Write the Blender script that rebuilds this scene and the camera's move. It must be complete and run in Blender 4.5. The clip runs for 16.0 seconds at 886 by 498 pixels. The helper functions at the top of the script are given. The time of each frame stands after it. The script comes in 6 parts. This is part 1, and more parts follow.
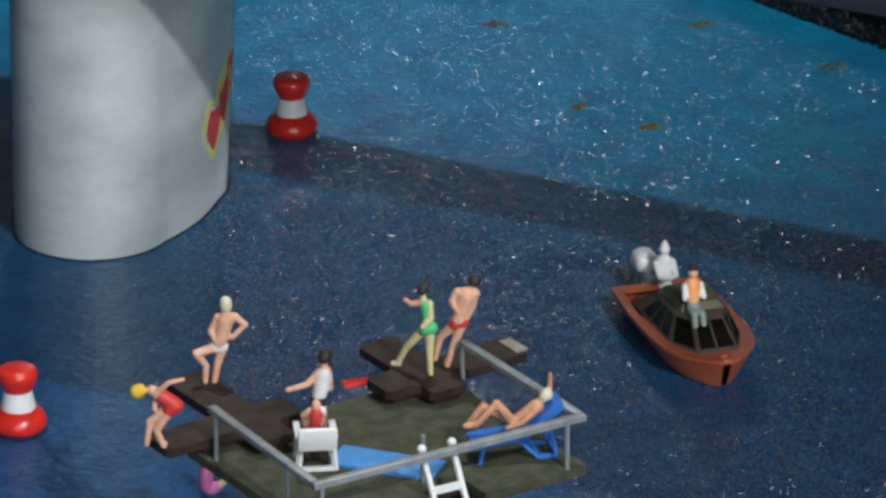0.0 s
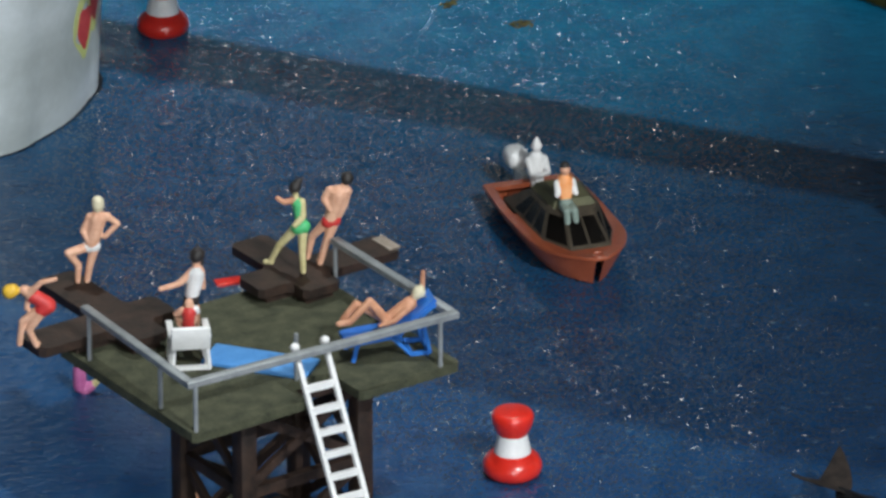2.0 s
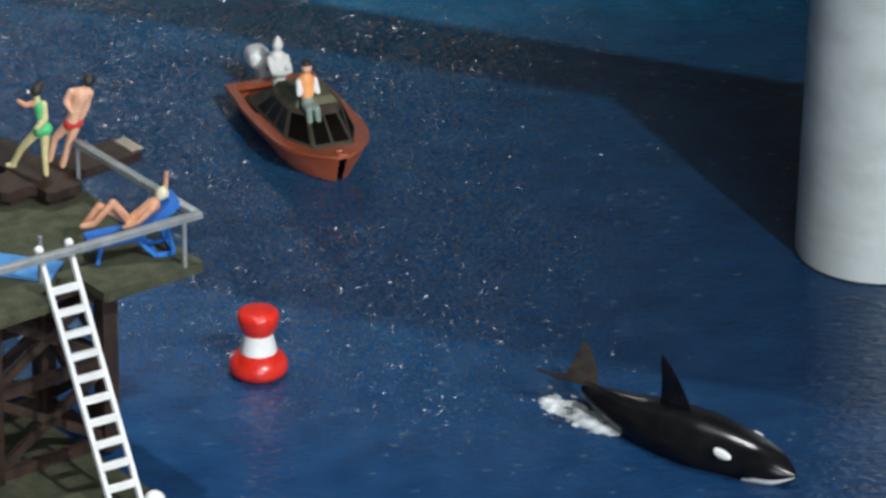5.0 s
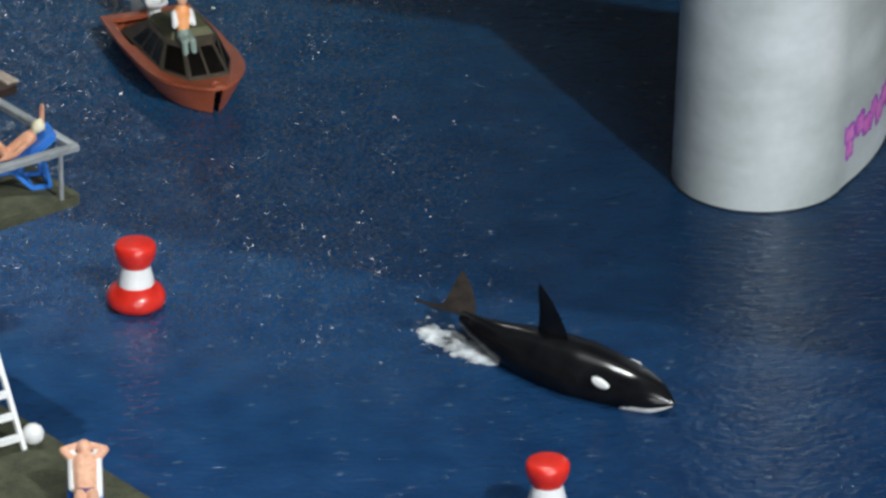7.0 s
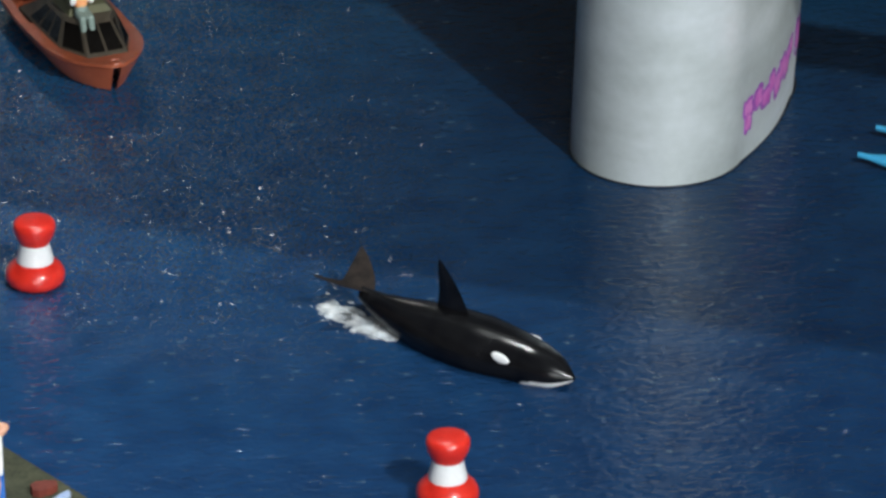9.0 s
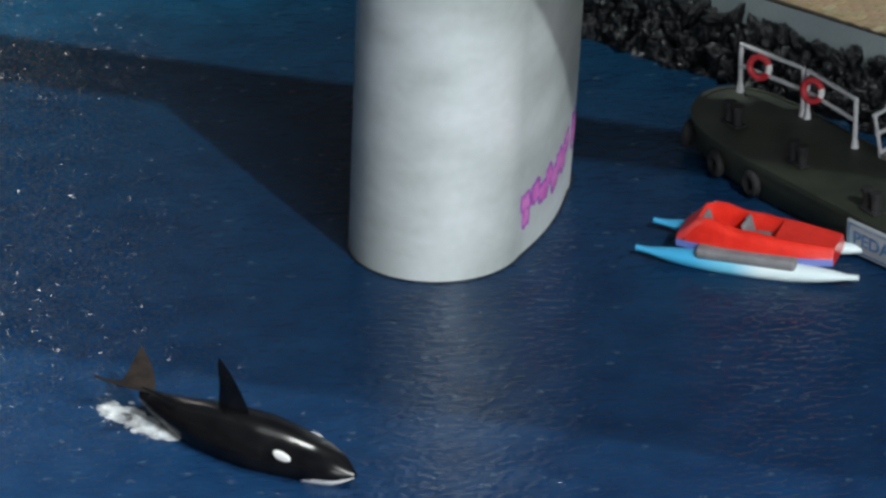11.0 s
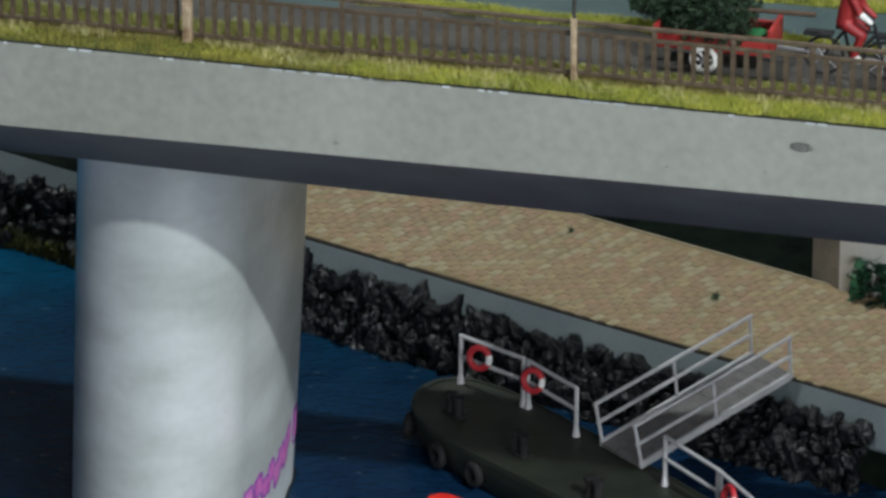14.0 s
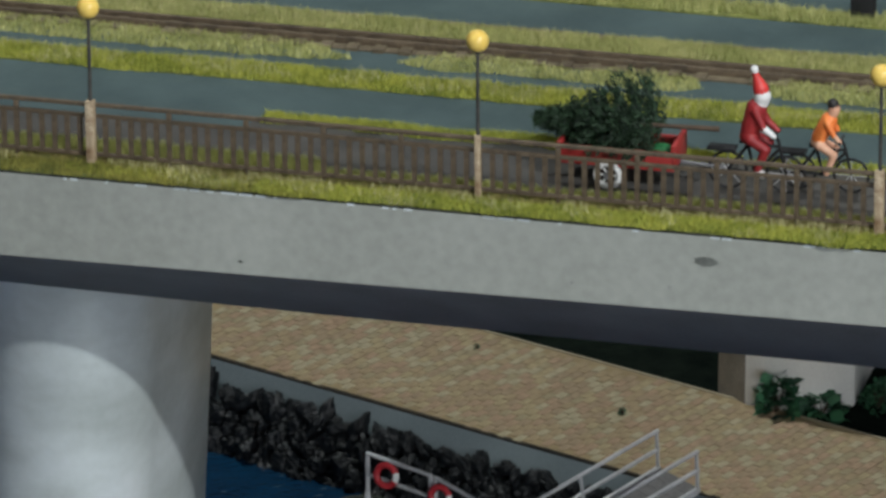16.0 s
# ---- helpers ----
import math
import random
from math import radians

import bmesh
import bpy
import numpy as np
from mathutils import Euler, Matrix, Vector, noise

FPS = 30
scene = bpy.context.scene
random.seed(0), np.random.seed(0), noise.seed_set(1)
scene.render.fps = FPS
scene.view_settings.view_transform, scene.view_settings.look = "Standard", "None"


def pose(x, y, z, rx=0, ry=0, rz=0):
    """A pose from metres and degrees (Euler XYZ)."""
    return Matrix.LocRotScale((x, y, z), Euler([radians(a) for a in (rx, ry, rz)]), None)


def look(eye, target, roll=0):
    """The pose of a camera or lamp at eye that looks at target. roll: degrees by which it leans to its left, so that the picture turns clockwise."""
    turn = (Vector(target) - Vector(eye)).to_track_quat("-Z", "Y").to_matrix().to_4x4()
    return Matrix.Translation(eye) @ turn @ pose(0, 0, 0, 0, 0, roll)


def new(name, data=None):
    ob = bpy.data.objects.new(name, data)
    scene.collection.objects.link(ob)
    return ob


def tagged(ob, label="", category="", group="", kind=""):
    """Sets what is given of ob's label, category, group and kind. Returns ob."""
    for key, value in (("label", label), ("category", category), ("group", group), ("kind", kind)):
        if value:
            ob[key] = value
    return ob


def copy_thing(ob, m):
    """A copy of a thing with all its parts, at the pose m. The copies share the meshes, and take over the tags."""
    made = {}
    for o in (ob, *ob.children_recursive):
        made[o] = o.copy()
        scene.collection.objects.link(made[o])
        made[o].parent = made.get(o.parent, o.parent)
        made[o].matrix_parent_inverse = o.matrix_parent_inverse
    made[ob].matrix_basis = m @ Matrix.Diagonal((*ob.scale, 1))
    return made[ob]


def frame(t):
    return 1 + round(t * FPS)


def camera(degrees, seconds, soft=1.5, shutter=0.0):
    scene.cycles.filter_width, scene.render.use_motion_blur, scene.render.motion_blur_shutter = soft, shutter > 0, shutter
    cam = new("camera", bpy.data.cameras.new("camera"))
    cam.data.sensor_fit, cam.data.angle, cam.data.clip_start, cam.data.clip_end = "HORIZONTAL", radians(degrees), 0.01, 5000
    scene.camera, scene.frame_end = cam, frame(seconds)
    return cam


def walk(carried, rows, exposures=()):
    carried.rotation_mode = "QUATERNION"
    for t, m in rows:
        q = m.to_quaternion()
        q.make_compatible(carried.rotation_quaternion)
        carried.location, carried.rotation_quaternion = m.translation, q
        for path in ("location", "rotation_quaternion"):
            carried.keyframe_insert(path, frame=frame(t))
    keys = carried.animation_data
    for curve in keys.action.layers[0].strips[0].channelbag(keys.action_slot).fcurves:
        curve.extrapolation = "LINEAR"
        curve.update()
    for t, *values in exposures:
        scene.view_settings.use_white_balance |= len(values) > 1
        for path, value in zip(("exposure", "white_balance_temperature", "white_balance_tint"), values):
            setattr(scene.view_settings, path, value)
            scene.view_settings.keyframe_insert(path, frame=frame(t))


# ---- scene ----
# The camera turns on the spot, far off, with a long lens.
cam = camera(7.178, 16.0, soft=3.0)
EYE = Vector((0.0, 0.0, 0.680))


def aim(yaw, pitch, roll):
    """A pose at EYE: degrees to the left, up, and leaning to the left."""
    y, p = radians(yaw), radians(pitch)
    way = Vector((-math.sin(y) * math.cos(p), math.cos(y) * math.cos(p), math.sin(p)))
    return look(EYE, EYE + way, roll)


walk(cam, [
    (0.0, aim(-0.0009, -24.0006, -0.030)),
    (0.5, aim(-0.1522, -24.1970, 0.093)),
    (1.0, aim(-0.4689, -24.4081, 0.087)),
    (1.5, aim(-0.7819, -24.6081, 0.086)),
    (2.0, aim(-1.1392, -24.8297, 0.095)),
    (2.5, aim(-1.5323, -24.9582, 0.203)),
    (3.0, aim(-1.9795, -25.0992, 0.219)),
    (3.5, aim(-2.4283, -25.1938, 0.206)),
    (4.0, aim(-2.7801, -25.3203, 0.115)),
    (4.5, aim(-3.0948, -25.4458, 0.251)),
    (5.0, aim(-3.4412, -25.6464, 0.197)),
    (7.5, aim(-4.8159, -26.3269, 0.299)),
    (8.0, aim(-5.0796, -26.4169, 0.283)),
    (10.3, aim(-6.5403, -26.2539, 0.412)),
    (10.5, aim(-6.8318, -26.0494, 0.363)),
    (11.0, aim(-7.4525, -25.5981, 0.391)),
    (11.5, aim(-7.9390, -25.2385, 0.326)),
    (12.0, aim(-8.4044, -24.8649, 0.356)),
    (12.5, aim(-8.8363, -24.5842, 0.224)),
    (13.0, aim(-9.3446, -24.1384, 0.278)),
    (13.5, aim(-9.7120, -23.6739, 0.246)),
    (14.0, aim(-9.9233, -23.1976, 0.240)),
    (14.5, aim(-10.1006, -22.8568, 0.097)),
    (15.0, aim(-10.3278, -22.6404, 0.118)),
    (15.5, aim(-10.5464, -22.4261, 0.126)),
    (16.0, aim(-10.7531, -22.2441, 0.032)),
], exposures=[(0.0, -0.06), (2.0, 0.06), (3.5, 0.18), (4.4, 0.21), (8.0, 0.16), (10.5, 0.28), (12.0, 0.24), (13.0, 0.08), (14.5, 0.12), (15.2, -0.02), (16.0, -0.12)])

# ---- light: two hall spotlights, one in front of the bridge and one high above it ----
world = bpy.data.worlds.new("hall_air")
scene.world = world
world.use_nodes = True
world.node_tree.nodes["Background"].inputs[0].default_value = (0.5, 0.55, 0.62, 1)
world.node_tree.nodes["Background"].inputs[1].default_value = 0.04


def spot(name, at, target, watts, size, colour=(1, 1, 1), cone=60):
    data = bpy.data.lights.new(name, "SPOT")
    data.energy, data.shadow_soft_size, data.color = watts, size, colour
    data.spot_size, data.spot_blend = radians(cone), 0.4
    ob = new(name, data)
    ob.matrix_world = look(at, target)
    return ob


spot("front_spotlight", (0.150 + 0.394 * 1.66, 1.400 - 0.919 * 1.66, 1.40), (0.150, 1.400, 0), 102, 0.022, (0.94, 0.99, 1.0), 50)
spot("overhead_spotlight", (0.02, 1.90, 1.90), (0.150, 1.400, 0.05), 64, 0.03, (0.94, 1.0, 0.98), 60)

# a lamp low at the far end of the hall, seen as glitter in the ripples
spot("far_lamp", (-0.03, 3.40, 0.90), (0.05, 1.50, 0), 1.9, 0.06, (1.0, 0.98, 0.95), 40)

# unseen fill panel, added to lift the shadows; no ceiling light is known
hall = bpy.data.lights.new("unseen_fill_panel", "AREA")
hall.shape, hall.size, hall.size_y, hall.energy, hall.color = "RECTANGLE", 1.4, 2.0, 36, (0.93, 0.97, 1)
hall_ob = new("unseen_fill_panel", hall)
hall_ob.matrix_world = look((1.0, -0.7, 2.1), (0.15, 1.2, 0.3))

# low frontal fill from behind the visitors, added unseen; the window is assumed
low_fill = bpy.data.lights.new("low_front_fill", "AREA")
low_fill.shape, low_fill.size, low_fill.size_y, low_fill.energy, low_fill.color = "RECTANGLE", 1.8, 1.3, 44, (0.93, 0.98, 1)
low_fill_ob = new("low_front_fill", low_fill)
low_fill_ob.matrix_world = look((0.5, -2.44, 0.95), (0.2, 1.4, 0.15))

# ---- materials ----
MM = 0.001


def mat(name, dark, light, scale=200, rough=0.6, metal=0.0, bump=0.0, fine=1500, spec=0.5, split=(0.35, 0.65), detail=5, coat=0.0, island=0.0):
    """A surface that wavers between two colours in patches and grain, with fine relief. Scales are per metre."""
    m = bpy.data.materials.new(name)
    m.use_nodes = True
    nt = m.node_tree
    b = nt.nodes["Principled BSDF"]
    tc = nt.nodes.new("ShaderNodeTexCoord")
    n1 = nt.nodes.new("ShaderNodeTexNoise")
    n1.inputs["Scale"].default_value, n1.inputs["Detail"].default_value = scale, detail
    n2 = nt.nodes.new("ShaderNodeTexNoise")
    n2.inputs["Scale"].default_value, n2.inputs["Detail"].default_value = fine, 3
    mixf = nt.nodes.new("ShaderNodeMath")
    mixf.operation = "MULTIPLY_ADD"
    mixf.inputs[1].default_value = 0.35
    half = nt.nodes.new("ShaderNodeMath")
    half.operation = "MULTIPLY"
    half.inputs[1].default_value = 0.65
    ramp = nt.nodes.new("ShaderNodeValToRGB")
    ramp.color_ramp.elements[0].position, ramp.color_ramp.elements[1].position = split
    ramp.color_ramp.elements[0].color, ramp.color_ramp.elements[1].color = (*dark, 1), (*light, 1)
    li = nt.links
    li.new(tc.outputs["Object"], n1.inputs["Vector"])
    li.new(tc.outputs["Object"], n2.inputs["Vector"])
    li.new(n1.outputs["Fac"], half.inputs[0])
    li.new(n2.outputs["Fac"], mixf.inputs[0])
    li.new(half.outputs[0], mixf.inputs[2])
    if island:
        geo = nt.nodes.new("ShaderNodeNewGeometry")
        isl = nt.nodes.new("ShaderNodeMath")
        isl.operation = "MULTIPLY_ADD"
        isl.inputs[1].default_value = island
        off = nt.nodes.new("ShaderNodeMath")
        off.operation = "SUBTRACT"
        off.inputs[1].default_value = island / 2
        li.new(geo.outputs["Random Per Island"], isl.inputs[0])
        li.new(mixf.outputs[0], isl.inputs[2])
        li.new(isl.outputs[0], off.inputs[0])
        li.new(off.outputs[0], ramp.inputs["Fac"])
    else:
        li.new(mixf.outputs[0], ramp.inputs["Fac"])
    li.new(ramp.outputs["Color"], b.inputs["Base Color"])
    b.inputs["Roughness"].default_value, b.inputs["Metallic"].default_value = rough, metal
    b.inputs["Specular IOR Level"].default_value = spec
    b.inputs["Coat Weight"].default_value = coat
    b.inputs["Coat Roughness"].default_value = 0.15
    if bump:
        bp = nt.nodes.new("ShaderNodeBump")
        bp.inputs["Strength"].default_value, bp.inputs["Distance"].default_value = bump, 0.0004
        li.new(n2.outputs["Fac"], bp.inputs["Height"])
        li.new(bp.outputs["Normal"], b.inputs["Normal"])
    return m


def water_material():
    """Painted board under gloss varnish: navy before the bridge, turquoise towards the far shore, with ripples and flecks."""
    m = bpy.data.materials.new("painted_water")
    m.use_nodes = True
    nt, li = m.node_tree, m.node_tree.links
    b = nt.nodes["Principled BSDF"]

    def node(kind, **inputs):
        n = nt.nodes.new("ShaderNode" + kind)
        for k, v in inputs.items():
            n.inputs[k].default_value = v
        return n

    def math_node(op, a, c=None, d=None):
        n = nt.nodes.new("ShaderNodeMath")
        n.operation = op
        for i, v in enumerate((a, c, d)):
            if v is None:
                continue
            if isinstance(v, (int, float)):
                n.inputs[i].default_value = v
            else:
                li.new(v, n.inputs[i])
        return n.outputs[0]

    tc = node("TexCoord")
    sep = node("SeparateXYZ")
    li.new(tc.outputs["Object"], sep.inputs[0])
    x, y = sep.outputs[0], sep.outputs[1]
    # distance behind the bridge's front pier noses, metres
    back = math_node("ADD", math_node("MULTIPLY", math_node("SUBTRACT", x, 0.1803), 0.4305), math_node("MULTIPLY", math_node("SUBTRACT", y, 1.3911), 0.9026))
    wob = node("TexNoise", Scale=14.0, Detail=4.0)
    li.new(tc.outputs["Object"], wob.inputs["Vector"])
    back = math_node("ADD", back, math_node("MULTIPLY", math_node("SUBTRACT", wob.outputs["Fac"], 0.5), 0.05))
    shift = node("MapRange")
    shift.inputs["From Min"].default_value, shift.inputs["From Max"].default_value = 0.06, 0.30
    shift.inputs["To Min"].default_value, shift.inputs["To Max"].default_value = 0.0, 0.15
    li.new(x, shift.inputs["Value"])
    paint = math_node("SUBTRACT", back, shift.outputs[0])
    ramp = node("ValToRGB")
    e = ramp.color_ramp.elements
    e[0].position, e[0].color = 0.0, (0.016, 0.066, 0.185, 1)
    e[1].position, e[1].color = 1.0, (0.006, 0.37, 0.67, 1)
    for pos, col in ((0.32, (0.013, 0.064, 0.158, 1)), (0.52, (0.012, 0.085, 0.19, 1)), (0.68, (0.006, 0.24, 0.47, 1))):
        el = e.new(pos)
        el.color = col
    li.new(math_node("MULTIPLY_ADD", paint, 2.2, 0.40), ramp.inputs["Fac"])
    # mottled paint
    n1 = node("TexNoise", Scale=90.0, Detail=6.0)
    li.new(tc.outputs["Object"], n1.inputs["Vector"])
    mot = node("MixRGB")
    mot.blend_type = "MULTIPLY"
    mot.inputs["Fac"].default_value = 0.55
    mr = node("ValToRGB")
    mr.color_ramp.elements[0].position, mr.color_ramp.elements[0].color = 0.3, (0.45, 0.5, 0.6, 1)
    mr.color_ramp.elements[1].position, mr.color_ramp.elements[1].color = 0.7, (1.25, 1.25, 1.2, 1)
    li.new(n1.outputs["Fac"], mr.inputs["Fac"])
    li.new(ramp.outputs["Color"], mot.inputs[1])
    li.new(mr.outputs["Color"], mot.inputs[2])
    # brightness falls towards the quay side: put into the base colour here
    quay_dim = node("MapRange")
    quay_dim.inputs["From Min"].default_value, quay_dim.inputs["From Max"].default_value = -0.02, 0.17
    quay_dim.inputs["To Min"].default_value, quay_dim.inputs["To Max"].default_value = 1.0, 0.46
    li.new(x, quay_dim.inputs["Value"])
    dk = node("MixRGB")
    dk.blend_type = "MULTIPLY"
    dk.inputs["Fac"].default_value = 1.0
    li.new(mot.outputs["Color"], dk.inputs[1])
    li.new(quay_dim.outputs[0], dk.inputs[2])
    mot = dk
    # pale flecks of paint on the wave crests
    mp = node("Mapping")
    mp.inputs["Scale"].default_value = (170, 330, 1)
    mp.inputs["Rotation"].default_value = (0, 0, radians(12))
    li.new(tc.outputs["Object"], mp.inputs["Vector"])
    vo = node("TexVoronoi", Scale=1.0, Randomness=1.0)
    vo.voronoi_dimensions = "2D"
    li.new(mp.outputs["Vector"], vo.inputs["Vector"])
    sepc = node("SeparateXYZ")
    li.new(vo.outputs["Color"], sepc.inputs[0])
    rare = math_node("GREATER_THAN", sepc.outputs[0], 0.93)
    nfl = node("TexNoise", Scale=1400.0, Detail=2.0)
    li.new(tc.outputs["Object"], nfl.inputs["Vector"])
    near = math_node("LESS_THAN", math_node("ADD", vo.outputs["Distance"], math_node("MULTIPLY", nfl.outputs["Fac"], 0.8)), 0.52)
    fl = math_node("MULTIPLY", math_node("MULTIPLY", rare, near), 0.16)
    fm = node("MixRGB")
    fm.inputs[2].default_value = (0.30, 0.42, 0.40, 1)
    li.new(fl, fm.inputs["Fac"])
    li.new(mot.outputs["Color"], fm.inputs[1])
    b.inputs["Roughness"].default_value = 0.19
    b.inputs["IOR"].default_value = 1.22
    # ripples of the varnish, and glossy flakes lying every way that stand in for its glints
    r1 = node("TexNoise", Scale=420.0, Detail=2.0)
    r1.inputs["Distortion"].default_value = 0.6
    mp2 = node("Mapping")
    mp2.inputs["Scale"].default_value = (0.7, 1.2, 1)
    li.new(tc.outputs["Object"], mp2.inputs["Vector"])
    li.new(mp2.outputs["Vector"], r1.inputs["Vector"])
    b1 = node("Bump", Strength=0.8, Distance=0.0007)
    li.new(r1.outputs["Fac"], b1.inputs["Height"])
    li.new(b1.outputs["Normal"], b.inputs["Normal"])
    fk = node("TexVoronoi", Scale=2300.0, Randomness=1.0)
    li.new(tc.outputs["Object"], fk.inputs["Vector"])
    tilt = node("VectorMath")
    tilt.operation = "SUBTRACT"
    li.new(fk.outputs["Color"], tilt.inputs[0])
    tilt.inputs[1].default_value = (0.5, 0.5, -0.22)
    nrm = node("VectorMath")
    nrm.operation = "NORMALIZE"
    li.new(tilt.outputs[0], nrm.inputs[0])
    flake = node("BsdfGlossy", Roughness=0.38)
    flake.inputs["Color"].default_value = (0.62, 0.76, 0.74, 1)
    li.new(nrm.outputs[0], flake.inputs["Normal"])
    wn = node("TexWhiteNoise")
    li.new(fk.outputs["Position"], wn.inputs["Vector"])
    few = math_node("GREATER_THAN", wn.outputs["Value"], 0.15)
    small = math_node("LESS_THAN", fk.outputs["Distance"], 0.48)
    # glitter density set by position, fading as the lamp's reflection would
    left = node("MapRange")
    left.inputs["From Min"].default_value, left.inputs["From Max"].default_value = 0.15, 0.05
    li.new(x, left.inputs["Value"])
    cloud = node("TexNoise", Scale=12.0, Detail=3.0)
    li.new(tc.outputs["Object"], cloud.inputs["Vector"])
    behind = node("MapRange")
    behind.inputs["From Min"].default_value, behind.inputs["From Max"].default_value = -0.13, -0.06
    li.new(back, behind.inputs["Value"])
    dens = math_node("MULTIPLY", math_node("MULTIPLY", left.outputs[0], behind.outputs[0]), math_node("MULTIPLY_ADD", cloud.outputs["Fac"], 1.2, 0.15))
    # glitter masked out at the left, where the pier's mirror image would hide it
    mirror_mask = node("MapRange")
    mirror_mask.inputs["From Min"].default_value, mirror_mask.inputs["From Max"].default_value = -0.085, -0.035
    li.new(x, mirror_mask.inputs["Value"])
    dens = math_node("MULTIPLY", dens, mirror_mask.outputs[0])
    amount = math_node("MULTIPLY", math_node("MULTIPLY", few, small), math_node("MULTIPLY", dens, 0.07))
    # facets of the ripples, each tipped its own way: those that face a lamp glitter
    warp = node("TexNoise", Scale=900.0, Detail=2.0)
    li.new(tc.outputs["Object"], warp.inputs["Vector"])
    bend = node("VectorMath")
    bend.operation = "MULTIPLY_ADD"
    li.new(warp.outputs["Color"], bend.inputs[0])
    bend.inputs[1].default_value = (0.0006, 0.0006, 0.0)
    li.new(tc.outputs["Object"], bend.inputs[2])
    sp = node("TexVoronoi", Scale=1200.0, Randomness=1.0)
    li.new(bend.outputs[0], sp.inputs["Vector"])
    dot = math_node("LESS_THAN", sp.outputs["Distance"], 0.42)
    speck = math_node("MULTIPLY", dot, math_node("MULTIPLY", math_node("MINIMUM", math_node("MULTIPLY", dens, 2.0), 1.0), 0.24))
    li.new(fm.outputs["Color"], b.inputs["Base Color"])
    tip = node("VectorMath")
    tip.operation = "SUBTRACT"
    li.new(sp.outputs["Color"], tip.inputs[0])
    tip.inputs[1].default_value = (0.5, 0.5, -1.9)
    tipn = node("VectorMath")
    tipn.operation = "NORMALIZE"
    li.new(tip.outputs[0], tipn.inputs[0])
    glint = node("BsdfGlossy", Roughness=0.15)
    glint.inputs["Color"].default_value = (0.95, 0.93, 0.88, 1)
    li.new(tipn.outputs[0], glint.inputs["Normal"])
    mixg = node("MixShader")
    li.new(speck, mixg.inputs[0])
    li.new(b.outputs[0], mixg.inputs[1])
    li.new(glint.outputs[0], mixg.inputs[2])
    mixs = node("MixShader")
    li.new(amount, mixs.inputs[0])
    li.new(mixg.outputs[0], mixs.inputs[1])
    li.new(flake.outputs[0], mixs.inputs[2])
    li.new(mixs.outputs[0], nt.nodes["Material Output"].inputs["Surface"])
    return m


def brushed_material():
    """Silvery paint brushed round the pier in broad, uneven strokes, with faint grime."""
    m = bpy.data.materials.new("silvery_grey_brushed_paint")
    m.use_nodes = True
    nt, li = m.node_tree, m.node_tree.links
    b = nt.nodes["Principled BSDF"]
    tc = nt.nodes.new("ShaderNodeTexCoord")

    def waver(scale, stretch, detail):
        mp = nt.nodes.new("ShaderNodeMapping")
        mp.inputs["Scale"].default_value = stretch
        mp.inputs["Rotation"].default_value = (0.5, 0.55, 0)
        n = nt.nodes.new("ShaderNodeTexNoise")
        n.inputs["Scale"].default_value, n.inputs["Detail"].default_value = scale, detail
        li.new(tc.outputs["Object"], mp.inputs["Vector"])
        li.new(mp.outputs["Vector"], n.inputs["Vector"])
        return n.outputs["Fac"]

    broad, strokes, fine = waver(24, (0.9, 0.9, 1.1), 2), waver(52, (0.6, 0.6, 1.5), 4), waver(150, (0.3, 0.3, 2.0), 3)
    spots = waver(420, (1, 1, 1), 3)
    total = None
    for src, weight in ((broad, 0.58), (strokes, 0.28), (fine, 0.06), (spots, 0.08)):
        n = nt.nodes.new("ShaderNodeMath")
        n.operation = "MULTIPLY_ADD"
        n.inputs[1].default_value = weight
        n.inputs[2].default_value = 0
        li.new(src, n.inputs[0])
        if total:
            li.new(total, n.inputs[2])
        total = n.outputs[0]
    ramp = nt.nodes.new("ShaderNodeValToRGB")
    e = ramp.color_ramp.elements
    e[0].position, e[0].color = 0.36, (0.42, 0.46, 0.445, 1)
    e[1].position, e[1].color = 0.64, (0.80, 0.85, 0.875, 1)
    e.new(0.50).color = (0.61, 0.66, 0.655, 1)
    li.new(total, ramp.inputs["Fac"])
    li.new(ramp.outputs["Color"], b.inputs["Base Color"])
    b.inputs["Metallic"].default_value = 0.25
    rr = nt.nodes.new("ShaderNodeMapRange")
    rr.inputs["To Min"].default_value, rr.inputs["To Max"].default_value = 0.48, 0.34
    li.new(strokes, rr.inputs["Value"])
    li.new(rr.outputs[0], b.inputs["Roughness"])
    bp = nt.nodes.new("ShaderNodeBump")
    bp.inputs["Strength"].default_value, bp.inputs["Distance"].default_value = 0.08, 0.0012
    li.new(strokes, bp.inputs["Height"])
    li.new(bp.outputs["Normal"], b.inputs["Normal"])
    return m


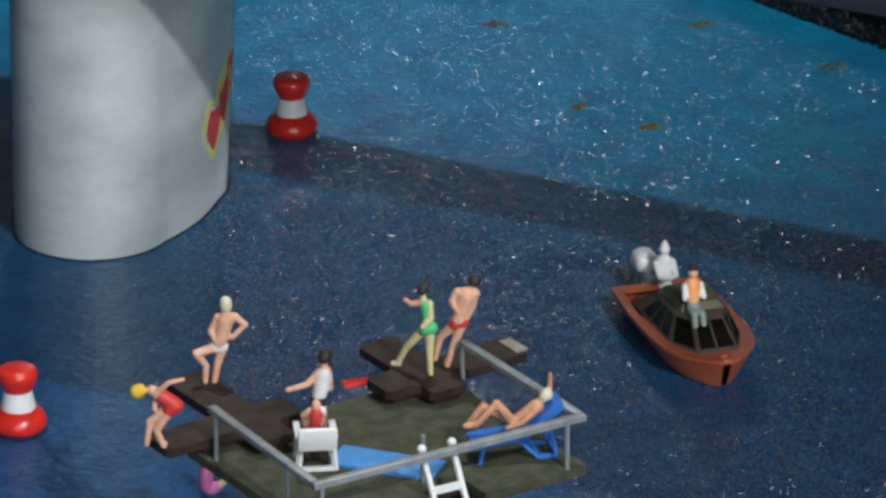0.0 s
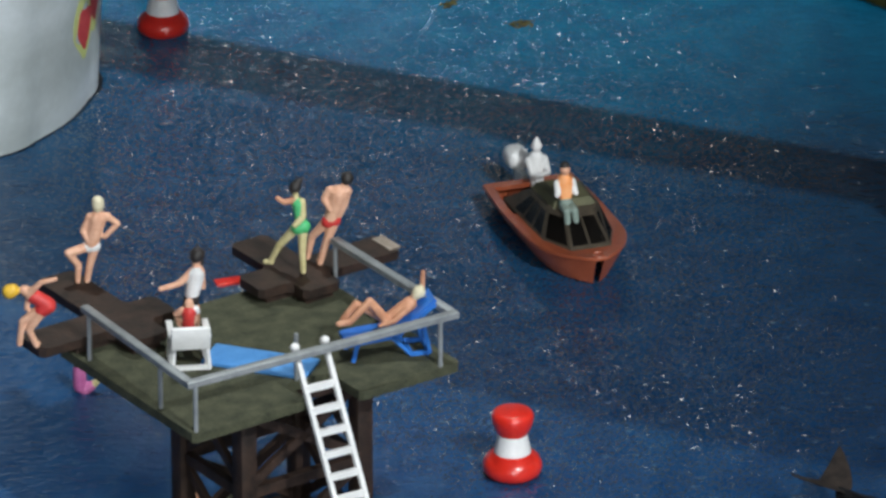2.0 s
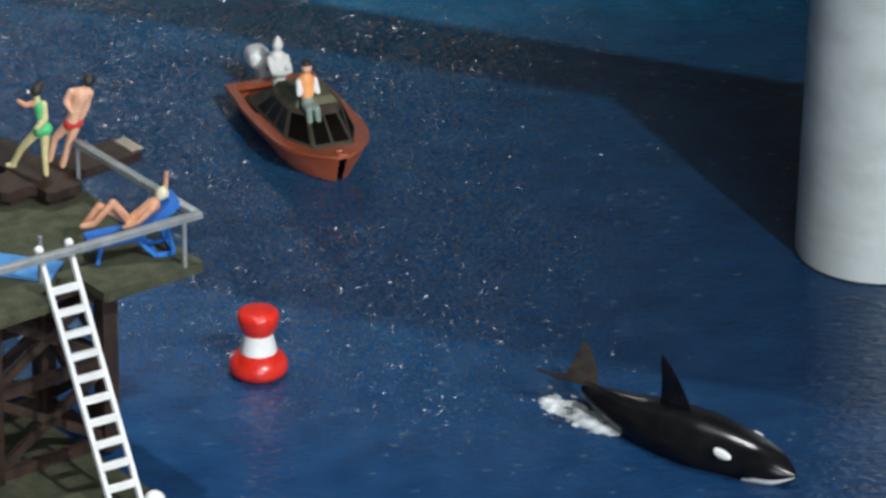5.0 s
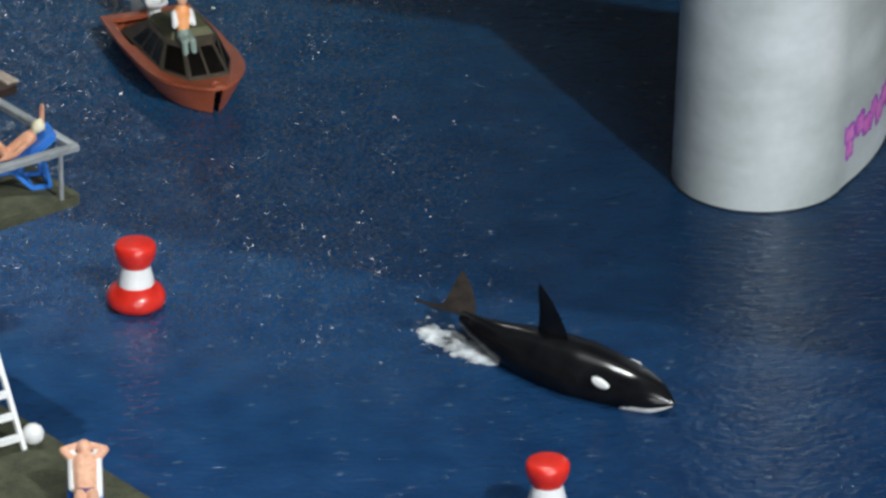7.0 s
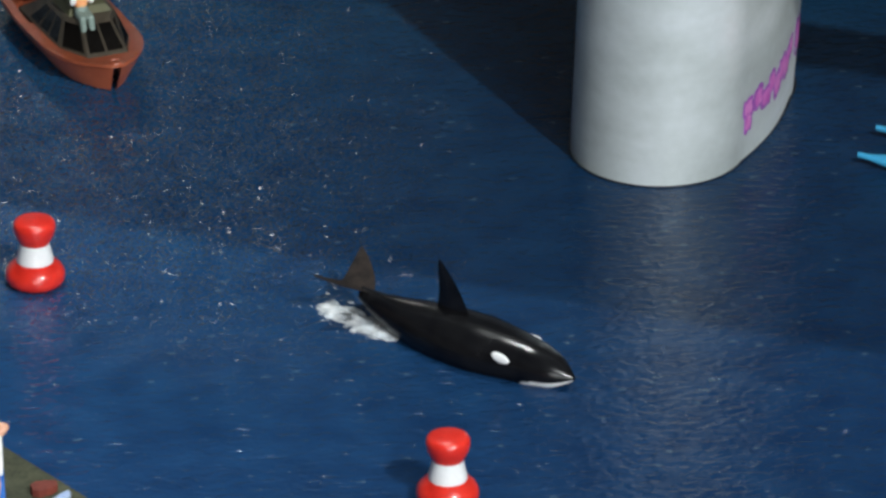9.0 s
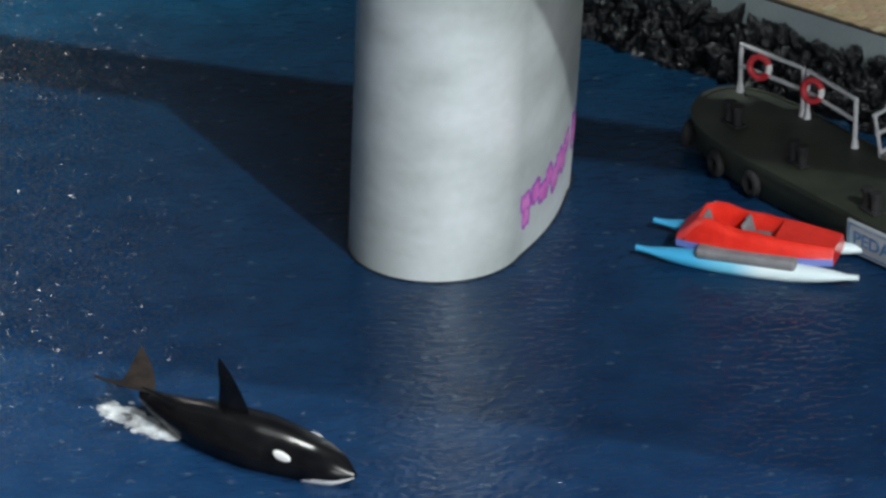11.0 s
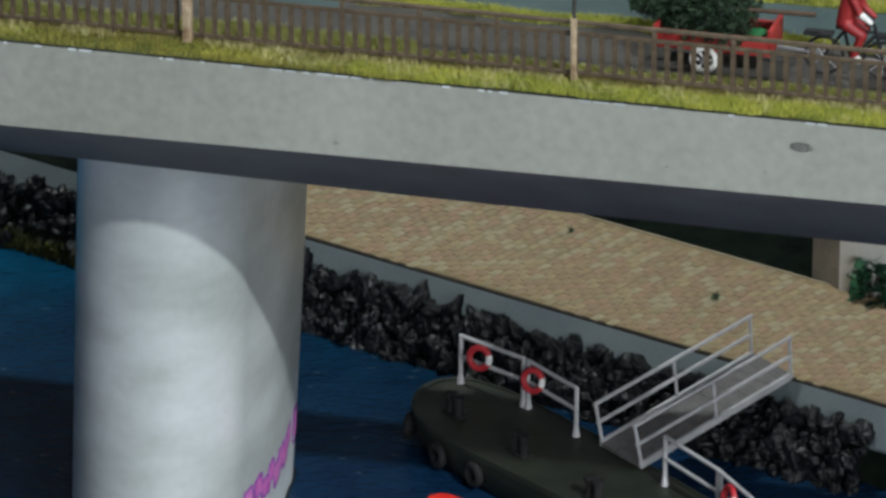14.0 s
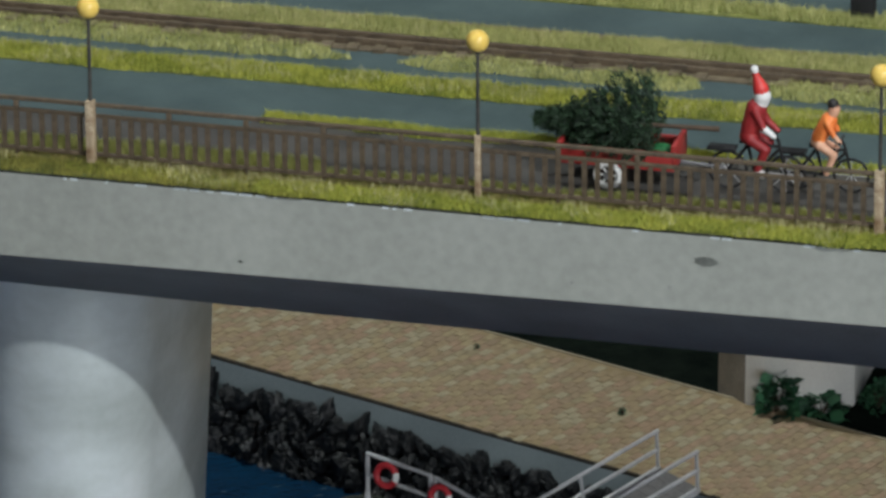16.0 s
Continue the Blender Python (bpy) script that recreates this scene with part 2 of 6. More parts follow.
def brick_material(name, per_object):
    """Sandy brick in several tones, one to a brick."""
    m = bpy.data.materials.new(name)
    m.use_nodes = True
    nt, li = m.node_tree, m.node_tree.links
    b = nt.nodes["Principled BSDF"]
    ramp = nt.nodes.new("ShaderNodeValToRGB")
    ramp.color_ramp.interpolation = "CONSTANT"
    e = ramp.color_ramp.elements
    e[0].position, e[0].color = 0.0, (0.40, 0.295, 0.19, 1)
    e[1].position, e[1].color = 0.80, (0.47, 0.40, 0.26, 1)
    for pos, col in ((0.22, (0.42, 0.315, 0.19, 1)), (0.42, (0.44, 0.305, 0.20, 1)), (0.58, (0.45, 0.355, 0.21, 1)), (0.72, (0.40, 0.325, 0.20, 1))):
        e.new(pos).color = col
    if per_object:
        src = nt.nodes.new("ShaderNodeObjectInfo").outputs["Random"]
    else:
        src = nt.nodes.new("ShaderNodeNewGeometry").outputs["Random Per Island"]
    li.new(src, ramp.inputs["Fac"])
    tc = nt.nodes.new("ShaderNodeTexCoord")
    n = nt.nodes.new("ShaderNodeTexNoise")
    n.inputs["Scale"].default_value, n.inputs["Detail"].default_value = 700, 4
    li.new(tc.outputs["Object"], n.inputs["Vector"])
    mx = nt.nodes.new("ShaderNodeMixRGB")
    mx.blend_type = "OVERLAY"
    mx.inputs["Fac"].default_value = 0.35
    li.new(ramp.outputs["Color"], mx.inputs[1])
    li.new(n.outputs["Fac"], mx.inputs[2])
    li.new(mx.outputs["Color"], b.inputs["Base Color"])
    b.inputs["Roughness"].default_value = 0.85
    return m


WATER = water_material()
PAVE = mat("sandy_paving_bed", (0.30, 0.22, 0.12), (0.42, 0.32, 0.18), 120, 0.9, bump=0.2)
BRICK = brick_material("sandy_brick", True)
BRICKS = brick_material("sandy_bricks_joined", False)
CONCRETE = mat("grey_painted_concrete", (0.25, 0.26, 0.228), (0.43, 0.44, 0.395), 11, 0.75, bump=0.05, fine=420, split=(0.28, 0.72), detail=4)
PIER = brushed_material()
for nd in list(CONCRETE.node_tree.nodes):
    if nd.type == "TEX_NOISE" and nd.inputs["Scale"].default_value < 100:
        run = CONCRETE.node_tree.nodes.new("ShaderNodeMapping")
        run.inputs["Scale"].default_value = (1.6, 1.6, 0.55)
        src = nd.inputs["Vector"].links[0].from_socket
        CONCRETE.node_tree.links.new(src, run.inputs["Vector"])
        CONCRETE.node_tree.links.new(run.outputs["Vector"], nd.inputs["Vector"])
# darker than the slab's concrete: the underside's shade is put into this grey
SOFFIT = mat("shaded_soffit_grey", (0.18, 0.175, 0.165), (0.25, 0.245, 0.235), 60, 0.8, bump=0.1)
ROCK = mat("black_wet_rock", (0.002, 0.003, 0.004), (0.016, 0.019, 0.024), 300, 0.46, bump=1.0, fine=1300, split=(0.35, 0.8), spec=0.42)
KERB = mat("grey_concrete_kerb", (0.125, 0.155, 0.17), (0.17, 0.205, 0.22), 50, 0.8, bump=0.15)
# near-black green: shade under the bridge is put into the ground's colour
GROUND = mat("shaded_green_ground", (0.003, 0.006, 0.005), (0.013, 0.019, 0.014), 150, 0.95, bump=0.5, spec=0.05)
ROAD = mat("dark_grey_roadway", (0.042, 0.040, 0.038), (0.085, 0.078, 0.070), 110, 0.8, bump=0.25, fine=2500)
TEAL = mat("teal_grey_roadway", (0.038, 0.064, 0.068), (0.072, 0.110, 0.112), 60, 0.75, bump=0.2, fine=2500)
GRASS = mat("yellow_green_static_grass", (0.14, 0.19, 0.024), (0.62, 0.61, 0.11), 120, 0.9, island=0.5, split=(0.25, 0.75))
PALEGRASS = mat("pale_dry_static_grass", (0.26, 0.29, 0.08), (0.64, 0.62, 0.26), 120, 0.9, island=0.5, split=(0.25, 0.75))
VERGE = mat("olive_grass_scatter", (0.07, 0.085, 0.022), (0.28, 0.30, 0.075), 330, 0.95, bump=0.6, fine=2500)
STRIPD = mat("dark_joint_brown", (0.02, 0.016, 0.012), (0.06, 0.048, 0.034), 300, 0.95)
EARTH = mat("brown_earth", (0.07, 0.05, 0.03), (0.20, 0.16, 0.10), 200, 0.95, bump=0.5)
RUST = mat("rusty_brown_railing_paint", (0.055, 0.040, 0.026), (0.145, 0.105, 0.066), 300, 0.6, bump=0.2)
RUSTPOST = mat("flaking_cream_post_paint", (0.22, 0.13, 0.07), (0.58, 0.47, 0.32), 420, 0.6, bump=0.3)
LOWBOUNCE = mat("low_bounce_wall_paint", (0.03, 0.03, 0.032), (0.05, 0.05, 0.052), 2, 0.9)
SANDEDGE = mat("pale_sand_edging", (0.36, 0.30, 0.20), (0.46, 0.40, 0.28), 200, 0.9)
WALLS = mat("plain_hall_paint", (0.26, 0.28, 0.31), (0.33, 0.35, 0.38), 2, 0.9)

# ---- building blocks ----


def box(bm, lo, hi, material=0, m=None):
    r = bmesh.ops.create_cube(bm, size=1)
    lo, hi = Vector(lo), Vector(hi)
    t = Matrix.Translation((lo + hi) / 2) @ Matrix.Diagonal((*(hi - lo), 1))
    bmesh.ops.transform(bm, matrix=(m @ t) if m else t, verts=r["verts"])
    for v in r["verts"]:
        for f in v.link_faces:
            f.material_index = material
    return r["verts"]


def bar(bm, a, b, r0, r1=None, seg=8, material=0, caps=True):
    """A round, tapered bar from a to b."""
    a, b = Vector(a), Vector(b)
    r1 = r0 if r1 is None else r1
    d = b - a
    q = d.to_track_quat("Z", "Y").to_matrix().to_4x4()
    r = bmesh.ops.create_cone(bm, cap_ends=caps, segments=seg, radius1=r0, radius2=r1, depth=d.length, matrix=Matrix.Translation((a + b) / 2) @ q)
    for v in r["verts"]:
        for f in v.link_faces:
            f.material_index = material
    return r["verts"]


def beam(bm, a, b, w, h, material=0):
    """A square-edged beam from a to b, w wide and h high."""
    a, b = Vector(a), Vector(b)
    d = b - a
    q = d.to_track_quat("X", "Z").to_matrix().to_4x4()
    return box(bm, (-d.length / 2, -w / 2, -h / 2), (d.length / 2, w / 2, h / 2), material, Matrix.Translation((a + b) / 2) @ q)


def ball(bm, c, r, material=0, scale=(1, 1, 1), sub=2):
    q = bmesh.ops.create_icosphere(bm, subdivisions=sub, radius=r, matrix=Matrix.Translation(c) @ Matrix.Diagonal((*scale, 1)))
    for v in q["verts"]:
        for f in v.link_faces:
            f.material_index = material
    return q["verts"]


def lathe(bm, profile, seg=32, material=0, c=(0, 0, 0)):
    """Turn a profile of (radius, height) round z."""
    rings = []
    for r, h in profile:
        rings.append([bm.verts.new((c[0] + r * math.cos(2 * math.pi * i / seg), c[1] + r * math.sin(2 * math.pi * i / seg), c[2] + h)) for i in range(seg)])
    for a, b in zip(rings, rings[1:]):
        for i in range(seg):
            f = bm.faces.new((a[i], a[(i + 1) % seg], b[(i + 1) % seg], b[i]))
            f.material_index = material
    for ring, flip in ((rings[0], True), (rings[-1], False)):
        f = bm.faces.new(ring[::-1] if flip else ring)
        f.material_index = material


def prism(bm, outline, z0, z1, material=0):
    """A plate with the given outline (counter-clockwise) from z0 to z1."""
    lo = [bm.verts.new((x, y, z0)) for x, y in outline]
    hi = [bm.verts.new((x, y, z1)) for x, y in outline]
    n = len(outline)
    fs = [bm.faces.new(hi), bm.faces.new(lo[::-1])]
    for i in range(n):
        fs.append(bm.faces.new((lo[i], lo[(i + 1) % n], hi[(i + 1) % n], hi[i])))
    for f in fs:
        f.material_index = material
    return fs


def torus(bm, c, normal, big, small, seg=28, ring=10, material=0, banded=None):
    q = Vector(normal).to_track_quat("Z", "Y").to_matrix().to_4x4()
    m = Matrix.Translation(c) @ q
    vs = [[bm.verts.new(m @ Vector(((big + small * math.cos(2 * math.pi * j / ring)) * math.cos(2 * math.pi * i / seg), (big + small * math.cos(2 * math.pi * j / ring)) * math.sin(2 * math.pi * i / seg), small * math.sin(2 * math.pi * j / ring)))) for j in range(ring)] for i in range(seg)]
    for i in range(seg):
        for j in range(ring):
            f = bm.faces.new((vs[i][j], vs[(i + 1) % seg][j], vs[(i + 1) % seg][(j + 1) % ring], vs[i][(j + 1) % ring]))
            f.material_index = banded(i, seg) if banded else material


def soften(bm, width, segments=2, angle=40):
    es = [e for e in bm.edges if len(e.link_faces) == 2 and e.calc_face_angle(0) > radians(angle)]
    bmesh.ops.bevel(bm, geom=es, offset=width, segments=segments, affect="EDGES", profile=0.5, clamp_overlap=True)


def part(name, bm, material, parent=None, label="", smooth=True, at=None):
    """Link a bmesh, in millimetres, as one mesh object under a thing."""
    bmesh.ops.recalc_face_normals(bm, faces=bm.faces)
    bmesh.ops.scale(bm, vec=(MM, MM, MM), verts=bm.verts)
    me = bpy.data.meshes.new(name)
    bm.to_mesh(me)
    bm.free()
    for m in material if isinstance(material, (list, tuple)) else (material,):
        me.materials.append(m)
    if smooth:
        me.shade_smooth()
        me.set_sharp_from_angle(angle=radians(38))
    ob = new(name, me)
    if at is not None:
        ob.matrix_world = at
    if parent:
        ob.parent = parent
    if label:
        ob["label"] = label
    return ob


def thing(name, at, label, category, group="", kind=""):
    """An Empty at a thing's base. at: a pose in millimetres."""
    ob = new(name)
    m = at.copy()
    m.translation = m.translation * MM
    ob.matrix_world = m
    ob.empty_display_size = 0.005
    return tagged(ob, label, category, group, kind)


def turned(x, y, z, deg=0):
    return Matrix.Translation((x, y, z)) @ Matrix.Rotation(radians(deg), 4, "Z")


# The bridge's own axes: U along it, N to its far side, from the nose of the second pier.
BR = turned(180.3, 1391.1, 0, -25.5)
# The quay's axes: along the shore and inland, from a point on the waterline.
QU = turned(258.5, 1493.7, 0, -45.7)

# ---- the setting ----
bm = bmesh.new()
box(bm, (-1100, 700, -6), (1100, 2300, 0))
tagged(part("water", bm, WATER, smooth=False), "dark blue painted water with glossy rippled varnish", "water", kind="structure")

# the layout's plain base
bm = bmesh.new()
box(bm, (-1090, 710, -880), (1090, 2290, -6))
tagged(part("layout_base", bm, WALLS, smooth=False), "plain grey base under the model landscape", "base", kind="structure")

# hall round the model
bm = bmesh.new()
box(bm, (-3000, -2500, -900), (3000, 3500, -880))
tagged(part("floor", bm, WALLS, smooth=False), "plain grey hall floor under the layout", "floor", kind="structure")
for nm, lo, hi in (("wall_north", (-3000, 3500, -900), (3000, 3600, 2200)), ("wall_south", (-3000, -2600, -900), (3000, -2500, 2200)), ("wall_west", (-3100, -2500, -900), (-3000, 3500, 2200)), ("wall_east", (3000, -2500, -900), (3100, 3500, 2200))):
    bm = bmesh.new()
    if nm == "wall_south":
        for a, b in (((-3000, -2600, -900), (-1020, -2500, 2200)), ((2980, -2600, -900), (3000, -2500, 2200)), ((-1020, -2600, -900), (2980, -2500, 190)), ((-1020, -2600, 1710), (2980, -2500, 2200))):
            box(bm, a, b)
    else:
        box(bm, lo, hi)
    # the unseen west wall is made dark to bounce less light onto the piers
    dark = nm == "wall_west"
    tagged(part(nm, bm, LOWBOUNCE if dark else WALLS, smooth=False), "unseen hall wall darkened to bounce less light" if dark else "plain grey hall wall", "wall", kind="structure")
bm = bmesh.new()
box(bm, (-3000, -2500, 2200), (3000, 3500, 2300))
tagged(part("ceiling", bm, WALLS, smooth=False), "plain grey hall ceiling", "ceiling", kind="structure")

# assumed window, never in view, round the low fill lamp: frame and mullions
assumed_window = tagged(new("window_1"), "assumed wide white-framed window front round the fill lamp", "window", kind="structure")
assumed_window.location = (0.98, -2.57, 0.95)
for lo, hi in (((-2000, 0, -760), (2000, 40, -690)), ((-2000, 0, 690), (2000, 40, 760)), ((-2000, 0, -690), (-1940, 40, 690)), ((1940, 0, -690), (2000, 40, 690)), ((-30, 0, -690), (30, 40, 690))):
    bm = bmesh.new()
    box(bm, lo, hi)
    part("window_frame", bm, WALLS, assumed_window, smooth=False)
GLASS = bpy.data.materials.new("clear_window_glass")
GLASS.use_nodes = True
GLASS.node_tree.nodes["Principled BSDF"].inputs["Transmission Weight"].default_value = 1.0
GLASS.node_tree.nodes["Principled BSDF"].inputs["Roughness"].default_value = 0.02
for x0, x1 in ((-1940, -30), (30, 1940)):
    bm = bmesh.new()
    box(bm, (x0, 16, -690), (x1, 22, 690))
    part("window_pane", bm, GLASS, assumed_window, smooth=False).visible_shadow = False

def section(bm, pts, u0, u1, material=0):
    a = [bm.verts.new((u0, n, z)) for n, z in pts]
    b = [bm.verts.new((u1, n, z)) for n, z in pts]
    k = len(pts)
    fs = [bm.faces.new(a), bm.faces.new(b[::-1])]
    for i in range(k):
        fs.append(bm.faces.new((a[i], a[(i + 1) % k], b[(i + 1) % k], b[i])))
    for f in fs:
        f.material_index = material
    return fs


# quay: core, kerb, paving, ground behind
bm = bmesh.new()
box(bm, (-700, 12.3, -5), (700, 600, 16.4))
box(bm, (-700, 6.3, -5), (700, 12.3, 9.0))
# dark block in place of paving at the far left end
box(bm, (-700, 12.7, 16.5), (-85.2, 63, 17.2))
tagged(part("ground", bm, GROUND, smooth=False, at=Matrix.Translation(QU.translation * MM) @ QU.to_3x3().to_4x4()), "dark green ground behind the quay, shade put into its colour", "ground", kind="structure")
bm = bmesh.new()
section(bm, [(12.3, 17.0), (12.3, 9.0), (6.2, 9.0), (6.2, 9.6)], -700, 700)
tagged(part("kerb", bm, KERB, at=Matrix.Translation(QU.translation * MM) @ QU.to_3x3().to_4x4()), "grey concrete kerb along the quay", "kerb", kind="structure")
bm = bmesh.new()
box(bm, (-85, 12.7, 16), (700, 63, 17.4))
pavement = tagged(part("pavement", bm, PAVE, smooth=False, at=Matrix.Translation(QU.translation * MM) @ QU.to_3x3().to_4x4()), "sandy brick promenade with small weeds in the joints", "pavement", kind="structure")


def bridge_at(z=0):
    m = BR.copy()
    m.translation = m.translation * MM
    return m


# bridge deck: cantilever slab with a sloping soffit
bridge = thing("road_bridge", BR, "grey concrete road bridge on rounded piers over the water", "bridge")
bm = bmesh.new()
# its front face tapers: the lower edge rises towards the quay, where the deck is narrowed too, to let light reach the
# paving
SLOPE = 0.0078


def rise(u):
    """How far the deck lies above its mean height: it climbs a little towards the quay."""
    return SLOPE * (max(-160.0, min(260.0, u)) - 85)


def lip(u):
    """Height of the fascia's upper edge."""
    return 136 + rise(u)


rings, under = [], []
for u, low, far in ((-800, 106.0, 113), (-500, 106.8, 113), (-70, 115.3, 113), (0, 116.75, 113), (40, 117.6, 113), (60, 118.0, 106), (160, 120.1, 106), (260, 122.0, 106), (700, 122.0, 106)):
    up = rise(u)
    belly = 99 + max(0.0, min(1.4, (u - 80) * 0.010))
    rings.append([(u, -28, low), (u, -28, lip(u)), (u, -27.75, lip(u)), (u, -27.7, 135.8 + up), (u, far, 135.8 + up), (u, far, 122 + up), (u, -26, 122 + up), (u, -27.2, low)])
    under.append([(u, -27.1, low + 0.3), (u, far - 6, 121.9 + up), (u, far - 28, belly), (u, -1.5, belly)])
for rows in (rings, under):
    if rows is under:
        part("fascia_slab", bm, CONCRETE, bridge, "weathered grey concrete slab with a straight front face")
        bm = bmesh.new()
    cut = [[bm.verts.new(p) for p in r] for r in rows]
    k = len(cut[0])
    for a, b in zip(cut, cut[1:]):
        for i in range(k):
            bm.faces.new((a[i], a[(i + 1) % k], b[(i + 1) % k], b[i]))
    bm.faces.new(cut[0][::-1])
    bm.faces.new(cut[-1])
part("soffit", bm, SOFFIT, bridge, "grey sloping soffit with its shade put into the colour")


def bulge(n, front, back):
    """How far a pier's flank swells between its two round ends."""
    return 1.7 * math.sin(math.pi * (n - front) / (back - front)) if front < n < back else 0.0


def pier(bm, z0, z1, c0, c1, R0, R1, front=17.7, rear=57.0):
    """A rounded pier that widens a little upwards."""
    rings = []
    for j in range(9):
        f = j / 8
        R, c = R0 + (R1 - R0) * f, c0 + (c1 - c0) * f
        z = z0 + (z1 - z0) * f
        back = rear - 3.5 * (1 - f) ** 2.5
        flank = [front + (back - front) * k / 12 for k in range(1, 12)]
        out = [(c + R * math.cos(math.pi + math.pi * i / 32), front + R0 * math.sin(math.pi + math.pi * i / 32), z) for i in range(33)]
        out += [(c + R + bulge(n, front, back), n, z) for n in flank]
        out += [(c + R * math.cos(math.pi * i / 32), back + R0 * math.sin(math.pi * i / 32), z) for i in range(33)]
        out += [(c - R - bulge(n, front, back), n, z) for n in flank[::-1]]
        rings.append([bm.verts.new(p) for p in out])
    n = len(rings[0])
    for a, b in zip(rings, rings[1:]):
        for i in range(n):
            bm.faces.new((a[i], a[(i + 1) % n], b[(i + 1) % n], b[i]))
    bm.faces.new(rings[0][::-1])
    bm.faces.new(rings[-1])


# the pier by the quay leans a little towards it
for u, n, rear, c0, c1, R0, R1 in ((-5, 0, 57.0, -0.9, 2.65, 19.4, 19.75), (-301.2, 2.7, 49.0, -0.4, 1.2, 18.9, 20.2)):
    bm = bmesh.new()
    pier(bm, -1, 99, c0, c1, R0, R1, rear=rear)
    ob = part("pier", bm, PIER, bridge, "silvery grey rounded concrete pier standing in the water")
    ob.location = (u * MM, n * MM, 0)

# dark ring round each pier's foot, standing in for its contact shadow
for u, n, rear, c, R in ((-5, 0, 57.0, -0.9, 19.7), (-301.2, 2.7, 49.0, -0.4, 19.2)):
    bm = bmesh.new()
    pier(bm, -1, 0.3, c, c, R + 0.05, R, rear=rear - 1.5)
    ob = part("base_joint", bm, ROCK, bridge, "dark contact shadow ring at the waterline")
    ob.location = (u * MM, n * MM, 0)

def climb(bm):
    """Lay what is built level on the bridge's slope."""
    for v in bm.verts:
        v.co.z += rise(v.co.x)


# strips on the deck: name, near edge, far edge, height, material
for nm, n0, n1, z1, mt, lab in (("verge", -27.2, -15.0, 136.8, VERGE, "grassy verge at the bridge's edge"),                                 ("roadway", 13.5, 35, 136.6, TEAL, "teal grey roadway"), ("verge", 35, 44.5, 136.9, VERGE, "grassy strip between the roadways"),
                                ("roadway", 44.5, 58, 136.6, TEAL, "teal grey track bed"), ("verge", 58, 80, 136.9, EARTH, "earth strip with pale grass"),
                                ("roadway", 80, 98, 136.6, TEAL, "teal grey roadway"), ("verge", 98, 112.6, 136.9, VERGE, "earth strip with pale grass")):
    bm = bmesh.new()
    box(bm, (-160, n0, 135.9), (260 if n1 < 100 else 50, n1, z1))
    climb(bm)
    part(nm, bm, mt, bridge, lab, smooth=False)
bm = bmesh.new()
box(bm, (50, 98, 135.9), (260, 106, 136.9))
climb(bm)
part("verge", bm, VERGE, bridge, "grassy rear edge of the deck", smooth=False)
for u0, u1, n0, n1, mt, lab in ((-160, 40, 7.5, 13.5, TEAL, "teal grey edge of the roadway"), (-160, 40, -15.0, 7.5, ROAD, "dark brown-grey roadway"), (40, 260, -15.0, 13.5, ROAD, "dark brown-grey roadway")):
    bm = bmesh.new()
    box(bm, (u0, n0, 135.9), (u1, n1, 136.5))
    climb(bm)
    part("roadway", bm, mt, bridge, lab, smooth=False)

# dark brown strip between the kerb and the paving
bm = bmesh.new()
box(bm, (-85, 12.4, 16.5), (700, 13.4, 17.52))
part("edge_strip", bm, STRIPD, pavement, "dark brown strip along the kerb", smooth=False)
# straight edging along the promenade's inner side
bm = bmesh.new()
box(bm, (-85, 62.3, 17.2), (700, 63.1, 17.64))
part("edging", bm, SANDEDGE, pavement, "pale straight edging strip", smooth=False)

# made-up terrace behind the bridge's quay end, filling the view past the narrowed deck
bm = bmesh.new()
section(bm, [(206, 16), (206, 93.5), (208, 95), (420, 95), (420, 16)], 30, 420)
for f in bm.faces:
    f.material_index = 1 if f.calc_center_median().z > 94 else 0
tagged(part("terrace", bm, (GROUND, TEAL), at=bridge_at(), smooth=False), "made-up dark terrace with a teal grey top filling the view past the deck", "terrace", kind="structure")

# ---- things: materials ----
REDP = mat("glossy_red_plastic", (0.62, 0.02, 0.012), (0.78, 0.035, 0.02), 300, 0.28, coat=0.4)
WHITEP = mat("white_plastic", (0.78, 0.78, 0.77), (0.90, 0.90, 0.89), 300, 0.4)
DECKG = mat("olive_green_scatter_on_board", (0.030, 0.034, 0.018), (0.085, 0.088, 0.050), 260, 0.9, bump=0.5)
WOOD = mat("dark_brown_stained_wood", (0.012, 0.007, 0.005), (0.050, 0.027, 0.018), 260, 0.6, bump=0.35)
STEEL = mat("grey_painted_metal", (0.26, 0.28, 0.29), (0.40, 0.42, 0.43), 300, 0.4, metal=0.3)
BLUEP = mat("bright_blue_plastic", (0.02, 0.14, 0.55), (0.04, 0.22, 0.70), 200, 0.4)
MATBLUE = mat("sky_blue_foam", (0.06, 0.25, 0.60), (0.10, 0.33, 0.72), 200, 0.7)
SKIN = mat("painted_skin_tone", (0.66, 0.33, 0.21), (0.84, 0.50, 0.34), 500, 0.55)
PALE = mat("pale_yellow_skin_tone", (0.60, 0.52, 0.24), (0.75, 0.66, 0.36), 500, 0.55)
TAN = mat("tanned_skin_tone", (0.50, 0.22, 0.12), (0.70, 0.36, 0.22), 500, 0.55)
HAIRD = mat("black_hair_paint", (0.012, 0.010, 0.010), (0.03, 0.025, 0.022), 500, 0.6)
HAIRW = mat("blond_hair_paint", (0.62, 0.55, 0.36), (0.80, 0.74, 0.55), 500, 0.6)
CAPY = mat("yellow_cap_paint", (0.75, 0.42, 0.03), (0.85, 0.55, 0.06), 400, 0.45)
